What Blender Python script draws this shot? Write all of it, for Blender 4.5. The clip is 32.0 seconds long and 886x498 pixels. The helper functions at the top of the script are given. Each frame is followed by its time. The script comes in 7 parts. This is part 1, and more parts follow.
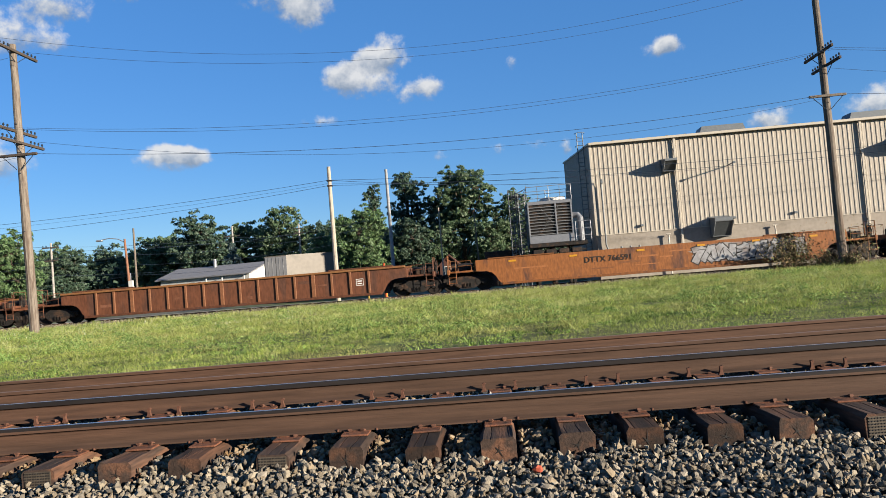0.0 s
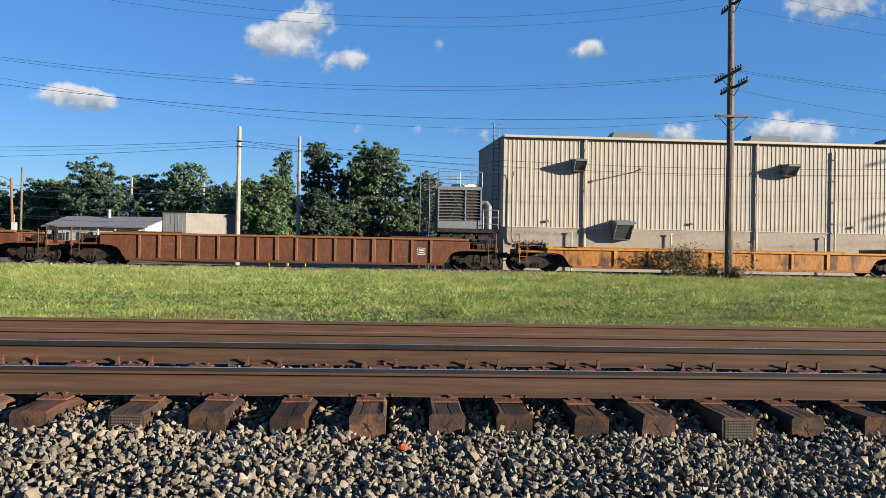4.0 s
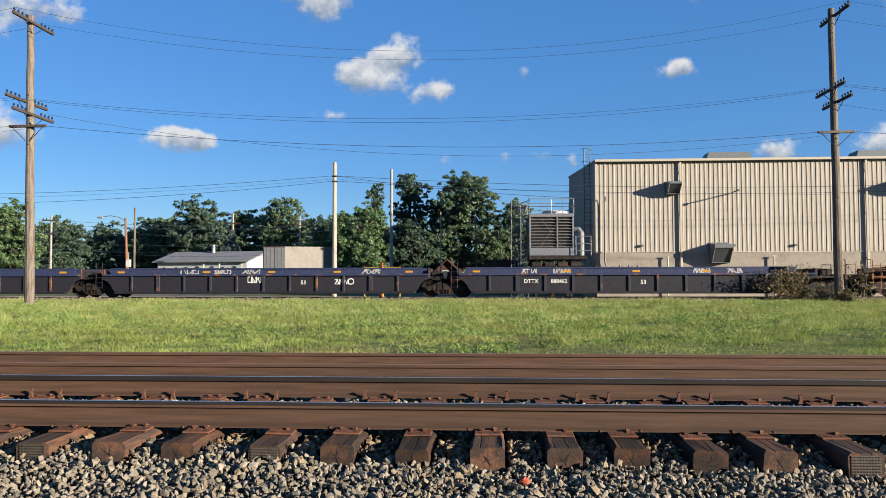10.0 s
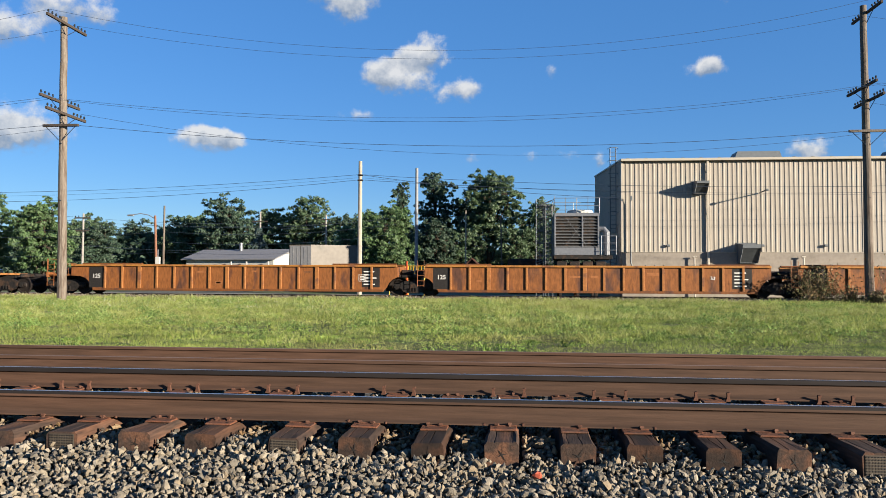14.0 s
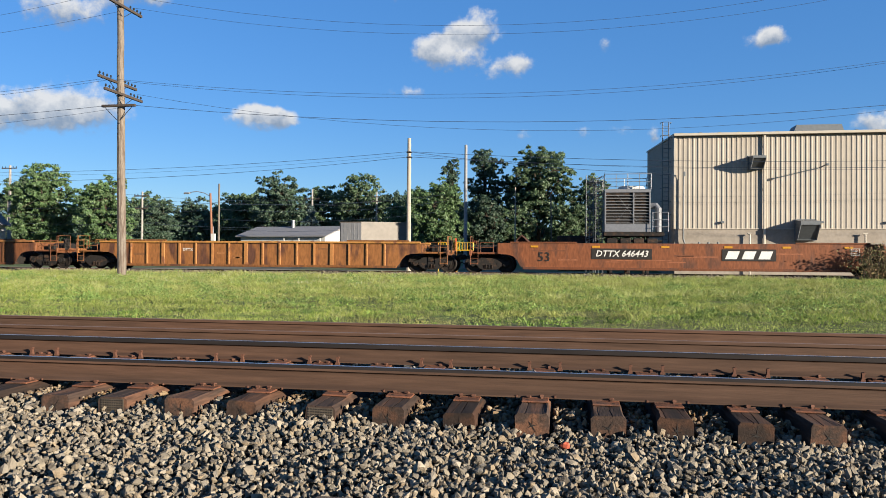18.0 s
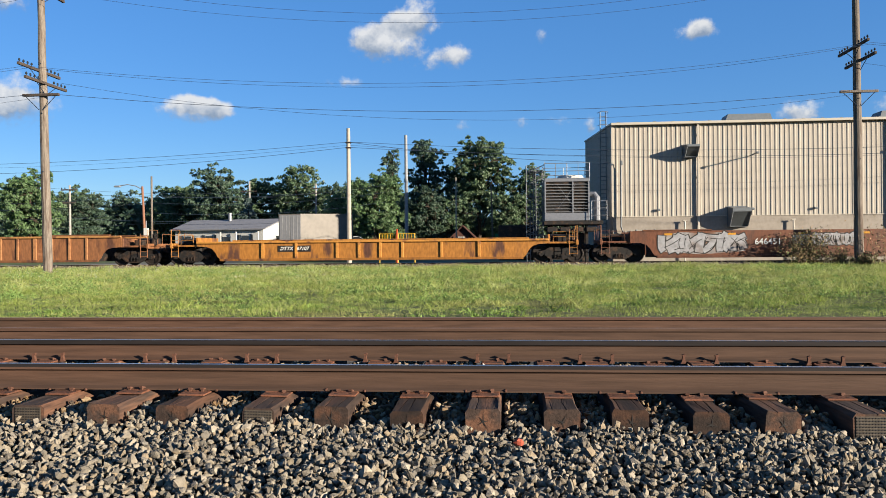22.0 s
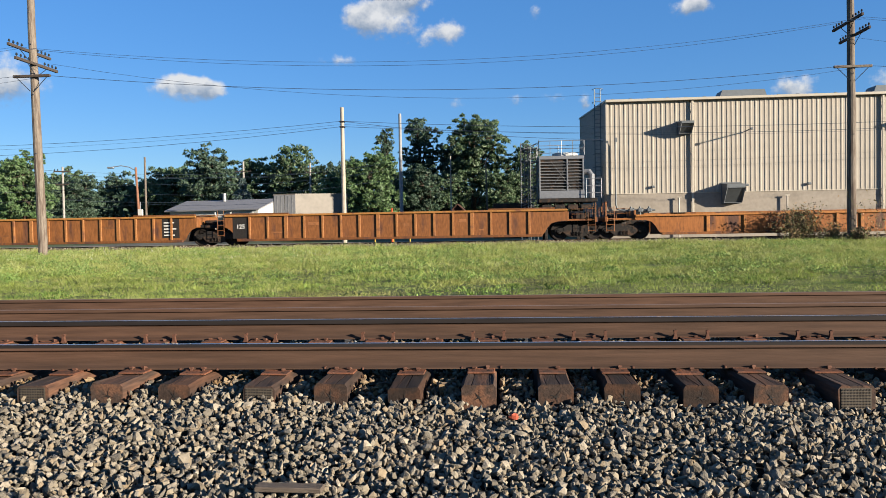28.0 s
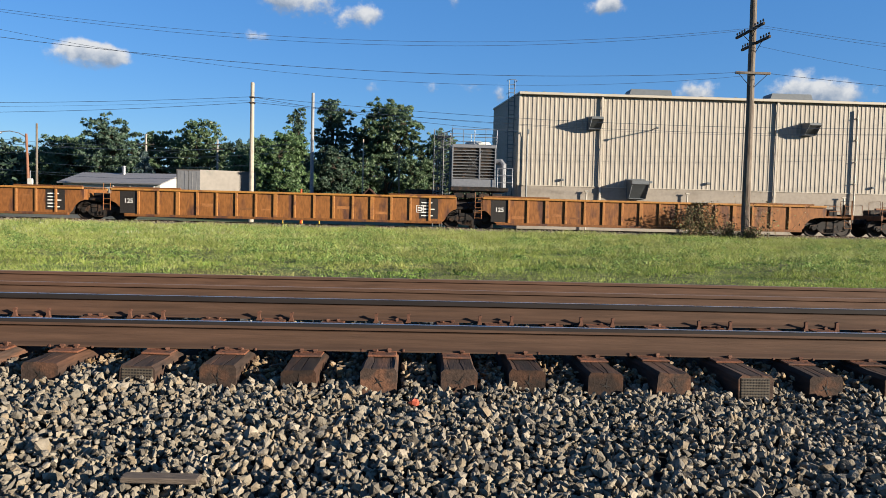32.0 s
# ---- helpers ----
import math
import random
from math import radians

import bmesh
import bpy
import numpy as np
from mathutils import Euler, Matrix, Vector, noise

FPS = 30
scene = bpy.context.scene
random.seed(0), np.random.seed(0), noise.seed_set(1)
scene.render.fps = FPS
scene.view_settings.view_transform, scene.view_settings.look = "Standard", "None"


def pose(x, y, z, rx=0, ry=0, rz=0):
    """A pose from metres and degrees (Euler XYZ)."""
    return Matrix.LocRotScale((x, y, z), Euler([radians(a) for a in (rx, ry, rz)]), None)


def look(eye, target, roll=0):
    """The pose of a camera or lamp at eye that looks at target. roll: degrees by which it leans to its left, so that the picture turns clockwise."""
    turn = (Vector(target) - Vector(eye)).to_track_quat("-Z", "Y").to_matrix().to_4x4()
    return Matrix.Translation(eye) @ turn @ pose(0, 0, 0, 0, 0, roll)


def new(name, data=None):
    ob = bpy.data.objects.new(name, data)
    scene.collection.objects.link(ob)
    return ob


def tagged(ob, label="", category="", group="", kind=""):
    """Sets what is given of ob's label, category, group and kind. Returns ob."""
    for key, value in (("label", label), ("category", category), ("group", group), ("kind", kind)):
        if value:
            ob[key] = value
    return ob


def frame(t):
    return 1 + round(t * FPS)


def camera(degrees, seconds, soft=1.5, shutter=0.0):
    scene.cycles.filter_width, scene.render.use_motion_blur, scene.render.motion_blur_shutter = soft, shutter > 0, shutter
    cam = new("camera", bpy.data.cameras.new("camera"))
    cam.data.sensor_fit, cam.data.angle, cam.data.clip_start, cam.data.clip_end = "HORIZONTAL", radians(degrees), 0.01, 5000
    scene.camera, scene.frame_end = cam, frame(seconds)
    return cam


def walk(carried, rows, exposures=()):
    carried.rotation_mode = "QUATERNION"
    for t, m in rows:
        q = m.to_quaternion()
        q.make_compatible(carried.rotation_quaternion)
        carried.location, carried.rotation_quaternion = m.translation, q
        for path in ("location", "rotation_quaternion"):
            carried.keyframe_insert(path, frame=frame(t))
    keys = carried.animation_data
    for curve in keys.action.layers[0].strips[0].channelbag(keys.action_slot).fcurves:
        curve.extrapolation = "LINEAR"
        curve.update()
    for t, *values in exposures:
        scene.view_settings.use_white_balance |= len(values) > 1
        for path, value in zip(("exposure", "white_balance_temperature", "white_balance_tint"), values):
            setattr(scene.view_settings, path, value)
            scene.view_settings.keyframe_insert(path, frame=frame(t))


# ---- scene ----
cam = camera(60.9, 32.0, soft=0.3)
PATH = [
    (0, (0.649, 0.413, 0.882), (0.519, 2.408, 0.958), -4.7),
    (0.5, (0.689, 0.449, 0.88), (0.349, 2.419, 0.943), -4.4),
    (1, (0.712, 0.416, 0.887), (0.258, 2.363, 0.967), -3.4),
    (1.5, (0.691, 0.41, 0.881), (0.205, 2.348, 0.971), -1.5),
    (2, (0.69, 0.383, 0.866), (0.259, 2.335, 0.928), -0.0),
    (2.5, (0.694, 0.372, 0.864), (0.395, 2.349, 0.906), 0.2),
    (3, (0.724, 0.44, 0.843), (0.642, 2.438, 0.863), 0.4),
    (3.5, (0.773, 0.544, 0.83), (0.833, 2.543, 0.853), 0.9),
    (5.5, (0.779, 0.472, 0.843), (0.929, 2.466, 0.819), 1.2),
    (6, (0.767, 0.376, 0.879), (0.804, 2.374, 0.954), 1.8),
    (6.5, (0.759, 0.328, 0.896), (0.742, 2.323, 1.042), 1.5),
    (7, (0.776, 0.299, 0.907), (0.781, 2.29, 1.094), 0.1),
    (7.5, (0.787, 0.29, 0.914), (0.817, 2.281, 1.097), -0.5),
    (8, (0.79, 0.283, 0.913), (0.82, 2.278, 1.055), -0.0),
    (8.5, (0.77, 0.282, 0.913), (0.749, 2.278, 1.03), 0.0),
    (9, (0.726, 0.301, 0.908), (0.619, 2.295, 1.012), 0.0),
    (9.5, (0.653, 0.315, 0.913), (0.507, 2.307, 1.012), 0.2),
    (10, (0.608, 0.318, 0.912), (0.482, 2.313, 0.998), -0.1),
    (10.5, (0.586, 0.329, 0.907), (0.488, 2.325, 0.974), 0.1),
    (11, (0.577, 0.31, 0.915), (0.49, 2.307, 0.989), 0.4),
    (11.5, (0.596, 0.313, 0.909), (0.489, 2.309, 0.983), 0.3),
    (12, (0.633, 0.321, 0.911), (0.478, 2.314, 0.978), 0.3),
    (12.5, (0.655, 0.318, 0.912), (0.455, 2.306, 0.993), 0.6),
    (13, (0.672, 0.293, 0.911), (0.459, 2.279, 1.01), 0.4),
    (13.5, (0.671, 0.291, 0.905), (0.469, 2.279, 0.996), 0.4),
    (15.5, (0.775, -0.062, 0.891), (0.589, 1.929, 0.95), 0.1),
    (16, (0.799, -0.059, 0.894), (0.568, 1.928, 0.94), 0.4),
    (16.5, (0.795, -0.05, 0.892), (0.515, 1.929, 0.941), 1.1),
    (17, (0.779, -0.056, 0.888), (0.49, 1.922, 0.945), 1.1),
    (17.5, (0.796, 0.005, 0.879), (0.515, 1.985, 0.915), 0.4),
    (18, (0.821, 0.186, 0.872), (0.494, 2.159, 0.894), 0.4),
    (18.5, (0.759, 0.305, 0.866), (0.432, 2.278, 0.887), -0.8),
    (19, (0.71, 0.373, 0.877), (0.459, 2.357, 0.888), -1.8),
    (19.5, (0.747, 0.389, 0.875), (0.596, 2.384, 0.865), -0.6),
    (20, (0.76, 0.404, 0.878), (0.68, 2.402, 0.868), 0.2),
    (20.5, (0.762, 0.404, 0.88), (0.702, 2.403, 0.875), 0.3),
    (21, (0.761, 0.42, 0.882), (0.679, 2.418, 0.894), -0.2),
    (21.5, (0.754, 0.44, 0.873), (0.632, 2.436, 0.894), -0.7),
    (22, (0.756, 0.455, 0.863), (0.584, 2.447, 0.861), -0.5),
    (22.5, (0.757, 0.475, 0.866), (0.564, 2.466, 0.862), -0.1),
    (23, (0.772, 0.458, 0.878), (0.595, 2.45, 0.871), -0.6),
    (23.5, (0.78, 0.465, 0.859), (0.612, 2.457, 0.841), -0.7),
    (24, (0.781, 0.445, 0.859), (0.616, 2.438, 0.849), -0.5),
    (24.5, (0.766, 0.398, 0.868), (0.614, 2.393, 0.866), -0.1),
    (25, (0.764, 0.376, 0.867), (0.642, 2.373, 0.872), 0.3),
    (25.5, (0.763, 0.339, 0.872), (0.688, 2.337, 0.871), 0.1),
    (27.5, (0.759, 0.354, 0.876), (0.638, 2.349, 0.82), -0.9),
    (28, (0.763, 0.365, 0.872), (0.603, 2.357, 0.813), -1.0),
    (28.5, (0.765, 0.353, 0.874), (0.596, 2.345, 0.838), -0.7),
    (29, (0.768, 0.359, 0.882), (0.6, 2.352, 0.878), -0.3),
    (29.5, (0.772, 0.375, 0.884), (0.611, 2.368, 0.902), 0.2),
    (30, (0.778, 0.391, 0.877), (0.637, 2.385, 0.908), 0.3),
    (30.5, (0.794, 0.403, 0.874), (0.702, 2.401, 0.909), 0.1),
    (31, (0.815, 0.445, 0.86), (0.793, 2.444, 0.908), -0.1),
    (31.5, (0.82, 0.532, 0.837), (0.868, 2.531, 0.828), 0.6),
    (32, (0.787, 0.643, 0.799), (0.865, 2.64, 0.705), 1.4),
]
EXPOSURES = [(0, 1.78), (3, 1.80), (6, 1.76), (8, 1.70), (10, 1.78), (13, 1.80), (18, 1.80), (24, 1.84), (29, 1.80), (32, 1.78)]
walk(cam, [(t, look(eye, target, roll)) for t, eye, target, roll in PATH], EXPOSURES)

# ---------------------------------------------------------------- light
SUN_TURN = radians(118.0)  # clockwise from +y
SUN_HIGH = radians(12.5)
to_sun = Vector((math.sin(SUN_TURN) * math.cos(SUN_HIGH), math.cos(SUN_TURN) * math.cos(SUN_HIGH), math.sin(SUN_HIGH)))
sun = new("sun", bpy.data.lights.new("sun", "SUN"))
sun.data.energy, sun.data.angle, sun.data.color = 5.0, radians(0.5), (1.0, 0.88, 0.72)
sun.matrix_world = look(to_sun * 200, (0, 0, 0))

# clouds of the sky: turn from +y towards +x, height over the horizon, half width, half height (degrees), thickness
CLOUDS = [
    (-6.8, 17.0, 1.9, 1.4, 1.0), (-8.4, 16.5, 1.8, 0.9, 0.9), (-9.2, 15.1, 2.9, 1.3, 1.0), (-10.4, 15.6, 1.5, 0.9, 0.8), (-4.9, 14.1, 2.8, 0.9, 0.62), (-3.8, 14.7, 1.5, 0.8, 0.6),
    (-23.2, 10.0, 2.7, 0.95, 0.95), (-23.6, 10.6, 1.4, 0.7, 0.9), (-21.6, 10.3, 1.2, 0.8, 0.9), (-11.9, 12.4, 1.9, 0.5, 0.5), (13.8, 15.1, 1.5, 0.8, 0.95), (14.2, 15.4, 0.8, 0.6, 0.9),
]
CLOUDS += [
    (-13.5, 21.9, 4.4, 2.2, 0.85), (-12.7, 20.0, 2.0, 1.4, 0.75), (-9.7, 23.0, 2.8, 1.0, 0.9), (-0.1, 23.2, 1.8, 1.4, 0.9), (15.2, 20.3, 1.1, 1.0, 0.6), (21.2, 20.3, 2.4, 1.0, 0.72), (18.7, 22.2, 1.6, 0.8, 0.7),
    (26.7, 20.3, 3.2, 1.9, 1.0), (30.2, 19.0, 3.8, 2.2, 1.0), (30.5, 16.9, 3.4, 1.5, 0.85), (20.5, 9.0, 1.7, 0.95, 1.0), (27.2, 8.9, 2.2, 1.5, 1.0), (29.4, 8.5, 2.2, 1.1, 1.0),
]
CLOUDS += [
    (-35.0, 10.0, 3.4, 1.8, 1.0), (-38.8, 9.5, 3.6, 1.7, 1.0), (-42.6, 9.0, 3.2, 1.6, 1.0), (-36.4, 16.4, 3.2, 1.4, 0.9), (-33.2, 18.2, 2.4, 1.6, 0.85), (-30.2, 20.0, 2.6, 1.2, 0.9), (-30.3, 17.9, 1.4, 1.0, 0.7), (-25.5, 21.4, 1.5, 0.9, 0.8),
    (-3.5, 9.3, 0.8, 0.7, 0.5), (1.0, 9.4, 0.7, 0.6, 0.5), (4.0, 9.3, 1.3, 0.6, 0.42), (6.2, 9.0, 0.5, 0.8, 0.7), (2.7, 15.6, 0.6, 0.6, 0.4), (40.0, 12.0, 6.0, 3.0, 1.0),
]


def make_sky():
    w = bpy.data.worlds.new("sky")
    scene.world = w
    w.use_nodes = True
    nt = w.node_tree
    nodes, links = nt.nodes, nt.links
    bg = nodes["Background"]
    sky = nodes.new("ShaderNodeTexSky")
    sky.sky_type, sky.sun_disc = "NISHITA", False
    sky.sun_elevation, sky.sun_rotation = SUN_HIGH, SUN_TURN
    sky.air_density, sky.dust_density, sky.ozone_density = 1.0, 0.0, 4.0
    coord = nodes.new("ShaderNodeTexCoord")
    sep = nodes.new("ShaderNodeSeparateXYZ")
    links.new(coord.outputs["Generated"], sep.inputs[0])

    def calc(op, a, b=None, clamp=False):
        n = nodes.new("ShaderNodeMath")
        n.operation, n.use_clamp = op, clamp
        for k, v in enumerate((a, b)):
            if v is None:
                continue
            if isinstance(v, (int, float)):
                n.inputs[k].default_value = v
            else:
                links.new(v, n.inputs[k])
        return n.outputs[0]

    turn = calc("MULTIPLY", calc("ARCTAN2", sep.outputs["X"], sep.outputs["Y"]), 180 / math.pi)
    high = calc("MULTIPLY", calc("ARCSINE", sep.outputs["Z"]), 180 / math.pi)
    flat = nodes.new("ShaderNodeCombineXYZ")
    links.new(turn, flat.inputs[0])
    links.new(high, flat.inputs[1])
    whole = above = None
    for a, e, wa, he, thick in CLOUDS:
        off = nodes.new("ShaderNodeVectorMath")
        off.operation = "SUBTRACT"
        links.new(flat.outputs[0], off.inputs[0])
        off.inputs[1].default_value = (a, e, 0)
        size = nodes.new("ShaderNodeVectorMath")
        size.operation = "MULTIPLY"
        links.new(off.outputs[0], size.inputs[0])
        size.inputs[1].default_value = (1 / wa, 1 / he, 0)
        far = nodes.new("ShaderNodeVectorMath")
        far.operation = "LENGTH"
        links.new(size.outputs[0], far.inputs[0])
        one = calc("MULTIPLY", calc("SUBTRACT", 1.25, far.outputs["Value"], True), thick)
        whole = one if whole is None else calc("ADD", whole, one)
        part_y = nodes.new("ShaderNodeSeparateXYZ")
        links.new(size.outputs[0], part_y.inputs[0])
        up = calc("MULTIPLY", part_y.outputs["Y"], one)
        above = up if above is None else calc("ADD", above, up)
    puff = nodes.new("ShaderNodeTexNoise")
    links.new(flat.outputs[0], puff.inputs["Vector"])
    puff.inputs["Scale"].default_value, puff.inputs["Detail"].default_value = 0.95, 8.0
    puff.inputs["Roughness"].default_value = 0.6
    fuzz = calc("MULTIPLY", calc("SUBTRACT", puff.outputs[0], 0.5), 1.7)
    dens = calc("ADD", whole, fuzz)
    cover = nodes.new("ShaderNodeMapRange")
    cover.interpolation_type = "SMOOTHSTEP"
    links.new(dens, cover.inputs["Value"])
    cover.inputs["From Min"].default_value, cover.inputs["From Max"].default_value = 0.22, 1.02
    cover.inputs["To Max"].default_value = 0.9
    inside = nodes.new("ShaderNodeMapRange")
    links.new(whole, inside.inputs["Value"])
    inside.inputs["From Min"].default_value, inside.inputs["From Max"].default_value = 0.02, 0.2
    hold = calc("MULTIPLY", cover.outputs[0], inside.outputs[0])
    lit = nodes.new("ShaderNodeTexNoise")
    shift = nodes.new("ShaderNodeVectorMath")
    shift.operation = "ADD"
    links.new(flat.outputs[0], shift.inputs[0])
    shift.inputs[1].default_value = (-0.4, -0.9, 0)
    links.new(shift.outputs[0], lit.inputs["Vector"])
    lit.inputs["Scale"].default_value, lit.inputs["Detail"].default_value = 0.6, 5.0
    ramp = nodes.new("ShaderNodeValToRGB")
    tops = calc("MULTIPLY", calc("DIVIDE", above, calc("ADD", whole, 0.05)), 0.68)
    links.new(calc("ADD", calc("ADD", calc("MULTIPLY", calc("SUBTRACT", puff.outputs[0], lit.outputs[0]), 1.1), 0.56), tops), ramp.inputs[0])
    ramp.color_ramp.elements[0].position, ramp.color_ramp.elements[0].color = 0.2, (1.6, 2.0, 2.6, 1)
    ramp.color_ramp.elements[1].position, ramp.color_ramp.elements[1].color = 0.84, (4.7, 4.7, 4.65, 1)
    mix = nodes.new("ShaderNodeMix")
    mix.data_type = "RGBA"
    links.new(hold, mix.inputs["Factor"])
    rich = nodes.new("ShaderNodeHueSaturation")
    rich.inputs["Saturation"].default_value, rich.inputs["Value"].default_value = 1.16, 1.009
    rich.inputs["Hue"].default_value = 0.512
    links.new(sky.outputs[0], rich.inputs["Color"])
    even = nodes.new("ShaderNodeMix")
    even.data_type = "RGBA"
    even.inputs["Factor"].default_value = 0.45
    links.new(rich.outputs[0], even.inputs["A"])
    even.inputs["B"].default_value = (0.564, 1.839, 4.276, 1)
    links.new(even.outputs["Result"], mix.inputs["A"])
    links.new(ramp.outputs[0], mix.inputs["B"])
    links.new(mix.outputs["Result"], bg.inputs["Color"])
    bg.inputs["Strength"].default_value = 0.05


make_sky()


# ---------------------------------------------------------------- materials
SHADE_SCALE = 0.58  # darkens every base colour, building deeper shade into the colours at the raised exposure


def material(name, col, rough=0.8, metal=0.0, vary=0.25, grain=6.0, second=None, amount=0.0, patch=1.5, bump=0.3, bump_scale=40.0,
             random=0.0, island=0.0, tint=False, stretch=(1, 1, 1), spec=0.2, translucent=0.0, world=False):
    """A surface: colour that varies by a fine grain and by patches of a second colour, with a fine relief."""
    m = bpy.data.materials.new(name)
    m.use_nodes = True
    nt = m.node_tree
    nodes, links = nt.nodes, nt.links
    bsdf = nodes["Principled BSDF"]
    bsdf.inputs["Roughness"].default_value, bsdf.inputs["Metallic"].default_value = rough, metal
    bsdf.inputs["Specular IOR Level"].default_value = spec
    coord = nodes.new("ShaderNodeTexCoord")
    info = nodes.new("ShaderNodeObjectInfo")
    place = nodes.new("ShaderNodeVectorMath")
    place.operation = "MULTIPLY"
    if world:
        geo = nodes.new("ShaderNodeNewGeometry")
        links.new(geo.outputs["Position"], place.inputs[0])
    else:
        move = nodes.new("ShaderNodeVectorMath")
        move.operation = "ADD"
        links.new(coord.outputs["Object"], move.inputs[0])
        big = nodes.new("ShaderNodeMath")
        big.operation = "MULTIPLY"
        links.new(info.outputs["Random"], big.inputs[0])
        big.inputs[1].default_value = 37.0
        links.new(big.outputs[0], move.inputs[1])
        links.new(move.outputs[0], place.inputs[0])
    place.inputs[1].default_value = stretch

    def noise_at(scale, detail=4.0):
        n = nodes.new("ShaderNodeTexNoise")
        links.new(place.outputs[0], n.inputs["Vector"])
        n.inputs["Scale"].default_value, n.inputs["Detail"].default_value = scale, detail
        return n.outputs[0]

    def mixed(fac, a, b, kind="MIX"):
        n = nodes.new("ShaderNodeMix")
        n.data_type, n.blend_type = "RGBA", kind
        for sock, v in (("Factor", fac), ("A", a), ("B", b)):
            if isinstance(v, (int, float)):
                n.inputs[sock].default_value = v
            elif isinstance(v, tuple):
                n.inputs[sock].default_value = (*v, 1)
            else:
                links.new(v, n.inputs[sock])
        return n.outputs["Result"]

    def ranged(v, a, b, c, d):
        n = nodes.new("ShaderNodeMapRange")
        links.new(v, n.inputs["Value"])
        for k, x in zip(("From Min", "From Max", "To Min", "To Max"), (a, b, c, d)):
            n.inputs[k].default_value = x
        return n.outputs[0]

    colour = info.outputs["Color"] if tint else tuple(col)
    if second:
        colour = mixed(ranged(noise_at(patch, 6.0), 0.62 - amount * 0.35, 0.72 - amount * 0.25, 0, 1), colour, tuple(second))
    fine = noise_at(grain, 6.0)
    value = ranged(fine, 0.25, 0.75, SHADE_SCALE * (1 - vary), SHADE_SCALE * (1 + vary))
    if random:
        r = ranged(info.outputs["Random"], 0, 1, 1 - random, 1 + random)
        n = nodes.new("ShaderNodeMath")
        n.operation = "MULTIPLY"
        links.new(value, n.inputs[0])
        links.new(r, n.inputs[1])
        value = n.outputs[0]
    if island:
        geo2 = nodes.new("ShaderNodeNewGeometry")
        r = ranged(geo2.outputs["Random Per Island"], 0, 1, 1 - island, 1 + island)
        n = nodes.new("ShaderNodeMath")
        n.operation = "MULTIPLY"
        links.new(value, n.inputs[0])
        links.new(r, n.inputs[1])
        value = n.outputs[0]
    grey = nodes.new("ShaderNodeCombineColor")
    for k in range(3):
        links.new(value, grey.inputs[k])
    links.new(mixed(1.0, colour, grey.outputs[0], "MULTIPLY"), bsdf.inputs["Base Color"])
    if bump:
        b = nodes.new("ShaderNodeBump")
        b.inputs["Strength"].default_value, b.inputs["Distance"].default_value = bump, 0.01
        links.new(noise_at(bump_scale, 3.0), b.inputs["Height"])
        links.new(b.outputs[0], bsdf.inputs["Normal"])
    if translucent:
        out = nodes["Material Output"]
        tr = nodes.new("ShaderNodeBsdfTranslucent")
        links.new(bsdf.inputs["Base Color"].links[0].from_socket, tr.inputs["Color"])
        mx = nodes.new("ShaderNodeMixShader")
        mx.inputs[0].default_value = translucent
        links.new(bsdf.outputs[0], mx.inputs[1])
        links.new(tr.outputs[0], mx.inputs[2])
        links.new(mx.outputs[0], out.inputs["Surface"])
    return m


def island_ramp(m, colours, fields=()):
    """Gives each loose piece of the mesh one of several colours, by chance; fields of the place (scale, low, high, tint) tint many at once."""
    nt = m.node_tree
    nodes, links = nt.nodes, nt.links
    geo = nodes.new("ShaderNodeNewGeometry")
    ramp = nodes.new("ShaderNodeValToRGB")
    ramp.color_ramp.interpolation = "CONSTANT"
    while len(ramp.color_ramp.elements) < len(colours):
        ramp.color_ramp.elements.new(0.5)
    for k, c in enumerate(colours):
        ramp.color_ramp.elements[k].position = k / len(colours)
        ramp.color_ramp.elements[k].color = (*c, 1)
    links.new(geo.outputs["Random Per Island"], ramp.inputs[0])
    last = [n for n in nodes if n.bl_idname == "ShaderNodeMix" and n.blend_type == "MULTIPLY"]
    out = ramp.outputs[0]
    for scale, stretch, low, high, tint in fields:
        grow = nodes.new("ShaderNodeVectorMath")
        grow.operation = "MULTIPLY"
        links.new(geo.outputs["Position"], grow.inputs[0])
        grow.inputs[1].default_value = (scale, scale * stretch, 0)
        cloud = nodes.new("ShaderNodeTexNoise")
        cloud.inputs["Scale"].default_value, cloud.inputs["Detail"].default_value = 1.0, 5.0
        links.new(grow.outputs[0], cloud.inputs["Vector"])
        span = nodes.new("ShaderNodeMapRange")
        span.inputs["From Min"].default_value, span.inputs["From Max"].default_value = low, high
        links.new(cloud.outputs[0], span.inputs["Value"])
        mix = nodes.new("ShaderNodeMix")
        mix.data_type = "RGBA"
        links.new(span.outputs[0], mix.inputs["Factor"])
        links.new(out, mix.inputs["A"])
        mix.inputs["B"].default_value = (*tint, 1)
        out = mix.outputs["Result"]
    for n in last:
        links.new(out, n.inputs["A"])
    return m


RAIL_RUST = material("rusty_rail_steel", (0.082, 0.047, 0.031), 0.85, 0.0, 0.34, 14, (0.098, 0.053, 0.034), 0.5, 1.4, 0.3, 60, stretch=(0.12, 1, 2))
# gauge side dark with grease; the first rail's outer side is dark too
HEAD_SIDE = material("dark_rail_head_side", (0.022, 0.018, 0.017), 0.8, 0.0, 0.3, 20, bump=0.05, stretch=(0.1, 1, 1), spec=0.15)
RAIL_BRIGHT = material("polished_rail_head", (1.0, 0.90, 0.86), 0.34, 1.0, 0.08, 30, bump=0.05, stretch=(0.05, 1, 1))
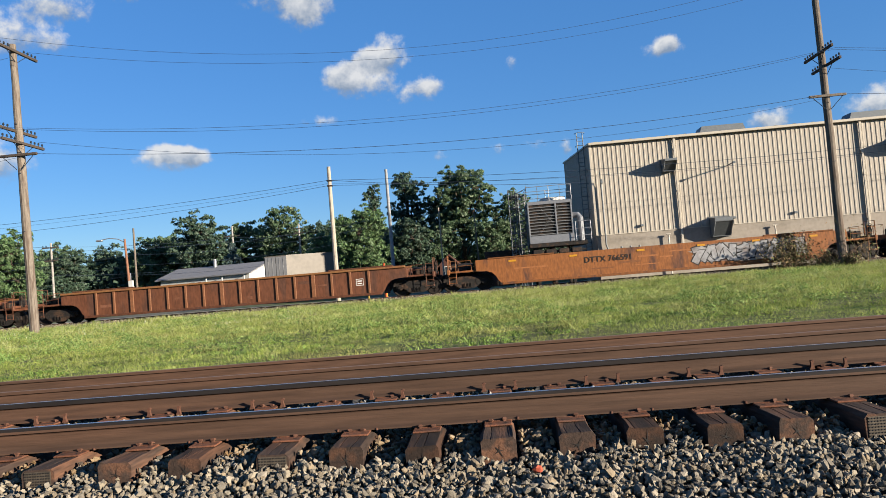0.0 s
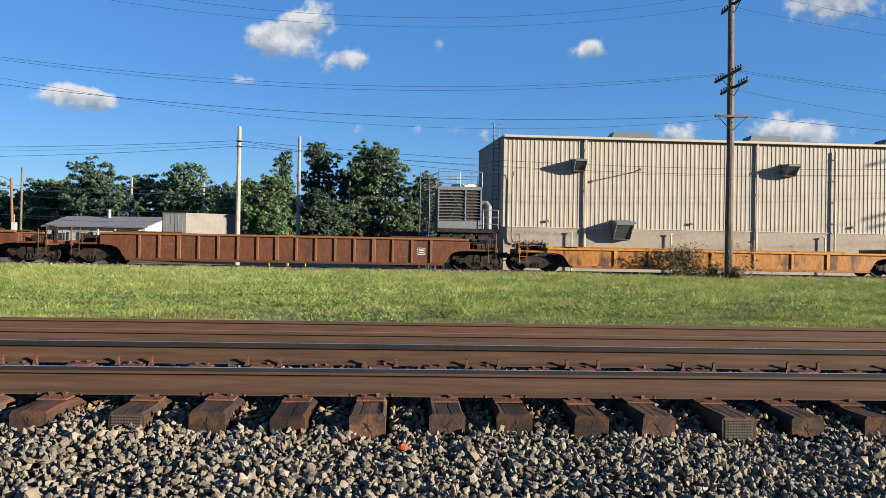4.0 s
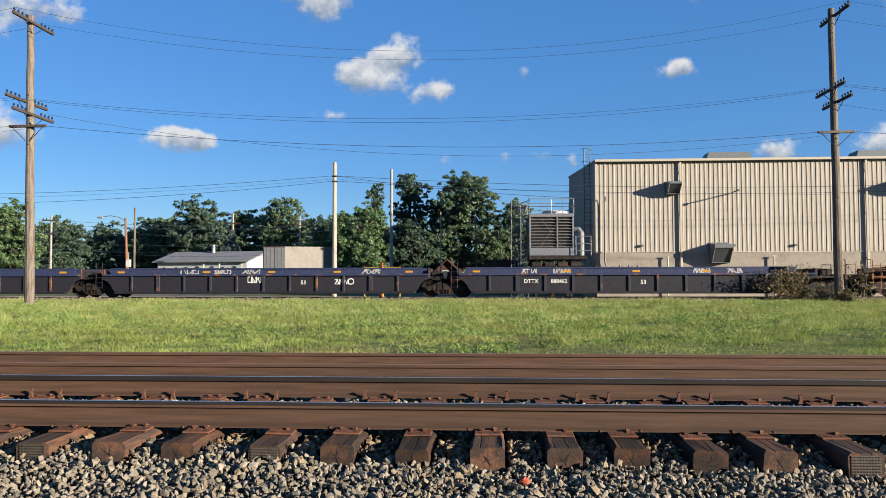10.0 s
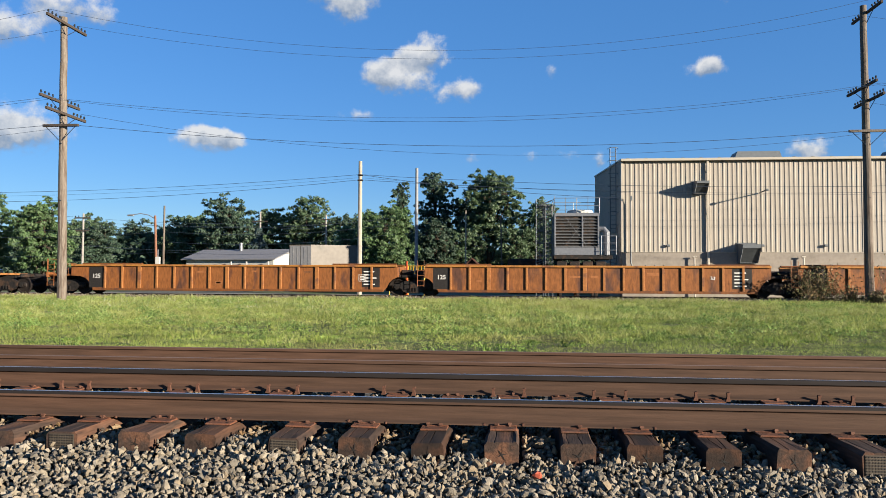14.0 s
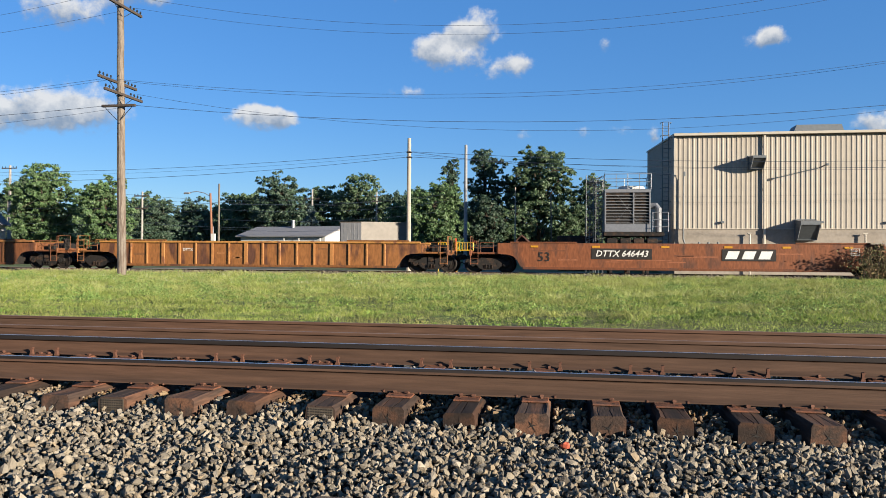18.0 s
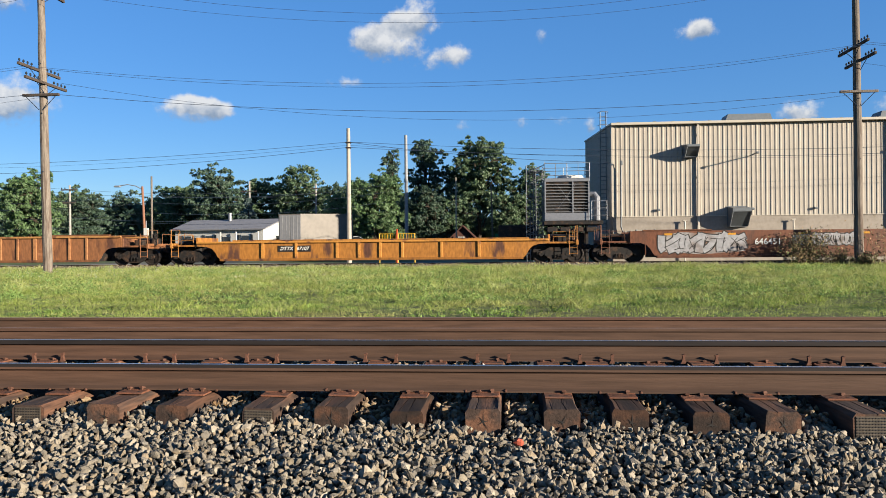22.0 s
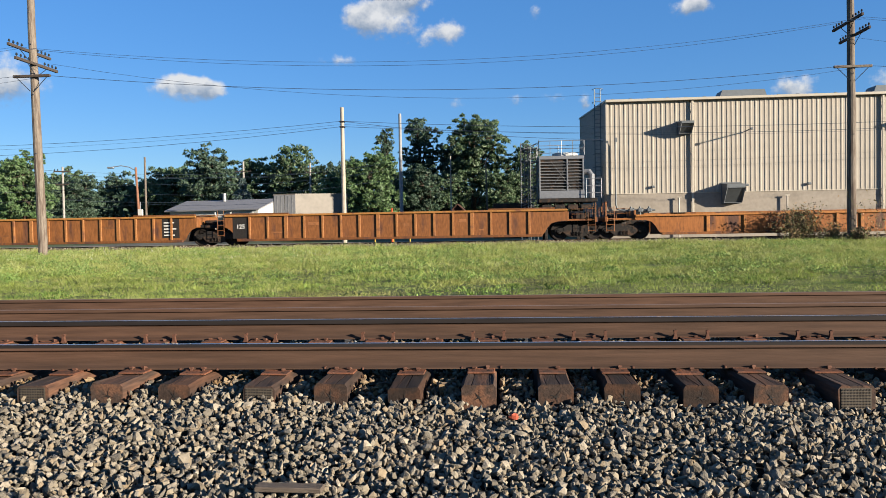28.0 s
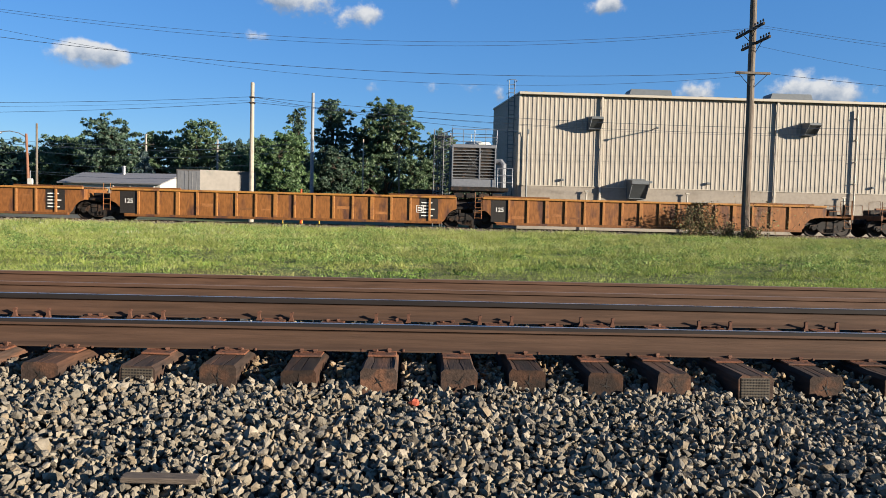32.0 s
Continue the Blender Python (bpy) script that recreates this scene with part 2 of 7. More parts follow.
RAIL_DULL = material("dull_worn_rail_head", (0.22, 0.15, 0.115), 0.7, 0.0, 0.15, 25, bump=0.05, stretch=(0.05, 1, 1))
TIE_WOOD = material("weathered_tie_wood", (0.046, 0.030, 0.023), 0.9, 0, 0.4, 9, (0.105, 0.052, 0.031), 0.4, 1.3, 0.35, 14, random=0.45, stretch=(6, 0.7, 6))
PLATE_RUST = material("rusty_plate", (0.185, 0.074, 0.040), 0.9, 0, 0.3, 30, (0.12, 0.06, 0.04), 0.4, 8, 0.4, 80, random=0.15)
SPIKE_RUST = material("dark_rusty_spike", (0.12, 0.055, 0.035), 0.85, 0, 0.3, 60, bump=0.2)
STONE = island_ramp(material("ballast_stone", (0.190, 0.166, 0.137), 0.9, 0, 0.22, 28, bump=0.5, bump_scale=120, world=True),
                    [(0.254, 0.218, 0.166), (0.186, 0.162, 0.125), (0.302, 0.261, 0.196), (0.134, 0.116, 0.092), (0.348, 0.299, 0.229), (0.216, 0.176, 0.123), (0.266, 0.227, 0.166), (0.158, 0.139, 0.110), (0.270, 0.212, 0.142), (0.230, 0.204, 0.164)])
CRIB_STONE = island_ramp(material("rust_stained_stone", (0.208, 0.172, 0.119), 0.92, 0, 0.25, 28, bump=0.5, bump_scale=120, world=True),
                         [(0.224, 0.153, 0.085), (0.167, 0.115, 0.072), (0.275, 0.200, 0.118), (0.125, 0.092, 0.065), (0.307, 0.238, 0.157), (0.199, 0.123, 0.058), (0.241, 0.183, 0.124)])
WHITE_STONE = material("chalky_stone", (0.60, 0.57, 0.52), 0.9, 0, 0.2, 30, bump=0.4, bump_scale=100, world=True)
# near-black colour painted in for the shade between the ballast stones
GAP_SHADE = material("ballast_gap_shade", (0.012, 0.0105, 0.009), 0.95, 0, 0.5, 14, (0.008, 0.007, 0.006), 0.5, 20, 1.0, 20, world=True)
GRAVEL = material("gravel_bed", (0.17, 0.15, 0.115), 0.95, 0, 0.55, 14, (0.07, 0.062, 0.05), 0.5, 22, 1.0, 24, world=True)
TRACK_BED = material("pale_gravel", (0.20, 0.165, 0.125), 0.95, 0, 0.4, 8, (0.11, 0.085, 0.065), 0.4, 1.5, 0.8, 14, world=True)
PAVING = material("pale_paving", (0.44, 0.38, 0.30), 0.9, 0, 0.2, 3, (0.34, 0.29, 0.23), 0.4, 0.4, 0.3, 10, world=True)
GRASS_SOIL = material("grassy_ground", (0.075, 0.095, 0.028), 0.95, 0, 0.45, 3.5, (0.10, 0.105, 0.04), 0.5, 0.35, 0.9, 12, world=True)
FAR_SOIL = material("far_lawn_and_yard", (0.10, 0.13, 0.04), 0.95, 0, 0.35, 0.8, (0.16, 0.15, 0.11), 0.4, 0.06, 0.3, 6, world=True)
MEADOW = ((0.22, 2.0, 0.50, 0.68, (0.42, 0.41, 0.14)), (0.7, 1.6, 0.55, 0.68, (0.11, 0.20, 0.055)), (2.0, 1.3, 0.54, 0.68, (0.40, 0.42, 0.165)))
GRASS = island_ramp(material("grass_blade", (0.092, 0.150, 0.037), 0.65, 0, 0.45, 0.8, bump=0, spec=0.15, world=True, translucent=0.3),
                    [(0.276, 0.365, 0.069), (0.330, 0.408, 0.090), (0.221, 0.313, 0.053), (0.372, 0.423, 0.110), (0.416, 0.447, 0.176), (0.286, 0.380, 0.075)], MEADOW)
PALE_GRASS = island_ramp(material("pale_grass_blade", (0.184, 0.235, 0.098), 0.7, 0, 0.4, 0.8, bump=0, spec=0.15, world=True, translucent=0.3),
                         [(0.398, 0.447, 0.120), (0.449, 0.484, 0.164), (0.337, 0.408, 0.104), (0.493, 0.513, 0.240)])
CLOVER = island_ramp(material("clover_leaf", (0.092, 0.169, 0.061), 0.6, 0, 0.6, 0.9, bump=0, spec=0.15, world=True, translucent=0.25),
                     [(0.173, 0.285, 0.056), (0.212, 0.332, 0.077), (0.140, 0.238, 0.046), (0.250, 0.365, 0.093)])
WEED = island_ramp(material("weed_leaf", (0.046, 0.094, 0.024), 0.6, 0, 0.3, 1.0, bump=0, spec=0.15, world=True, translucent=0.25),
                   [(0.184, 0.303, 0.074), (0.147, 0.252, 0.060), (0.231, 0.354, 0.096), (0.315, 0.431, 0.139)])
STRAW = material("dry_straw", (0.34, 0.30, 0.13), 0.8, 0, 0.3, 2, bump=0, world=True)
PETAL = material("pale_flower", (0.42, 0.45, 0.3), 0.7, bump=0)
DRY_WEED = island_ramp(material("dry_weed", (0.25, 0.15, 0.08), 0.8, bump=0, world=True), [(0.20, 0.15, 0.07), (0.13, 0.10, 0.05), (0.30, 0.20, 0.11), (0.14, 0.16, 0.06)])
CAR_PAINT = material("worn_car_paint", (0.3, 0.12, 0.04), 0.62, 0, 0.32, 6, (0.10, 0.045, 0.028), 0.28, 0.9, 0.2, 50, tint=True, stretch=(1.8, 1, 0.6))
CAR_PATCH = material("faded_car_paint", (0.3, 0.12, 0.04), 0.7, 0, 0.3, 7, bump=0.1, tint=True)
CAR_POST = material("worn_car_post_paint", (0.3, 0.12, 0.04), 0.62, 0, 0.2, 9, (0.20, 0.085, 0.04), 0.2, 2.0, 0.2, 50, tint=True)
DARK_STEEL = material("grimy_dark_steel", (0.018, 0.0155, 0.014), 0.75, 0, 0.4, 12, (0.06, 0.035, 0.022), 0.3, 3, 0.3, 40)
WHEEL_STEEL = material("wheel_steel", (0.028, 0.022, 0.019), 0.6, 0.3, 0.3, 10, bump=0.1)
WHITE_PAINT = material("white_lettering", (0.75, 0.74, 0.7), 0.6, vary=0.15, grain=20, bump=0)
BLACK_PAINT = material("black_paint", (0.025, 0.022, 0.02), 0.6, vary=0.3, grain=12, bump=0)
YELLOW_MARK = material("yellow_reflector", (0.52, 0.25, 0.02), 0.5, vary=0.15, grain=15, bump=0)
SILVER_PAINT = material("silver_spray_paint", (0.33, 0.33, 0.34), 0.5, 0, 0.3, 5, (0.24, 0.21, 0.2), 0.35, 1.3, 0)
FADED_PAINT = material("faded_spray_paint", (0.30, 0.28, 0.27), 0.6, 0, 0.35, 4, (0.19, 0.11, 0.075), 0.5, 1.0, 0)
PALE_SPRAY = material("pale_spray_paint", (0.44, 0.44, 0.42), 0.6, 0, 0.25, 5, (0.36, 0.35, 0.34), 0.4, 1.5, 0)
RUST_SPRAY = material("rust_orange_spray_paint", (0.28, 0.10, 0.03), 0.6, vary=0.25, grain=5, bump=0)
PINK_PAINT = material("red_spray_paint", (0.55, 0.04, 0.05), 0.6, vary=0.2, grain=6, bump=0)
AMBER_PATCH = material("faded_amber_paint", (0.42, 0.16, 0.04), 0.7, 0, 0.3, 4, (0.26, 0.09, 0.04), 0.4, 1.2, 0.1)
RED_PATCH = material("faded_red_paint", (0.20, 0.035, 0.02), 0.7, vary=0.3, grain=6, bump=0)
MINT_PAINT = material("mint_spray_paint", (0.27, 0.28, 0.235), 0.6, vary=0.2, grain=6, bump=0)
POLE_WOOD = material("grey_pole_wood", (0.19, 0.16, 0.13), 0.9, 0, 0.4, 10, (0.12, 0.09, 0.07), 0.4, 2, 0.6, 30, random=0.1, stretch=(5, 5, 0.4))
RED_WOOD = material("reddish_pole_wood", (0.26, 0.125, 0.078), 0.9, 0, 0.3, 10, bump=0.4, stretch=(5, 5, 0.4))
ARM_WOOD = material("dark_arm_wood", (0.07, 0.055, 0.045), 0.9, 0, 0.3, 12, bump=0.4)
INSULATOR = material("dark_glass_insulator", (0.03, 0.035, 0.04), 0.15, vary=0.1, bump=0)
WIRE_METAL = material("weathered_wire", (0.022, 0.035, 0.06), 0.95, vary=0.1, bump=0)
PALE_POLE = material("pale_pole", (0.42, 0.37, 0.30), 0.8, 0, 0.2, 8, bump=0.3, stretch=(4, 4, 0.3))
SIDING = material("beige_metal_siding", (0.43, 0.385, 0.32), 0.5, 0, 0.06, 2.0, (0.42, 0.375, 0.31), 0.3, 0.5, 0.05, 10, random=0.03)
BLOCKS = material("painted_block_wall", (0.33, 0.29, 0.24), 0.85, 0, 0.12, 5, (0.28, 0.245, 0.20), 0.3, 0.7, 0.3, 30)
TRIM = material("pale_metal_trim", (0.52, 0.47, 0.385), 0.4, 0, 0.06, 4, bump=0.03)
HOOD_METAL = material("grey_painted_metal", (0.15, 0.165, 0.175), 0.5, 0, 0.12, 6, bump=0.05)
HOOD_FACE = material("blue_grey_hood_face", (0.075, 0.085, 0.09), 0.5, 0, 0.15, 6, bump=0.05)
GALVANIZED = material("galvanized_steel", (0.24, 0.25, 0.27), 0.45, 0.3, 0.12, 8, bump=0.05)
ROOFING = material("grey_roofing", (0.24, 0.24, 0.25), 0.85, 0, 0.15, 6, bump=0.3)
WHITE_WALL = material("white_clapboard", (0.56, 0.56, 0.52), 0.7, 0, 0.06, 5, bump=0.1)
GLASS_DARK = material("window_glass", (0.03, 0.035, 0.04), 0.08, vary=0.1, bump=0, spec=0.6)
TRAILER_SKIN = material("trailer_skin", (0.185, 0.165, 0.14), 0.5, 0, 0.12, 3, (0.15, 0.14, 0.12), 0.3, 0.8, 0.05, 20)
TRAILER_DOOR = material("grey_trailer_door", (0.27, 0.27, 0.27), 0.55, 0, 0.12, 4, bump=0.05)
BARK = material("bark", (0.075, 0.055, 0.04), 0.95, 0, 0.35, 10, bump=0.8, bump_scale=12, stretch=(3, 3, 0.6))
LEAF = [island_ramp(material("tree_leaf", (0.056, 0.108, 0.039), 0.5, 0, 0.35, 0.5, bump=0, world=True, spec=0.3, translucent=0.4), cols) for cols in (
    [(0.119, 0.192, 0.091), (0.150, 0.224, 0.110), (0.089, 0.152, 0.076), (0.188, 0.255, 0.145), (0.105, 0.178, 0.086)],
    [(0.078, 0.136, 0.086), (0.097, 0.161, 0.099), (0.059, 0.108, 0.071), (0.125, 0.180, 0.119)],
    [(0.135, 0.236, 0.089), (0.163, 0.269, 0.104), (0.103, 0.189, 0.076), (0.198, 0.283, 0.140)],
    [(0.119, 0.183, 0.173), (0.149, 0.215, 0.203), (0.093, 0.147, 0.138)])]
FAR_POLE = material("pale_far_pole", (0.34, 0.32, 0.29), 0.85, 0, 0.2, 6, bump=0.2)
BROWN_ROOF = material("brown_shingle", (0.085, 0.04, 0.03), 0.9, 0, 0.2, 5, bump=0.4)
RED_ROOF = material("weathered_red_panel", (0.5, 0.14, 0.07), 0.8, 0, 0.3, 2, (0.62, 0.55, 0.46), 0.5, 0.4, 0.2, 10)
CAR_WHITE = material("white_car_paint", (0.72, 0.73, 0.74), 0.25, vary=0.03, bump=0)
YELLOW_PIPE = material("yellow_barrier_paint", (0.65, 0.38, 0.02), 0.5, vary=0.1, grain=8, bump=0)
RED_PLASTIC = material("red_orange_paint", (0.55, 0.08, 0.02), 0.5, vary=0.1, bump=0)
SIGN_GREEN = material("green_sign_paint", (0.03, 0.19, 0.08), 0.5, vary=0.1, bump=0)
RED_STONE = material("painted_red_stone", (0.42, 0.09, 0.05), 0.85, vary=0.3, grain=30, bump=0.5)
PLANK_WOOD = material("grey_weathered_plank", (0.14, 0.11, 0.085), 0.9, 0, 0.35, 20, bump=0.7, stretch=(0.6, 6, 6))


# ---------------------------------------------------------------- shapes
class Shape:
    """Collects vertices and faces of one mesh."""

    def __init__(self):
        self.v, self.f, self.k = [], [], []

    def add(self, verts, faces, k=0):
        n = len(self.v)
        self.v += [tuple(p) for p in verts]
        self.f += [tuple(i + n for i in q) for q in faces]
        self.k += [k] * len(faces)
        return self

    def box(self, x0, x1, y0, y1, z0, z1, b=0.0, k=0):
        if b <= 0:
            p = [(x, y, z) for x in (x0, x1) for y in (y0, y1) for z in (z0, z1)]
            return self.add(p, [(0, 1, 3, 2), (4, 6, 7, 5), (0, 4, 5, 1), (2, 3, 7, 6), (0, 2, 6, 4), (1, 5, 7, 3)], k)
        rows = []
        for z, i in ((z0, b), (z0 + b, 0), (z1 - b, 0), (z1, b)):
            a0, a1, c0, c1 = x0 + i, x1 - i, y0 + i, y1 - i
            rows.append([(a0 + b, c0, z), (a1 - b, c0, z), (a1, c0 + b, z), (a1, c1 - b, z), (a1 - b, c1, z), (a0 + b, c1, z), (a0, c1 - b, z), (a0, c0 + b, z)])
        f = [tuple(range(7, -1, -1)), tuple(range(24, 32))]
        for r in range(3):
            for n in range(8):
                m = (n + 1) % 8
                f.append((r * 8 + n, r * 8 + m, r * 8 + 8 + m, r * 8 + 8 + n))
        return self.add([p for r in rows for p in r], f, k)

    def tube(self, points, radii, seg=8, k=0):
        pts = [Vector(p) for p in points]
        if isinstance(radii, (int, float)):
            radii = [radii] * len(pts)
        verts = []
        for i, p in enumerate(pts):
            d = (pts[min(i + 1, len(pts) - 1)] - pts[max(i - 1, 0)]).normalized()
            a = d.cross(Vector((0, 0, 1)) if abs(d.z) < 0.95 else Vector((1, 0, 0))).normalized()
            c = d.cross(a)
            for n in range(seg):
                t = 2 * math.pi * n / seg
                verts.append(p + (a * math.cos(t) + c * math.sin(t)) * radii[i])
        f = [tuple(range(seg)), tuple((len(pts) - 1) * seg + n for n in range(seg - 1, -1, -1))]
        for i in range(len(pts) - 1):
            for n in range(seg):
                m = (n + 1) % seg
                f.append((i * seg + n, i * seg + seg + n, i * seg + seg + m, i * seg + m))
        return self.add(verts, f, k)

    def prism(self, outline, y0, y1, k=0):
        """An outline in x and z, with depth from y0 to y1."""
        n = len(outline)
        verts = [(x, y0, z) for x, z in outline] + [(x, y1, z) for x, z in outline]
        f = [tuple(range(n)), tuple(range(2 * n - 1, n - 1, -1))] + [(i, n + i, n + (i + 1) % n, (i + 1) % n) for i in range(n)]
        return self.add(verts, f, k)

    def along_x(self, outline, x0, x1, k=0):
        """An outline in y and z, drawn out from x0 to x1."""
        n = len(outline)
        verts = [(x0, y, z) for y, z in outline] + [(x1, y, z) for y, z in outline]
        f = [tuple(range(n)), tuple(range(2 * n - 1, n - 1, -1))] + [(i, n + i, n + (i + 1) % n, (i + 1) % n) for i in range(n)]
        return self.add(verts, f, k)

    def mesh(self, name, mats, fix=True):
        me = bpy.data.meshes.new(name)
        me.from_pydata(self.v, [], self.f)
        for m in mats if isinstance(mats, (list, tuple)) else [mats]:
            me.materials.append(m)
        if any(self.k):
            me.polygons.foreach_set("material_index", self.k)
        if fix:
            bm = bmesh.new()
            bm.from_mesh(me)
            bmesh.ops.recalc_face_normals(bm, faces=bm.faces)
            bm.to_mesh(me)
            bm.free()
        return me


def part(name, shape, mats, parent=None, label="", at=None, colour=None):
    """Links a shape, or a mesh that is there already, as one mesh object under a thing or a part."""
    me = shape if isinstance(shape, bpy.types.Mesh) else shape.mesh(name, mats)
    ob = new(name, me)
    if parent:
        ob.parent = parent
    if at is not None:
        ob.matrix_basis = at if isinstance(at, Matrix) else Matrix.Translation(at)
    if colour:
        ob.color = (*colour, 1)
    if label:
        ob["label"] = label
    return ob


def thing(name, label, category, at=(0, 0, 0), group="", kind=""):
    ob = new(name)
    ob.location = at
    return tagged(ob, label, category, group, kind)


def soup(name, verts, count, corners, mats):
    """A mesh of count loose faces with so many corners each, from an array of their vertices."""
    me = bpy.data.meshes.new(name)
    n = count * corners
    me.vertices.add(n)
    me.vertices.foreach_set("co", np.asarray(verts, dtype=np.float32).ravel())
    me.loops.add(n)
    me.loops.foreach_set("vertex_index", np.arange(n, dtype=np.int32))
    me.polygons.add(count)
    me.polygons.foreach_set("loop_start", np.arange(0, n, corners, dtype=np.int32))
    me.materials.append(mats)
    me.update(calc_edges=True)
    me.shade_flat()
    return me


rng = np.random.default_rng(7)

# ---------------------------------------------------------------- ground
R1, R2, R3, R4 = 6.0, 7.505, 10.2, 11.705  # the two near tracks' rails
SECOND_TOP, TRAIN_TOP = -0.17, 0.06  # their heights, and that of the train's track
TRAIN_Y = 41.9  # middle of the train's track

PROFILE = [(-3000, -0.8, 2), (-30, -0.8, 2), (1.0, -0.72, 0), (2.6, -0.61, 0), (4.2, -0.49, 0), (5.2, -0.44, 0), (5.6, -0.43, 0), (8.0, -0.42, 0), (8.8, -0.48, 0), (9.5, -0.46, 0),
           (12.3, -0.46, 0), (12.9, -0.52, 1), (16, -0.46, 1), (25, -0.34, 1), (33, -0.22, 1), (38.2, -0.16, 1), (39.4, -0.13, 3), (40.3, 0.0, 3),
           (43.4, 0.0, 3), (44.6, -0.15, 3), (46.5, -0.2, 4), (58, -0.2, 2), (72, 0.2, 2), (110, 1.5, 2), (150, 1.9, 2), (400, 2.4, 2), (3000, 3.0, 2)]


def ground_z(y):
    return float(np.interp(y, [p[0] for p in PROFILE], [p[1] for p in PROFILE]))


def make_ground():
    xs = [-3000, -600, -150, -60, -30, -12, -5, 0, 5, 12, 30, 60, 150, 600, 3000]
    s = Shape()
    n = len(xs)
    s.v = [(x, y, z) for y, z, _ in PROFILE for x in xs]
    for j in range(len(PROFILE) - 1):
        for i in range(n - 1):
            s.f.append((j * n + i, j * n + i + 1, (j + 1) * n + i + 1, (j + 1) * n + i))
            # ground below the near ballast gets the painted gap shade
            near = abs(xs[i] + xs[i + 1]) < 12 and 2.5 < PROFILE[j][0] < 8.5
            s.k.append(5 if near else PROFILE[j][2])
    ob = new("ground", s.mesh("ground", [GRAVEL, GRASS_SOIL, FAR_SOIL, TRACK_BED, PAVING, GAP_SHADE], fix=False))
    tagged(ob, "gravel track beds and a wide grass strip", "ground", kind="structure")


make_ground()


# ---------------------------------------------------------------- near tracks
TIES = [-3.70, -3.09, -2.60, -2.05, -1.57, -0.94, -0.45, 0.07, 0.58, 1.10, 1.55, 2.06, 2.50, 3.02]
TIES = [-3.64 - 0.51 * k for k in range(14, 0, -1)] + TIES + [3.02 + 0.51 * k for k in range(1, 16)]


def rail_outline(y, top):
    half = [(0.076, -0.186), (0.076, -0.176), (0.03, -0.160), (0.009, -0.146), (0.008, -0.060), (0.016, -0.048), (0.0375, -0.042), (0.0375, -0.024), (0.0375, -0.012), (0.030, -0.003), (0.018, 0.0)]
    pts = [(y + a, top + b) for a, b in half] + [(y - a, top + b) for a, b in reversed(half)]
    return pts


def make_rail(name, y, top, parent, x0=-160, x1=160, bright=True, gauge=False):
    s = Shape()
    pts = rail_outline(y, top)
    s.along_x(pts, x0, x1)
    n = len(pts)
    for i in range(n):
        a, b = pts[i], pts[(i + 1) % n]
        if bright and min(a[1], b[1]) > top - 0.001:
            s.k[2 + i] = 1
        elif bright and min(a[1], b[1]) > top - (0.043 if gauge else 0.025) and max(a[0], b[0]) < y:
            s.k[2 + i] = 2
        elif min(a[1], b[1]) > top - 0.006:
            s.k[2 + i] = 3
    return part(name, s, [RAIL_RUST, RAIL_BRIGHT, HEAD_SIDE, RAIL_DULL], parent)


def tie_mesh(length, seed):
    """A rough sawn tie with worn corners and lengthwise checks of uneven depth."""
    r = np.random.default_rng(seed)
    s = Shape()
    n, hw = 12, 0.113
    check = [(r.uniform(-0.075, -0.02), r.uniform(0.002, 0.012), r.uniform(0.3, 1.0)), (r.uniform(0.02, 0.075), r.uniform(0.002, 0.012), r.uniform(0.3, 1.0))]
    rows = []
    for i in range(n):
        y = length * i / (n - 1)
        j = r.normal(0, 0.005, 10)
        w0, w1 = -hw + j[0], hw + j[1]
        row = [(w0 + 0.012, y, -0.178), (w1 - 0.012, y, -0.178), (w1, y, -0.16), (w1 + j[4], y, -0.024), (w1 - 0.018 + j[5], y, j[2] * 0.7)]
        for x, d, far in reversed(check):
            x += r.normal(0, 0.006)
            d = d if i / n < far else 0.001
            row += [(x + 0.004, y, j[6] * 0.6), (x, y, -d), (x - 0.004, y, j[6] * 0.6)]
        row += [(w0 + 0.018, y, j[3] * 0.7), (w0 + j[7], y, -0.024), (w0, y, -0.16)]
        rows.append(row)
    m = len(rows[0])
    s.v = [p for row in rows for p in row]
    for i in range(n - 1):
        for k in range(m):
            q = (k + 1) % m
            s.f.append((i * m + k, i * m + q, i * m + m + q, i * m + m + k))
    s.f += [tuple(range(m - 1, -1, -1)), tuple((n - 1) * m + k for k in range(m))]
    s.k = [0] * len(s.f)
    return s.mesh("tie", TIE_WOOD)


def end_plate_shape():
    """A toothed steel plate pressed on a tie's end to keep it from splitting."""
    s = Shape().box(-0.095, 0.095, -0.004, 0.0, -0.165, -0.015)
    for a in range(10):
        for b in range(8):
            x, z = -0.085 + a * 0.0189, -0.155 + b * 0.0185
            s.box(x - 0.005, x + 0.005, -0.0075, -0.004, z - 0.004, z + 0.004, k=1)
    return s.mesh("end_plate", [material("dull_plate_steel", (0.10, 0.082, 0.062), 0.7, 0.2, 0.3, 30, bump=0.2), BLACK_PAINT])


def crack_shape(seed):
    """Dark drying cracks in a tie's end grain."""
    r = np.random.default_rng(seed)
    s = Shape()
    n = 5
    v = []
    for k in range(2 * n):
        a = math.pi * k / n + r.normal(0, 0.25)
        d = (r.uniform(0.02, 0.06) if abs(math.sin(a)) < 0.85 else 0.085) if k % 2 == 0 else 0.007
        v.append((math.cos(a) * d, -0.003, -0.085 + math.sin(a) * d * 0.9))
    s.add(v + [(0, -0.003, -0.085)], [(k, (k + 1) % (2 * n), 2 * n) for k in range(2 * n)])
    return s.mesh("end_crack", BLACK_PAINT)


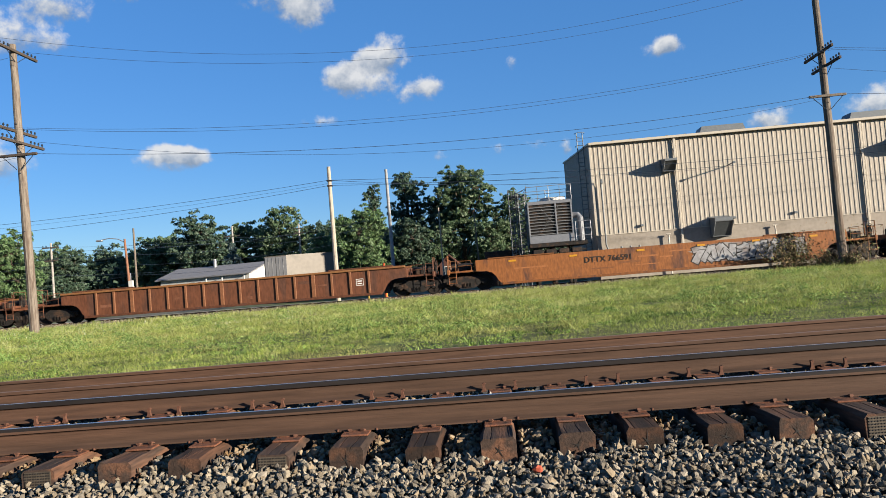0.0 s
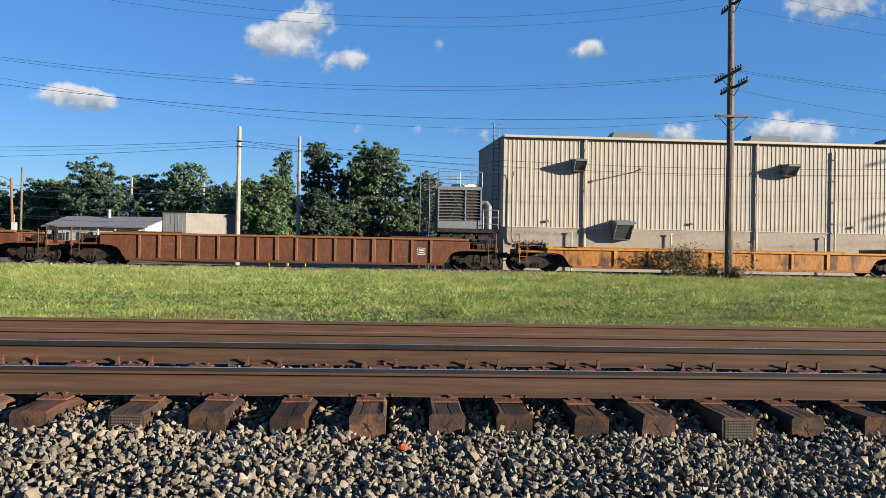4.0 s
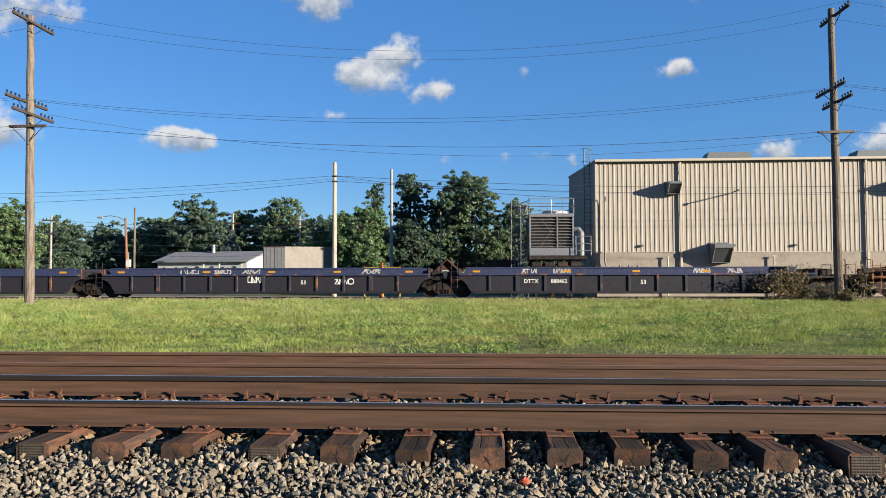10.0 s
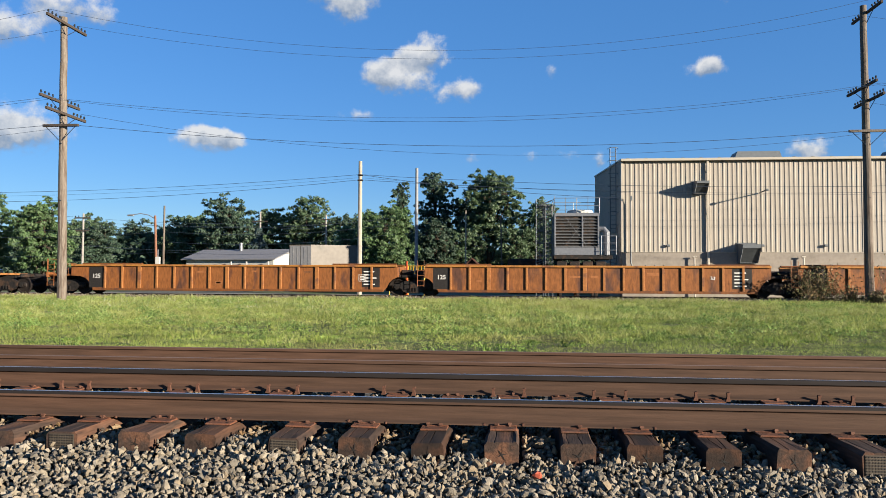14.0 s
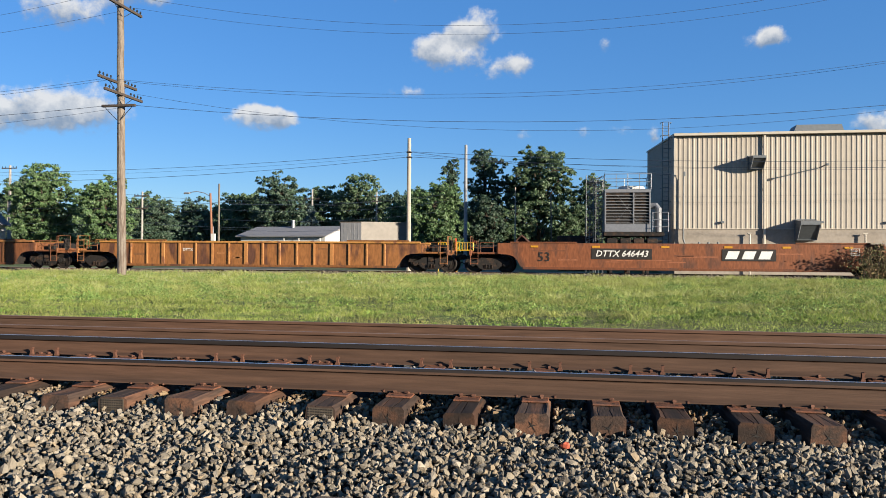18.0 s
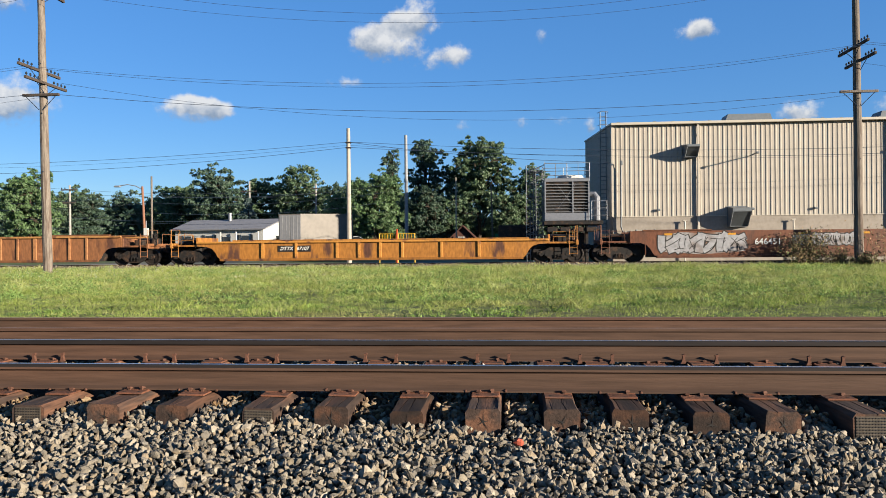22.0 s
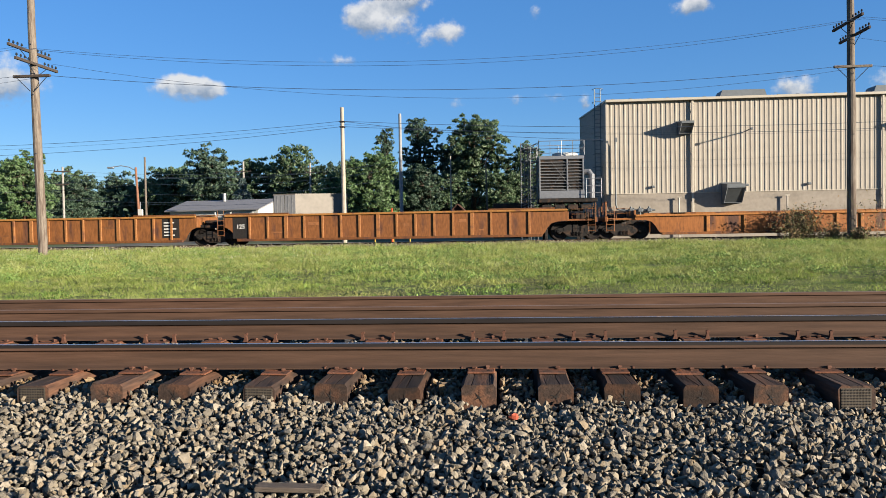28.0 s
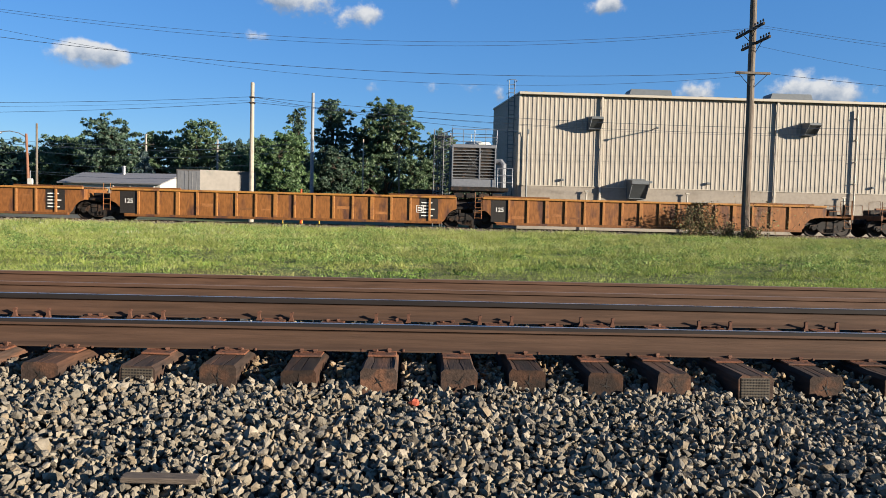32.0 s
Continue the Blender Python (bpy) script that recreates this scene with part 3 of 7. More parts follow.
def plate_shape():
    s = Shape()
    s.box(-0.1, 0.1, -0.205, 0.205, 0.0, 0.013, 0.004)
    s.box(-0.1, 0.1, -0.092, -0.078, 0.013, 0.019, 0.003).box(-0.1, 0.1, 0.078, 0.092, 0.013, 0.019, 0.003)
    for y in (-0.155, 0.155):
        for x in (-0.055, 0.055):
            s.box(x - 0.01, x + 0.01, y - 0.01, y + 0.01, 0.0125, 0.0138, k=1)
    return s.mesh("tie_plate", [PLATE_RUST, BLACK_PAINT])


def spike_shape(turn):
    s = Shape()
    s.box(-0.009, 0.009, -0.009, 0.009, -0.03, 0.02)
    s.add([(-0.016, -0.014, 0.018), (0.016, -0.014, 0.018), (0.016, 0.03, 0.013), (-0.016, 0.03, 0.013), (-0.012, -0.011, 0.032), (0.012, -0.011, 0.032), (0.012, 0.02, 0.024), (-0.012, 0.02, 0.024)],
          [(0, 3, 2, 1), (4, 5, 6, 7), (0, 1, 5, 4), (1, 2, 6, 5), (2, 3, 7, 6), (3, 0, 4, 7)])
    if turn:
        s.v = [(-x, -y, z) for x, y, z in s.v]
    return s.mesh("spike", SPIKE_RUST)


def anchor_shape():
    s = Shape()
    s.prism([(-0.024, -0.04), (0.024, -0.04), (0.015, -0.012), (0.011, 0.016), (0.021, 0.036), (0.012, 0.044), (-0.012, 0.038), (-0.009, 0.012), (-0.012, -0.012)], -0.024, 0.006)
    s.box(-0.008, 0.008, 0.0, 0.17, -0.03, -0.012, 0.003)
    return s.mesh("rail_anchor", SPIKE_RUST)


def make_near_track():
    t = thing("railroad_track", "rusty rails spiked to weathered wooden ties in gravel", "railroad track", group="parallel tracks")
    make_rail("rail", R1, 0.0, t)
    make_rail("rail", R2, 0.0, t, gauge=True)
    ties = [tie_mesh(2.59, k) for k in range(7)]
    end_steel, cracks = end_plate_shape(), [crack_shape(40 + k) for k in range(4)]
    plate, spike_a, spike_b, anchor = plate_shape(), spike_shape(False), spike_shape(True), anchor_shape()
    r = np.random.default_rng(3)
    for n, x in enumerate(TIES):
        end = 5.45 + r.normal(0, 0.025)
        skew = r.normal(0, 0.7)
        tie = part("tie", ties[n % 7], None, t, at=pose(x, end, -0.206 + r.normal(0, 0.004), 0, r.normal(0, 0.8), skew))
        if x in (-2.60, -0.94, 3.02):
            part("end_plate", end_steel, None, tie)
        elif -6 < x < 6:
            part("end_crack", cracks[n % 4], None, tie)
        for y in (R1, R2):
            off = y - end
            part("tie_plate", plate, None, tie, at=(0, off, 0.003))
            for dx, dy, sp in ((0.045, -0.092, spike_a), (-0.05, 0.092, spike_b), (-0.05, -0.092, spike_a)):
                if dx < 0 and dy < 0 and r.random() < 0.6:
                    continue
                part("spike", sp, None, tie, at=pose(dx, off + dy, 0.006 + r.uniform(0, 0.010), 0, 0, r.normal(0, 12)))
        if n % 2 == 0 and -6.5 < x < 7:
            for dx in (-0.145, 0.145):
                part("rail_anchor", anchor, None, tie, at=(dx, R2 - 0.088 - end, 0.045))
                part("rail_anchor", anchor, None, tie, at=pose(dx, R1 + 0.088 - end, 0.045, 0, 0, 180))


def plain_ties(x0, x1, y, top, name, parent):
    s = Shape()
    x = x0
    r = np.random.default_rng(11)
    while x < x1:
        s.box(x - 0.11, x + 0.11, y - 1.295, y + 1.295, top - 0.36, top - 0.19, 0.01)
        x += 0.5 + r.normal(0, 0.02)
    ob = part(name, s, TIE_WOOD, parent)
    ob["kind"] = "stuff"


def make_other_tracks():
    t = thing("railroad_track", "second rusty track lying behind the first", "railroad track", group="parallel tracks")
    make_rail("rail", R3, SECOND_TOP, t, bright=False)
    make_rail("rail", R4, SECOND_TOP, t, bright=False)
    plain_ties(-40, 40, (R3 + R4) / 2, SECOND_TOP, "ties", t)
    t = thing("railroad_track", "far track beyond the grass carrying the train", "railroad track", group="parallel tracks")
    make_rail("rail", TRAIN_Y - 0.7525, TRAIN_TOP, t, -950, 950, bright=False)
    make_rail("rail", TRAIN_Y + 0.7525, TRAIN_TOP, t, -950, 950, bright=False)
    plain_ties(-70, 70, TRAIN_Y, TRAIN_TOP, "ties", t)


# ---------------------------------------------------------------- ballast stones
def stones(name, places, sizes, mats, label):
    """Broken stones at the given places: angular lumps of many cuts, in one mesh."""
    base = []
    r = np.random.default_rng(5)
    g = (1 + 5 ** 0.5) / 2
    ico = np.array([(-1, g, 0), (1, g, 0), (-1, -g, 0), (1, -g, 0), (0, -1, g), (0, 1, g), (0, -1, -g), (0, 1, -g), (g, 0, -1), (g, 0, 1), (-g, 0, -1), (-g, 0, 1)]) / math.hypot(1, g)
    tri = np.array([(0, 11, 5), (0, 5, 1), (0, 1, 7), (0, 7, 10), (0, 10, 11), (1, 5, 9), (5, 11, 4), (11, 10, 2), (10, 7, 6), (7, 1, 8),
                    (3, 9, 4), (3, 4, 2), (3, 2, 6), (3, 6, 8), (3, 8, 9), (4, 9, 5), (2, 4, 11), (6, 2, 10), (8, 6, 7), (9, 8, 1)])
    for _ in range(24):
        v = ico * r.uniform(0.68, 1.15, (12, 1)) + r.normal(0, 0.12, (12, 3))
        for _ in range(5):
            d = r.normal(size=3)
            d /= np.linalg.norm(d)
            lim = r.uniform(0.35, 0.65)
            over = np.maximum(v @ d - lim, 0)
            v = v - over[:, None] * d
        base.append(v)
    base = np.array(base)
    n = len(places)
    q = r.normal(size=(n, 4))
    q /= np.linalg.norm(q, axis=1)[:, None]
    w, x, y, z = q.T
    rot = np.stack([1 - 2 * (y * y + z * z), 2 * (x * y - z * w), 2 * (x * z + y * w), 2 * (x * y + z * w), 1 - 2 * (x * x + z * z), 2 * (y * z - x * w),
                    2 * (x * z - y * w), 2 * (y * z + x * w), 1 - 2 * (x * x + y * y)], -1).reshape(n, 3, 3)
    shape = base[r.integers(0, len(base), n)] * r.uniform(0.5, 1.4, (n, 1, 3)) * sizes[:, None, None]
    v = np.einsum("nij,nkj->nki", rot, shape) + places[:, None, :]
    me = bpy.data.meshes.new(name)
    me.vertices.add(n * 12)
    me.vertices.foreach_set("co", v.astype(np.float32).ravel())
    f = (tri[None] + (np.arange(n) * 12)[:, None, None]).astype(np.int32).ravel()
    me.loops.add(len(f))
    me.loops.foreach_set("vertex_index", f)
    me.polygons.add(n * 20)
    me.polygons.foreach_set("loop_start", np.arange(0, n * 60, 3, dtype=np.int32))
    me.materials.append(mats)
    me.update(calc_edges=True)
    me.shade_flat()
    return tagged(new(name, me), label, "gravel", kind="stuff")


def scatter(x0, x1, y0, y1, step):
    gx, gy = np.meshgrid(np.arange(x0, x1, step), np.arange(y0, y1, step))
    return np.stack([gx.ravel(), gy.ravel()], -1) + rng.uniform(-0.6, 0.6, (gx.size, 2)) * step


def make_ballast():
    ys, zs = [p[0] for p in PROFILE], [p[1] for p in PROFILE]
    layers = []
    for lift, step in ((-0.010, 0.056), (0.012, 0.043), (0.034, 0.062)):
        p = scatter(-4.7, 5.7, 3.2, 5.75, step)
        lump = 0.012 * np.sin(p[:, 0] * 2.3 + p[:, 1] * 3.1) + 0.012 * np.sin(p[:, 0] * 5.1 - p[:, 1] * 2.2)
        layers.append(np.column_stack([p, np.interp(p[:, 1], [3.2, 4.2, 5.2, 5.8], [-0.527, -0.44, -0.35, -0.325]) + np.clip(p[:, 1] - 5.15, 0, 0.45) * 0.05 - 0.03 * np.clip((p[:, 0] + 1.5) / 3, 0.0, 1.0) * np.clip((p[:, 1] - 4.6) / 0.6, 0, 1) + lift + lump + rng.uniform(-0.01, 0.012, len(p))]))
    p = np.concatenate(layers)
    inside = (p[:, 1] > 5.40) & (np.abs(p[:, 0, None] - np.array(TIES)[None]).min(1) < 0.14)
    p = p[~inside]
    stones("shoulder_ballast", p, rng.uniform(0.014, 0.031, len(p)) * (1 + 0.35 * (rng.random(len(p)) < 0.12)), STONE, "grey and tan crushed stone ballast on the track shoulder")
    layers = []
    for lift, step in ((0.0, 0.048), (0.03, 0.07)):
        p = scatter(-5.8, 6.8, 5.6, 8.0, step)
        layers.append(np.column_stack([p, -0.288 + lift + 0.04 * np.exp(-((p[:, 1] - 7.2) / 0.3) ** 2) + rng.uniform(-0.015, 0.02, len(p))]))
    p = np.concatenate(layers)
    p = p[np.abs(p[:, 0, None] - np.array(TIES)[None]).min(1) > 0.145]
    p = p[(np.abs(p[:, 1] - R1) > 0.10) | (p[:, 2] < -0.25)]
    p[:, 2] = np.where(np.abs(p[:, 1] - R2) < 0.09, np.minimum(p[:, 2], -0.24), p[:, 2])
    stones("crib_ballast", p, rng.uniform(0.016, 0.032, len(p)), CRIB_STONE, "rust stained crushed stone between the wooden ties")
    places = np.repeat(np.array([-2.9, -2.42, -0.62, -0.2, 0.5, 1.35]), 7)
    p = np.column_stack([places + rng.normal(0, 0.07, len(places)), 7.18 + rng.normal(0, 0.07, len(places)), -0.21 + rng.uniform(0, 0.025, len(places))])
    stones("pale_ballast", p, rng.uniform(0.010, 0.020, len(p)), WHITE_STONE, "chalk white stones between the rails")
    p = np.concatenate([scatter(-12, 12, 1.2, 3.3, 0.15), scatter(-12, -4.7, 3.2, 8.2, 0.11), scatter(5.7, 12, 3.2, 8.2, 0.11)])
    p = p[(np.abs(p[:, 0, None] - np.array(TIES)[None]).min(1) > 0.15) | (p[:, 1] < 5.4)]
    p = np.column_stack([p, np.interp(p[:, 1], ys, zs) + rng.uniform(0.01, 0.04, len(p))])
    stones("loose_ballast", p, rng.uniform(0.018, 0.034, len(p)), STONE, "loose crushed stone spread along the track")
    p = scatter(-48, 48, 39.7, 40.9, 0.17)
    p = np.column_stack([p, np.interp(p[:, 1], ys, zs) + rng.uniform(-0.02, 0.05, len(p))])
    stones("far_ballast", p, rng.uniform(0.03, 0.06, len(p)), STONE, "pale crushed stone beside the far track")
    s = Shape()
    r = np.random.default_rng(12)
    rings = [[(w * 0.036 * math.cos(a + tw) * r.uniform(0.7, 1.15), w * 0.028 * math.sin(a + tw) * r.uniform(0.75, 1.1), z + r.normal(0, 0.003)) for a in np.linspace(0, 6.283, 8)[:-1]]
             for z, w, tw in ((-0.022, 0.6, 0.1), (-0.008, 1.0, 0.4), (0.010, 0.85, 0.2), (0.022, 0.35, 0.9))]
    s.add([p for g in rings for p in g], [tuple(range(6, -1, -1)), tuple(range(21, 28))] + [(7 * g + i, 7 * g + (i + 1) % 7, 7 * g + 7 + (i + 1) % 7, 7 * g + 7 + i) for g in range(3) for i in range(7)])
    ob = part("painted_stone", s, RED_STONE, at=pose(0.81, 5.0, -0.305, 20, 15, 30))
    tagged(ob, "stone splashed with red paint lying on the ballast", "stone")
    s = Shape()
    s.box(-0.17, 0.17, -0.035, 0.035, -0.012, 0.014, 0.005)
    ob = part("plank", s, PLANK_WOOD, at=pose(-0.30, 3.95, -0.395, 3, 0, -2))
    tagged(ob, "short grey weathered plank lying on the ballast", "plank")


# ---------------------------------------------------------------- grass strip
def patchy(x, y, s, seed):
    return np.sin(x * s + seed) * np.sin(y * s * 1.7 + seed * 2.1) + 0.6 * np.sin(x * s * 2.3 - y * s * 1.9 + seed * 3) + 0.4 * np.sin(x * s * 4.7 + y * s * 3.3 + seed)


def blades(name, x, y, z, tall, wide, mats, label, lean=0.35):
    n = len(x)
    turn = rng.uniform(0, 2 * math.pi, n)
    bend = rng.uniform(0.1, 1.0, n) * lean * tall
    to = rng.uniform(0, 2 * math.pi, n)
    c, s = np.cos(turn) * wide / 2, np.sin(turn) * wide / 2
    v = np.zeros((n, 3, 3))
    v[:, 0] = np.stack([x - c, y - s, z - 0.02], -1)
    v[:, 1] = np.stack([x + c, y + s, z - 0.02], -1)
    v[:, 2] = np.stack([x + np.cos(to) * bend, y + np.sin(to) * bend, z + tall], -1)
    return tagged(new(name, soup(name, v, n, 3, mats)), label, "grass", kind="stuff")


def clumps(name, count, y0, y1, spread, tall, leaves, wide, mats, label, field, cut, lean=1.4):
    """Tufts of leaves: many small clumps, each a low mound of blades leaning outwards."""
    ys, zs = [p[0] for p in PROFILE], [p[1] for p in PROFILE]
    y = y0 + (y1 - y0) * rng.random(count)
    x = 0.5 + (rng.random(count) * 2 - 1) * (y * 0.85 + 4)
    keep = patchy(x, y, *field) > cut
    x, y = x[keep], y[keep]
    size = rng.uniform(0.5, 1.4, len(x))
    n = len(x) * leaves
    cx, cy, cs = np.repeat(x, leaves), np.repeat(y, leaves), np.repeat(size, leaves)
    d = np.abs(rng.normal(0, 0.5, n))
    a = rng.uniform(0, 6.283, n)
    px, py = cx + np.cos(a) * d * spread * cs * 1.5, cy + np.sin(a) * d * spread * cs
    up = tall * cs * np.exp(-d * d * 1.5) * rng.uniform(0.35, 1.15, n)
    blades(name, px, py, np.interp(py, ys, zs) + up * 0.35, up * 0.75, rng.uniform(0.6, 1.4, n) * wide, mats, label, lean)


def leaves(name, x, y, z, size, mats, label, flat=0.55):
    """Small loose leaves, each a blunt triangle turned its own way, more of them lying than standing."""
    n = len(x)
    a = rng.normal(size=(n, 3)) * (1, 1, flat)
    a /= np.linalg.norm(a, axis=1)[:, None]
    b = np.cross(a, rng.normal(size=(n, 3)))
    b /= np.linalg.norm(b, axis=1)[:, None] + 1e-9
    c = np.stack([x, y, z], -1)
    a, b = a * size[:, None], b * size[:, None] * 0.5
    v = np.stack([c - a, c + a * 0.4 + b * 1.5, c + a * 0.6 - b * 1.3], 1)
    return tagged(new(name, soup(name, v, n, 3, mats)), label, "grass", kind="stuff")


def make_grass():
    ys, zs = [p[0] for p in PROFILE], [p[1] for p in PROFILE]
    n = 360000
    y = 12.75 + (39.4 - 12.75) * rng.random(n) ** 1.25
    x = 0.5 + (rng.random(n) * 2 - 1) * (y * 0.85 + 4)
    z = np.interp(y, ys, zs)
    tallness = np.interp(y, [12.8, 15.5, 19, 24, 39], [0.035, 0.04, 0.055, 0.075, 0.10])
    p = patchy(x, y, 0.35, 1.0) + 0.6 * patchy(x, y, 1.7, 2.6)
    tall = tallness * rng.uniform(0.4, 1.5, n) * np.clip(1 + 0.5 * p, 0.25, 2.3)
    blades("grass", x, y, z, tall, rng.uniform(0.008, 0.019, n), GRASS, "sunlit green grass strip with uneven tufts", 1.7)
    # low leafy growth among the blades
    n = 190000
    y = 12.9 + (38.8 - 12.9) * rng.random(n) ** 1.2
    x = 0.5 + (rng.random(n) * 2 - 1) * (y * 0.85 + 4)
    p = patchy(x, y * 1.8, 0.42, 3.9) + 0.7 * patchy(x, y * 1.5, 1.3, 0.6)
    up = np.interp(y, [12.8, 17, 22, 39], [0.02, 0.035, 0.07, 0.10]) * np.clip(0.8 + 0.6 * p, 0.15, 2.4)
    leaves("leafy_growth", x, y, np.interp(y, ys, zs) + up * rng.uniform(0.1, 1.1, n), rng.uniform(0.010, 0.026, n) * np.interp(y, [13, 24], [0.55, 1.15]), GRASS, "low leafy growth among the grass")
    clumps("grass_tufts", 6000, 16.5, 39.2, 0.24, 0.17, 26, 0.018, GRASS, "tufts of longer green grass", (0.8, 3.3), -0.1, 2.2)
    clumps("pale_grass_tufts", 8500, 22, 39.4, 0.26, 0.19, 22, 0.018, PALE_GRASS, "pale yellowish tufts of long grass", (0.5, 5.1), -0.1, 2.4)
    clumps("clover", 5600, 15, 36, 0.34, 0.06, 20, 0.04, CLOVER, "low dark clover patches in the grass", (0.6, 8.4), 0.25, 2.4)
    # weed patches: long low banks of broad leaves
    m = 230
    wy = 18 + 18 * rng.random(m)
    wx = 0.5 + (rng.random(m) * 2 - 1) * (wy * 0.82 + 3)
    big = rng.uniform(0.25, 1.1, m) * np.where(wx < 0, 1.15, 0.8)
    per = 260
    cx, cy, cs = np.repeat(wx, per), np.repeat(wy, per), np.repeat(big, per)
    px, py = cx + rng.normal(0, 0.62, m * per) * cs, cy + rng.normal(0, 0.30, m * per) * cs
    d = ((px - cx) / cs) ** 2 + ((py - cy) / cs * 2) ** 2
    top = 0.34 * np.sqrt(cs) * np.exp(-d * 0.9)
    leaves("weeds", px, py, np.interp(py, ys, zs) + top * rng.uniform(0.25, 1.1, m * per), rng.uniform(0.014, 0.036, m * per), WEED, "dark broad leaved weeds in the grass", 0.8)
    n = 900
    y = 28 + 9 * rng.random(n)
    x = -24 + 18 * rng.random(n)
    keep = patchy(x, y, 0.6, 2.0) > -0.1
    x, y = x[keep], y[keep]
    blades("wild_flowers", x, y, np.interp(y, ys, zs) + 0.10, rng.uniform(0.03, 0.09, len(x)), rng.uniform(0.02, 0.05, len(x)), PETAL, "pale wild flowers in the grass", 0.3)
    n = 4000
    y = 25 + 14 * rng.random(n)
    x = 0.5 + (rng.random(n) * 2 - 1) * (y * 0.92 + 4)
    keep = patchy(x, y, 0.3, 7.7) > 0.1
    x, y = x[keep], y[keep]
    blades("dry_grass", x, y, np.interp(y, ys, zs), rng.uniform(0.08, 0.2, len(x)), rng.uniform(0.010, 0.022, len(x)), STRAW, "dry straw coloured grass stalks", 1.0)
    n = 20000
    y = 38.4 + 1.5 * rng.random(n) ** 1.3
    x = -45 + 90 * rng.random(n)
    thick = np.clip(0.75 + 0.4 * patchy(x, y, 0.7, 4.4), 0.2, 1.7)
    blades("track_side_grass", x, y, np.interp(y, ys, zs), rng.uniform(0.06, 0.26, n) * thick, rng.uniform(0.014, 0.035, n), PALE_GRASS, "taller grass along the far track", 0.9)


def make_dry_bush(x, y, name, label, seed, size, twigs, leafy):
    r = np.random.default_rng(seed)
    t = thing(name, label, "bush", (x, y, ground_z(y)))
    s = Shape()
    tips = []
    for _ in range(twigs):
        a, e = r.uniform(0, 6.28), r.uniform(0.5, 1.45)
        d = np.array([math.cos(a) * math.cos(e), math.sin(a) * math.cos(e) * 0.5, math.sin(e)])
        p = np.array([r.normal(0, 0.25 * size), r.normal(0, 0.15), 0.0])
        pts = [p]
        for k in range(4):
            p = p + d * size * r.uniform(0.18, 0.34) + r.normal(0, 0.04 * size, 3)
            pts.append(p)
            tips.append(p)
        s.tube(pts, [0.012, 0.010, 0.008, 0.006, 0.004], 4)
    part("brush", s, DRY_WEED, t)
    tips = np.array(tips)
    c = np.repeat(tips, leafy, 0) + r.normal(0, 0.10 * size, (len(tips) * leafy, 3))
    a, b = r.normal(0, 0.026, c.shape), r.normal(0, 0.026, c.shape)
    v = np.stack([c - a, c + b, c + a, c - b], 1)
    part("foliage", soup("foliage", v, len(c), 4, DRY_WEED if name == "dry_bush" else WEED), None, t)

# ---------------------------------------------------------------- the train
def speed_place(t):
    """How far the train has come at t seconds."""
    return 25.3 * t + 0.0135 * t * t


HALF = 8.22  # half of a well's length
MESH = {}


def kept(key, build):
    if key not in MESH:
        MESH[key] = build()
    return MESH[key]


def lettering(text, size, mats, slant=0.0, bold=0.0):
    def build():
        cu = bpy.data.curves.new("lettering", "FONT")
        cu.body, cu.size, cu.shear, cu.align_x, cu.align_y, cu.offset = text, size, slant, "CENTER", "CENTER", bold
        cu.resolution_u = 2
        ob = new("lettering", cu)
        bpy.context.view_layer.update()
        me = bpy.data.meshes.new_from_object(ob.evaluated_get(bpy.context.evaluated_depsgraph_get()))
        bpy.data.objects.remove(ob)
        bpy.data.curves.remove(cu)
        me.materials.clear()
        me.materials.append(mats)
        return me
    return kept(("text", text, size, mats.name, slant), build)


UPRIGHT = Euler((radians(90), 0, 0)).to_matrix().to_4x4()


def on_side(x, y, z):
    return Matrix.Translation((x, y, z)) @ UPRIGHT


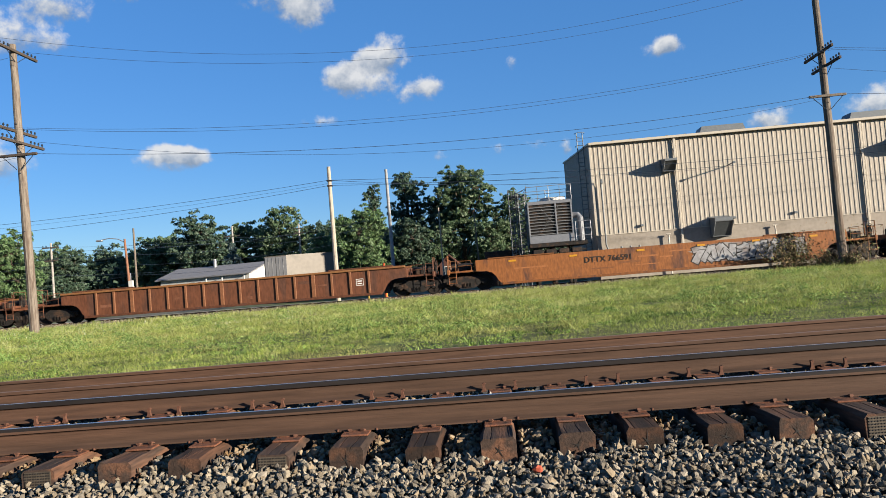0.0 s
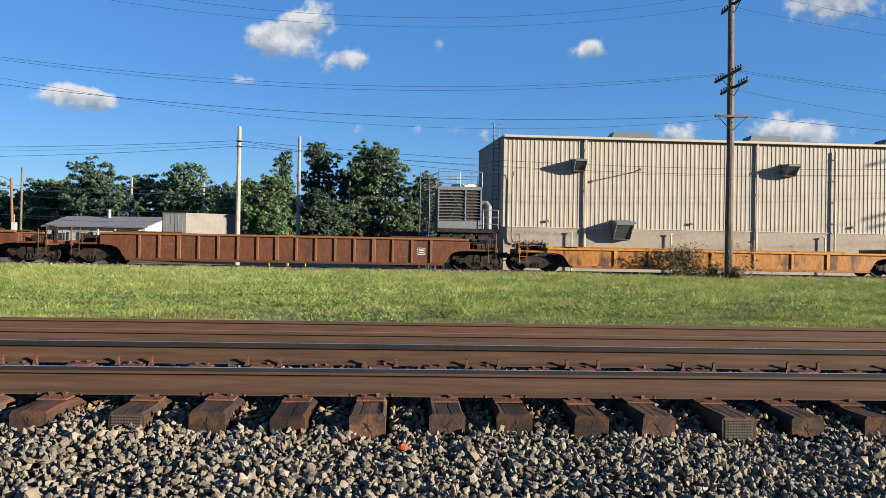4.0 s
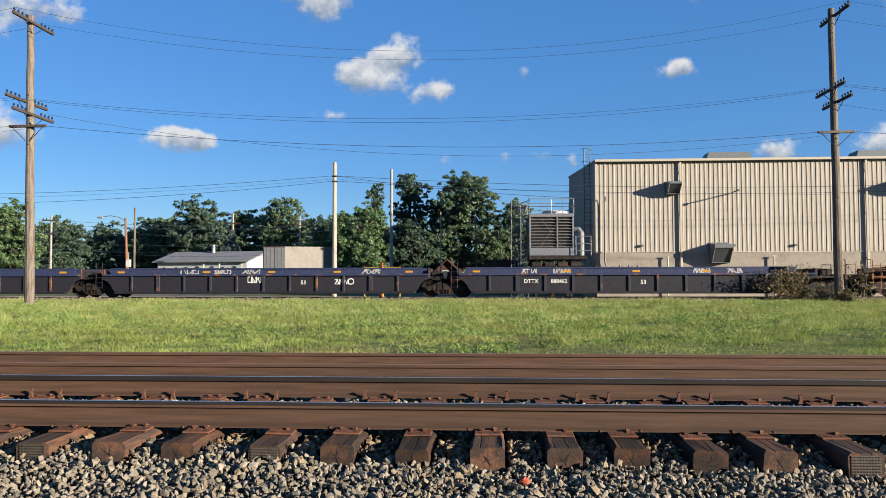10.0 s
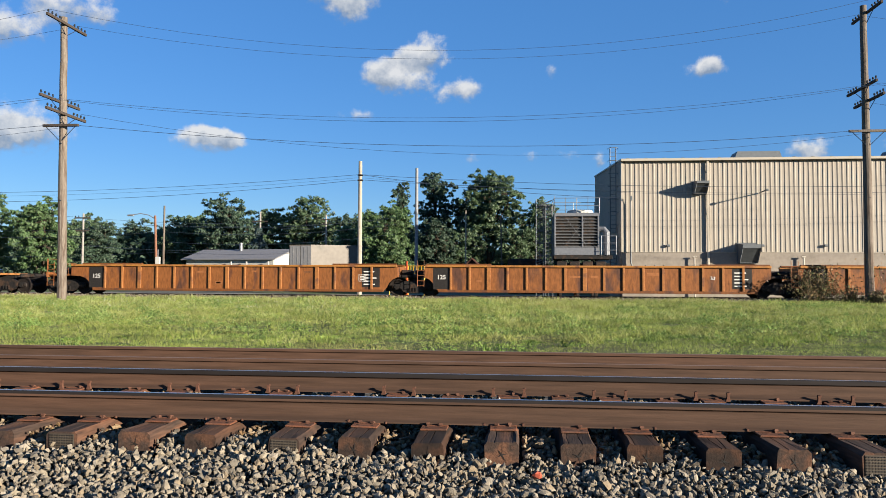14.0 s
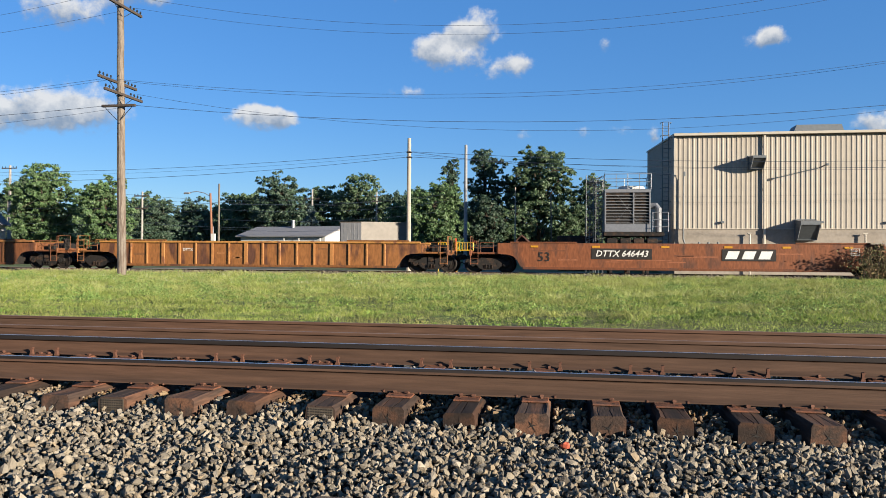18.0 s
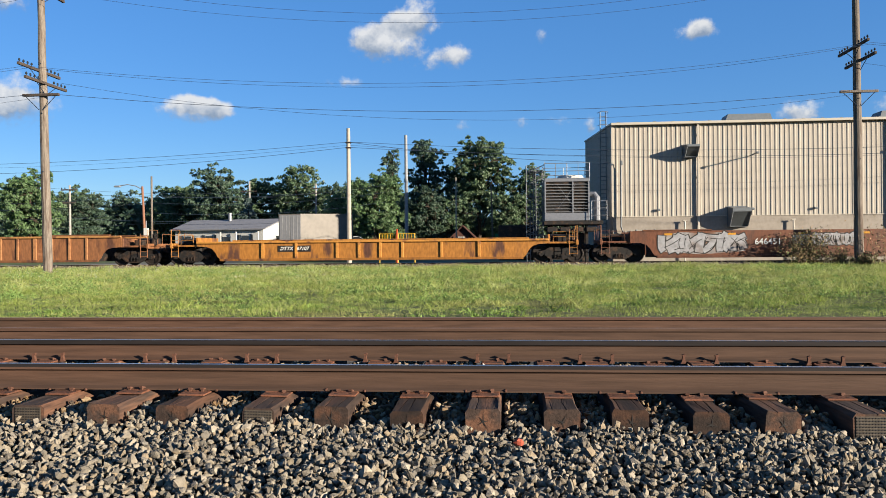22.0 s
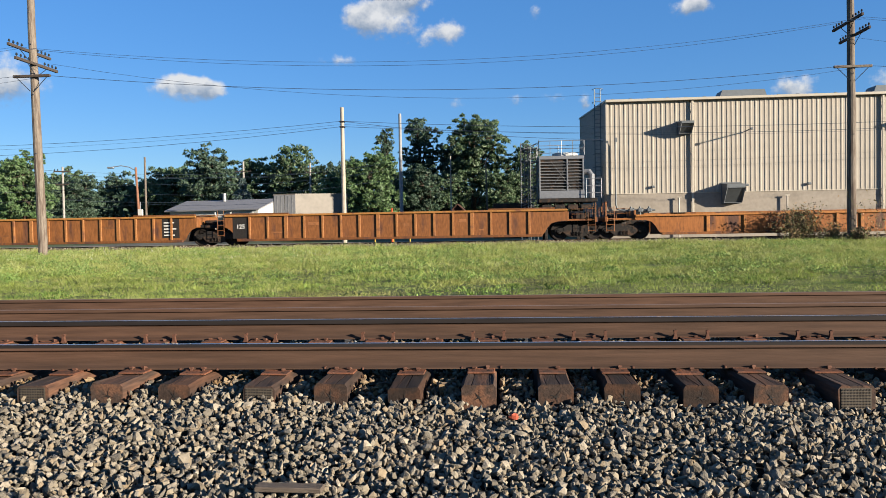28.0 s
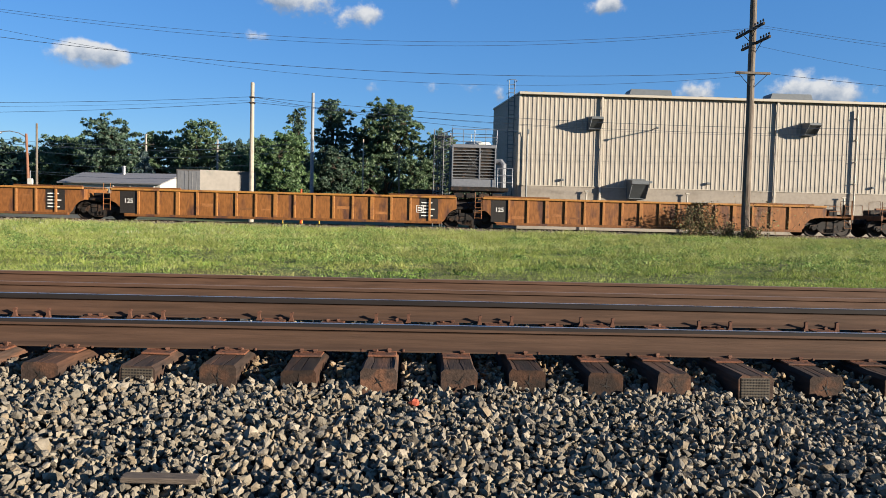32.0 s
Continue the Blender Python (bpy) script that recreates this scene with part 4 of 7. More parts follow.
def truck_parts(car, x, key=0):
    """A two-axle freight truck: bolster, side frames with springs, wheel sets."""
    def bolster():
        s = Shape()
        s.box(-0.22, 0.22, -1.0, 1.0, 0.38, 0.72, 0.05)
        s.tube([(0, 0, 0.7), (0, 0, 0.98)], 0.34, 14)
        s.box(-0.98, 0.98, -0.12, 0.12, 0.52, 0.60, 0.02)
        return s.mesh("truck", DARK_STEEL)

    def side():
        s = Shape()
        top = [(-1.12, 0.42), (-1.1, 0.60), (-0.72, 0.64), (-0.45, 0.80), (0.45, 0.80), (0.72, 0.64), (1.1, 0.60), (1.12, 0.42), (0.76, 0.42), (0.5, 0.22), (0.30, 0.14), (-0.30, 0.14), (-0.5, 0.22), (-0.76, 0.42)]
        s.prism(top, -0.06, 0.06)
        for px in (-0.56, 0.56):
            s.prism([(px - 0.15, 0.42), (px - 0.10, 0.62), (px + 0.10, 0.62), (px + 0.15, 0.42), (px, 0.30)], -0.075, -0.06)
        for px in (-0.16, 0.0, 0.16):
            pts = [(px + 0.055 * math.cos(a), -0.09 + 0.055 * math.sin(a), 0.20 + 0.22 * a / 31.4) for a in np.linspace(0, 31.4, 26)]
            s.tube(pts, 0.018, 4)
        for px in (-0.89, 0.89):
            s.tube([(px, -0.10, 0.46), (px, 0.06, 0.46)], 0.13, 12)
            for a in range(3):
                b = a * 2.094
                s.tube([(px + 0.07 * math.cos(b), -0.125, 0.46 + 0.07 * math.sin(b)), (px + 0.07 * math.cos(b), -0.1, 0.46 + 0.07 * math.sin(b))], 0.02, 6)
        return s.mesh("side_frame", DARK_STEEL)

    def wheels():
        s = Shape()
        for w in (-1, 1):
            prof = [(0.70, 0.05), (0.70, 0.16), (0.73, 0.19), (0.74, 0.36), (0.70, 0.40), (0.69, 0.485), (0.72, 0.49), (0.735, 0.46), (0.83, 0.455), (0.83, 0.40), (0.79, 0.37), (0.78, 0.19), (0.82, 0.16), (0.82, 0.05)]
            n, seg = len(prof), 26
            v = [(r * math.cos(2 * math.pi * k / seg), w * y, r * math.sin(2 * math.pi * k / seg)) for k in range(seg) for y, r in prof]
            f = [(k * n + i, k * n + (i + 1) % n, ((k + 1) % seg) * n + (i + 1) % n, ((k + 1) % seg) * n + i) for k in range(seg) for i in range(n)]
            s.add(v, f)
        s.tube([(0, -0.98, 0), (0, 0.98, 0)], 0.085, 10)
        return s.mesh("wheel_set", WHEEL_STEEL)

    tr = part("truck", kept("bolster", bolster), None, car, at=(x, 0, 0))
    for y, turn in ((-1.0, 0), (1.0, 180)):
        part("side_frame", kept("side", side), None, tr, at=pose(0, y, 0, 0, 0, turn))
    for dx in (-0.89, 0.89):
        part("wheel_set", kept("wheels", wheels), None, tr, at=(dx, 0, 0.455))


def side_outline(top, reach, low=0.27):
    """Outline of a well car's side, cut away in a curve over the trucks."""
    right = [(HALF, low), (HALF + 0.16, low + 0.16), (HALF + 0.30, low + 0.42), (HALF + 0.50, low + 0.62), (HALF + 0.78, 0.98), (reach, 1.02), (reach, top)]
    return right + [(-x, z) for x, z in reversed(right)]


def end_parts(car, sign, joint, colour, style):
    """Platform, sill, ladder and rails over one truck; sign tells which end."""
    def P(x):
        return sign * x

    if joint == "coupler":
        def deck():
            s = Shape()
            s.box(min(P(9.5), P(11.1)), max(P(9.5), P(11.1)), -1.42, 1.42, 1.00, 1.10, 0.015)
            s.box(min(P(10.96), P(11.1)), max(P(10.96), P(11.1)), -1.5, 1.5, 0.92, 1.2, 0.02)
            s.box(min(P(9.5), P(9.62)), max(P(9.5), P(9.62)), -1.46, 1.46, 1.0, 1.5, 0.015)
            return s.mesh("end_platform", CAR_PAINT)

        def sill():
            s = Shape()
            s.box(min(P(8.6), P(11.25)), max(P(8.6), P(11.25)), -0.22, 0.22, 0.72, 0.99, 0.02)
            s.box(min(P(11.25), P(11.5)), max(P(11.25), P(11.5)), -0.11, 0.11, 0.74, 0.92, 0.02)
            s.box(min(P(11.46), P(11.66)), max(P(11.46), P(11.66)), -0.17, 0.15, 0.68, 0.98, 0.04)
            s.tube([(P(11.2), -0.35, 0.85), (P(11.35), -0.38, 0.62), (P(11.5), -0.34, 0.45), (P(11.64), -0.30, 0.55)], 0.03, 6)
            return s.mesh("coupler", DARK_STEEL)

        def ladder():
            s = Shape()
            for px in (10.62, 11.02):
                s.tube([(P(px), -1.47, 0.42), (P(px), -1.47, 1.95 if px > 10.8 else 1.75)], 0.018, 6)
            for k in range(5):
                s.tube([(P(10.62), -1.47, 0.48 + k * 0.29), (P(11.02), -1.47, 0.48 + k * 0.29)], 0.014, 6)
            return s.mesh("ladder", CAR_POST)

        def handrail(n):
            s = Shape()
            if n < 2:
                y0, y1, h = ((-1.35, -0.3, 1.95), (0.3, 1.35, 1.75))[n]
                s.tube([(P(11.05), y0, 1.1), (P(11.05), y0, h), (P(11.05), y1, h), (P(11.05), y1, 1.1)], 0.018, 6)
            else:
                s.tube([(P(9.8), -1.38, 1.1), (P(9.8), -1.38, 1.62), (P(10.5), -1.38, 1.62), (P(10.5), -1.38, 1.1)], 0.018, 6)
                s.tube([(P(9.8), -1.38, 1.36), (P(10.5), -1.38, 1.36)], 0.014, 6)
            return s.mesh("handrail", CAR_POST)

        def brake():
            s = Shape()
            ring = [(P(11.16), -0.7 + 0.2 * math.cos(a), 1.62 + 0.2 * math.sin(a)) for a in np.linspace(0, 6.283, 17)]
            s.tube(ring, 0.018, 6)
            for k in range(3):
                a = k * 2.094
                s.tube([(P(11.16), -0.7, 1.62), (P(11.16), -0.7 + 0.2 * math.cos(a), 1.62 + 0.2 * math.sin(a))], 0.012, 5)
            s.box(min(P(11.0), P(11.15)), max(P(11.0), P(11.15)), -0.85, -0.55, 1.1, 1.75, 0.02)
            return s.mesh("brake_wheel", DARK_STEEL)

        def equipment(n):
            s = Shape()
            if n == 0:
                s.tube([(P(9.75), 0.2, 1.32), (P(10.55), 0.2, 1.32)], 0.2, 12)
            elif n == 1:
                s.box(min(P(10.0), P(10.5)), max(P(10.0), P(10.5)), -0.95, -0.45, 1.1, 1.42, 0.03)
            elif n == 2:
                s.box(min(P(10.62), P(10.9)), max(P(10.62), P(10.9)), -0.2, 0.5, 1.1, 1.5, 0.03)
            else:
                s.tube([(P(9.7), -0.3, 1.16), (P(10.6), -0.35, 1.2), (P(11.0), -0.5, 1.16)], 0.03, 6)
            return s.mesh("brake_equipment", DARK_STEEL)

        part("end_platform", kept(("deck", sign), deck), None, car, colour=colour)
        part("coupler", kept(("sill", sign), sill), None, car)
        part("ladder", kept(("ladder", sign), ladder), None, car, colour=colour)
        for n in range(3):
            part("handrail", kept(("handrail", sign, n), lambda n=n: handrail(n)), None, car, colour=colour)
        for n, what in enumerate(("air_reservoir", "control_valve", "brake_cylinder", "air_pipe")):
            part(what, kept(("equip", sign, n), lambda n=n: equipment(n)), None, car)
        if sign > 0:
            part("brake_wheel", kept(("brake", sign), brake), None, car)
        truck_parts(car, P(10.06))
    else:
        def neck():
            s = Shape()
            s.box(min(P(8.6), P(9.62)), max(P(8.6), P(9.62)), -1.0, 1.0, 0.98, 1.14, 0.02)
            s.box(min(P(9.0), P(9.62)), max(P(9.0), P(9.62)), -0.4, 0.4, 1.14, 1.4, 0.05)
            return s.mesh("articulation", DARK_STEEL)

        def plate():
            s = Shape()
            s.box(min(P(8.9), P(8.98)), max(P(8.9), P(8.98)), -1.45, 1.45, 1.0, 1.56, 0.015)
            return s.mesh("bulkhead", CAR_PAINT)

        part("articulation", kept(("neck", sign), neck), None, car)
        part("bulkhead", kept(("plate", sign), plate), None, car, colour=colour)
        if sign < 0:
            def steps():
                s = Shape()
                for px in (9.0, 9.35):
                    s.tube([(P(px), -1.5, 0.5), (P(px), -1.5, 1.9)], 0.018, 6)
                for k in range(5):
                    s.tube([(P(9.0), -1.5, 0.55 + 0.27 * k), (P(9.35), -1.5, 0.55 + 0.27 * k)], 0.014, 6)
                return s.mesh("ladder", CAR_POST)

            truck_parts(car, P(HALF + 1.44))
            part("ladder", kept(("steps", sign), steps), None, car, colour=colour)


def post_places(style):
    if style == "ribbed":
        return [(-7.55 + k * 1.007, 0.06 if k % 5 != 2 else 0.10) for k in range(16)]
    if style == "sparse":
        return [(-5.85, 0.09), (-4.0, 0.07), (-1.75, 0.07), (-0.55, 0.07), (0.6, 0.07), (1.8, 0.07), (3.9, 0.07), (5.9, 0.09)]
    return [(-7.3 + k * 1.46, 0.06 if k not in (1, 9) else 0.10) for k in range(11)]


def stroke(shape, pts, w, y):
    """A flat painted stroke of one width through the points, with blunt ends."""
    p = [np.array(q) for q in pts]
    left, right = [], []
    for k in range(len(p)):
        d = p[min(k + 1, len(p) - 1)] - p[max(k - 1, 0)]
        d = d / (np.linalg.norm(d) + 1e-9)
        nrm = np.array([-d[1], d[0]]) * w / 2
        end = d * (w * 0.35) * (1 if k == len(p) - 1 else -1 if k == 0 else 0)
        left.append(p[k] + nrm + end)
        right.append(p[k] - nrm + end)
    n = len(p)
    shape.add([(a[0], y, a[1]) for a in left] + [(a[0], y, a[1]) for a in right], [(k, k + 1, n + k + 1, n + k) for k in range(n - 1)])


def graffiti_letter(step, height, r):
    """One sprayed letter nobody can read: thick bent strokes that cross, their outline and a thin line over them."""
    out, fill, line = Shape(), Shape(), Shape()
    thick = min(step * 0.42, height * 0.40) if height > 0.5 else 0.05
    side = 0.5 * step - thick * 0.45
    tall = 0.5 * height - thick * 0.45
    corners = [np.array([a * side, b * tall]) for a in (-1, 0, 1) for b in (-1, 1)]
    order = [corners[k] for k in r.permutation(6)]
    paths = [(corners[0], corners[1]), (corners[4], corners[5])] if r.random() < 0.5 else [(corners[0], corners[3]), (corners[3], corners[4])]
    paths += [(order[0], order[1]), (order[2], order[3])]
    for level, (a, b) in enumerate(paths):
        a, b = a + r.normal(0, 0.05, 2) * step, b + r.normal(0, 0.05, 2) * step
        mid = (a + b) / 2 + r.normal(0, 0.12, 2) * np.array([step, height])
        pts = [a * (1 - t) ** 2 + 2 * mid * t * (1 - t) + b * t * t for t in np.linspace(0, 1, 7)]
        off = 0.00003 * level
        w = thick * r.uniform(0.8, 1.1)
        stroke(out, pts, w + 0.11, -off)
        stroke(fill, pts, w, -0.003 - off)
        stroke(line, [q + np.array([w * 0.5, -w * 0.1]) for q in pts[1:]], 0.035, -0.006 - off)
    return out, fill, line


def haze(width, height, r):
    """A ragged field of old spray paint."""
    s = Shape()
    n = 40
    v = []
    for k in range(n):
        a = 2 * math.pi * k / n
        c, d = math.cos(a), math.sin(a)
        q = 1 / max(abs(c) ** 4 + abs(d) ** 4, 1e-6) ** 0.25
        w = r.uniform(0.86, 1.06)
        v.append((c * q * w * width / 2, 0, d * q * (0.94 + 0.06 * math.sin(7 * a)) * height / 2))
    s.add(v + [(0, 0, 0)], [(k, (k + 1) % n, n) for k in range(n)])
    return s


def add_graffiti(car, x, z, width, height, seed, fill, edge, letters, y):
    r = np.random.default_rng(seed)
    if width > 2.5 and height > 0.5:
        part("sprayed_ground", haze(width * 1.06, min(height * 1.1, 1.2), r), FADED_PAINT, car, at=(x, y, z))
    step = width / letters
    for n in range(letters):
        a, b, c = graffiti_letter(step * 1.12, height * r.uniform(0.85, 1.05), r)
        px = x - width / 2 + (n + 0.5) * step
        off = 0.00015 * (n % 2)
        if edge is not fill:
            part("graffiti_outline", a, edge, car, at=(px, y - 0.002 - off, z))
        letter = part("graffiti_letter", b, fill, car, at=(px, y - 0.002 - off, z))
        if height > 0.5:
            part("graffiti_stroke", c, edge if edge is not fill else FADED_PAINT, letter)


def well_car(middle, style, colour, left, right, label, post_colour=None, marks=(), sprays=(), group="cars of the train", top_colour=None):
    """A container well car. style: ribbed, sparse, banded or smooth; left and right: coupler or joint."""
    car = thing("well_car", label, "freight car", group=group)
    post_colour = post_colour or colour
    low_top = style in ("sparse", "banded")
    top = 1.18 if low_top else 1.56
    rl, rr = (9.55 if left == "coupler" else 8.95), (9.55 if right == "coupler" else 8.95)

    def sheet(y):
        def build():
            s = Shape()
            t = 1.60 if style == "smooth" else top
            o = side_outline(t, 9.55)
            o = [((min(x, rr) if x > 0 else max(x, -rl)), z) for x, z in o]
            s.prism(o, y - 0.012, y + 0.012)
            return s.mesh("side_sheet", CAR_PAINT)
        return kept(("sheet", style, y, rl, rr), build)

    def chord(y):
        def build():
            s = Shape()
            s.box(-rl, rr, y - 0.07 * (y < 0) - 0.05, y + 0.07 * (y > 0) + 0.05, top - 0.02, top + 0.09, 0.02)
            return s.mesh("top_chord", CAR_POST)
        return kept(("chord", y, top, rl, rr), build)

    def sill(y):
        def build():
            s = Shape()
            s.box(-HALF, HALF, y - 0.13 * (y < 0) - 0.04, y + 0.13 * (y > 0) + 0.04, 0.20, 0.33, 0.015)
            return s.mesh("bottom_sill", CAR_PAINT)
        return kept(("sill", y), build)

    for y in (-1.5, 1.5):
        part("side_sheet", sheet(y), None, car, colour=colour)
        part("bottom_sill", sill(y), None, car, colour=tuple(0.75 * c for c in colour))
        if style != "smooth":
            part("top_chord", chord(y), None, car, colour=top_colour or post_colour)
            for px, w in post_places(style):
                out = -0.045 if y < 0 else 0.045

                def post(w=w):
                    s = Shape()
                    s.box(-w, w, -0.04, 0.04, 0.33, top - 0.02, 0.012)
                    return s.mesh("side_post", CAR_POST)
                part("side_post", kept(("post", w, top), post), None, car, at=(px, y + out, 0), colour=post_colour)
        if low_top:
            def inner():
                s = Shape()
                h = 1.56 if style == "banded" else 1.34
                s.box(-8.6, 8.6, -0.02, 0.02, top + 0.05, h, 0.005)
                s.box(-8.6, 8.6, -0.05, 0.05, h - 0.04, h + 0.04, 0.01)
                return s.mesh("inner_sheet", CAR_PAINT)
            if y > 0 or style == "banded":
                part("inner_sheet", kept(("inner", style), inner), None, car, at=(0, y * 0.90, 0), colour=top_colour or colour)
        for x0 in (-8.9, 5.4):
            def guide():
                s = Shape()
                s.box(0, 3.5, -0.10, 0.06, 0.0, 0.07, 0.012)
                return s.mesh("guide_plate", CAR_POST)
            if style in ("ribbed", "smooth"):
                part("guide_plate", kept("guide", guide), None, car, at=(x0, y * 0.97, 1.655 if style == "ribbed" else 1.60), colour=tuple(0.7 * c for c in colour))

    def floor_pan():
        s = Shape()
        s.box(-HALF, HALF, -1.4, 1.4, 0.24, 0.30, 0.01)
        for k in range(5):
            s.box(-7.6 + k * 3.7, -7.3 + k * 3.7, -1.44, 1.44, 0.22, 0.40, 0.02)
        s.box(-HALF, -HALF + 0.08, -1.44, 1.44, 0.26, 1.06, 0.01).box(HALF - 0.08, HALF, -1.44, 1.44, 0.26, 1.06, 0.01)
        return s.mesh("well_floor", DARK_STEEL)

    part("well_floor", kept("floor", floor_pan), None, car)
    end_parts(car, -1, left, colour, style)
    end_parts(car, 1, right, colour, style)
    face = -1.5 - 0.012 - 0.006
    placed = []
    for text, x, z, size, mats, back in marks:
        if style in ("ribbed", "banded") and text != "=":
            pitch, first = (1.007, -7.0465) if style == "ribbed" else (1.46, -6.57)
            for n, word in enumerate(text.split()):
                placed.append((word, first + pitch * (round((x - first) / pitch) + n), z, size, mats, back))
        else:
            placed.append((text, x, z, size, mats, back))
    for text, x, z, size, mats, back in placed:
        size = size * (1.25 if style == "smooth" else 0.95)
        if back:
            def bar(w=len(text) * size * 0.62, h=size * 1.25):
                s = Shape()
                s.box(-w / 2, w / 2, -0.002, 0.002, -h / 2, h / 2)
                return s.mesh("marking_panel", BLACK_PAINT)
            part("marking_panel", kept(("bar", len(text), size), bar), None, car, at=(x, face - 0.013, z))
        if text == "=":
            def bars():
                s = Shape()
                s.box(-0.55, -0.05, -0.002, 0.002, -0.13, 0.13).box(0.05, 0.55, -0.002, 0.002, -0.13, 0.13)
                return s.mesh("faded_bars", mats)
            part("faded_bars", kept(("bars", mats.name), bars), None, car, at=(x, face - 0.013, z))
        elif text == "~":
            pane = part("faded_panel", kept("faded_panel", lambda: Shape().box(-1.5, 1.5, -0.002, 0.002, -0.5, 0.5).mesh("faded_panel", AMBER_PATCH)), None, car, at=(x, face - 0.001, z))
            for n in range(3):
                part("logo_bar", kept("red_bar", lambda: Shape().prism([(-0.28, -0.24), (0.14, -0.24), (0.28, 0.24), (-0.14, 0.24)], -0.002, 0.002).mesh("logo_bar", RED_PATCH)), None, pane, at=(-0.75 + 0.75 * n, -0.005, 0))
        elif text == "#":
            def bar():
                return Shape().prism([(-0.36, -0.2), (0.2, -0.2), (0.36, 0.2), (-0.2, 0.2)], -0.002, 0.002).mesh("logo_bar", WHITE_PAINT)
            panel = part("logo_panel", kept("logo", lambda: Shape().box(-1.3, 1.3, -0.002, 0.002, -0.3, 0.3).mesh("logo_panel", BLACK_PAINT)), None, car, at=(x, face - 0.013, z))
            for n in range(3):
                part("logo_bar", kept("logo_bar", bar), None, panel, at=(-0.8 + 0.8 * n, -0.006, 0))
        elif text:
            part("lettering", lettering(text, size, mats, 0.25 if back else 0.0, 0.004), None, car, at=on_side(x, face - 0.017, z))
    for x, z, w, h, seed, fill, edge, letters in sprays:
        add_graffiti(car, x, z, w, h, seed, fill, edge, letters, face - 0.001 if style != "banded" or z < 1.2 else -1.35 - 0.022)
    wear = np.random.default_rng(int(-middle) % 997)
    if style in ("smooth", "ribbed"):
        for n in range(12 if style == "smooth" else 5):
            w, h = (wear.uniform(0.3, 1.1), wear.uniform(0.02, 0.05)) if style == "smooth" else (wear.uniform(0.12, 0.35), wear.uniform(0.03, 0.08))
            x = wear.uniform(-7, 7.6) if style == "smooth" else -7.55 + 1.007 * (wear.integers(0, 14) + 0.5)
            k = wear.choice([0.7, 1.2, 1.3])
            s = Shape().box(-w, w, -0.0015, 0.0015, -h, h)
            part("repainted_patch", s, CAR_PATCH, car, at=(x, face + 0.0035, wear.uniform(0.6, 1.3)), colour=tuple(min(1.0, c * k + 0.01) for c in colour))

        def stencil():
            o, q = [(-0.2, -0.18), (0.2, -0.18), (0.2, 0.18), (-0.2, 0.18)], [(-0.175, -0.155), (0.175, -0.155), (0.175, 0.155), (-0.175, 0.155)]
            return Shape().add([(a, 0, b) for a, b in o + q], [(k, (k + 1) % 4, 4 + (k + 1) % 4, 4 + k) for k in range(4)]).mesh("stencil_frame", WHITE_PAINT, fix=False)
        if wear.random() < 0.6:
            frame_x, frame_z = (8.2, 1.2) if style == "smooth" else (7.05, 0.95)
            box = part("stencil_frame", kept("stencil", stencil), None, car, at=(frame_x, face - 0.004, frame_z))
            for dz in (-0.07, 0.06):
                part("stencil_bar", kept("stencil_bar", lambda: Shape().box(-0.12, 0.12, -0.001, 0.001, -0.03, 0.03).mesh("stencil_bar", WHITE_PAINT)), None, box, at=(0, 0, dz))
    if style in ("smooth", "banded"):
        def mark():
            s = Shape()
            s.box(-0.2, 0.2, -0.002, 0.002, -0.05, 0.05)
            return s.mesh("reflector", YELLOW_MARK)
        zz = 1.42 if style == "smooth" else 1.38
        yy = face - 0.016 if style == "smooth" else -1.5 * 0.90 - 0.026
        for x in (-7.6, -4.4, -0.9, 2.2, 5.0, 7.9) if style == "smooth" else (-8.0, -3.2, 0.4, 4.0, 7.9):
            part("reflector", kept("reflector", mark), None, car, at=(x, yy, zz))
    return car


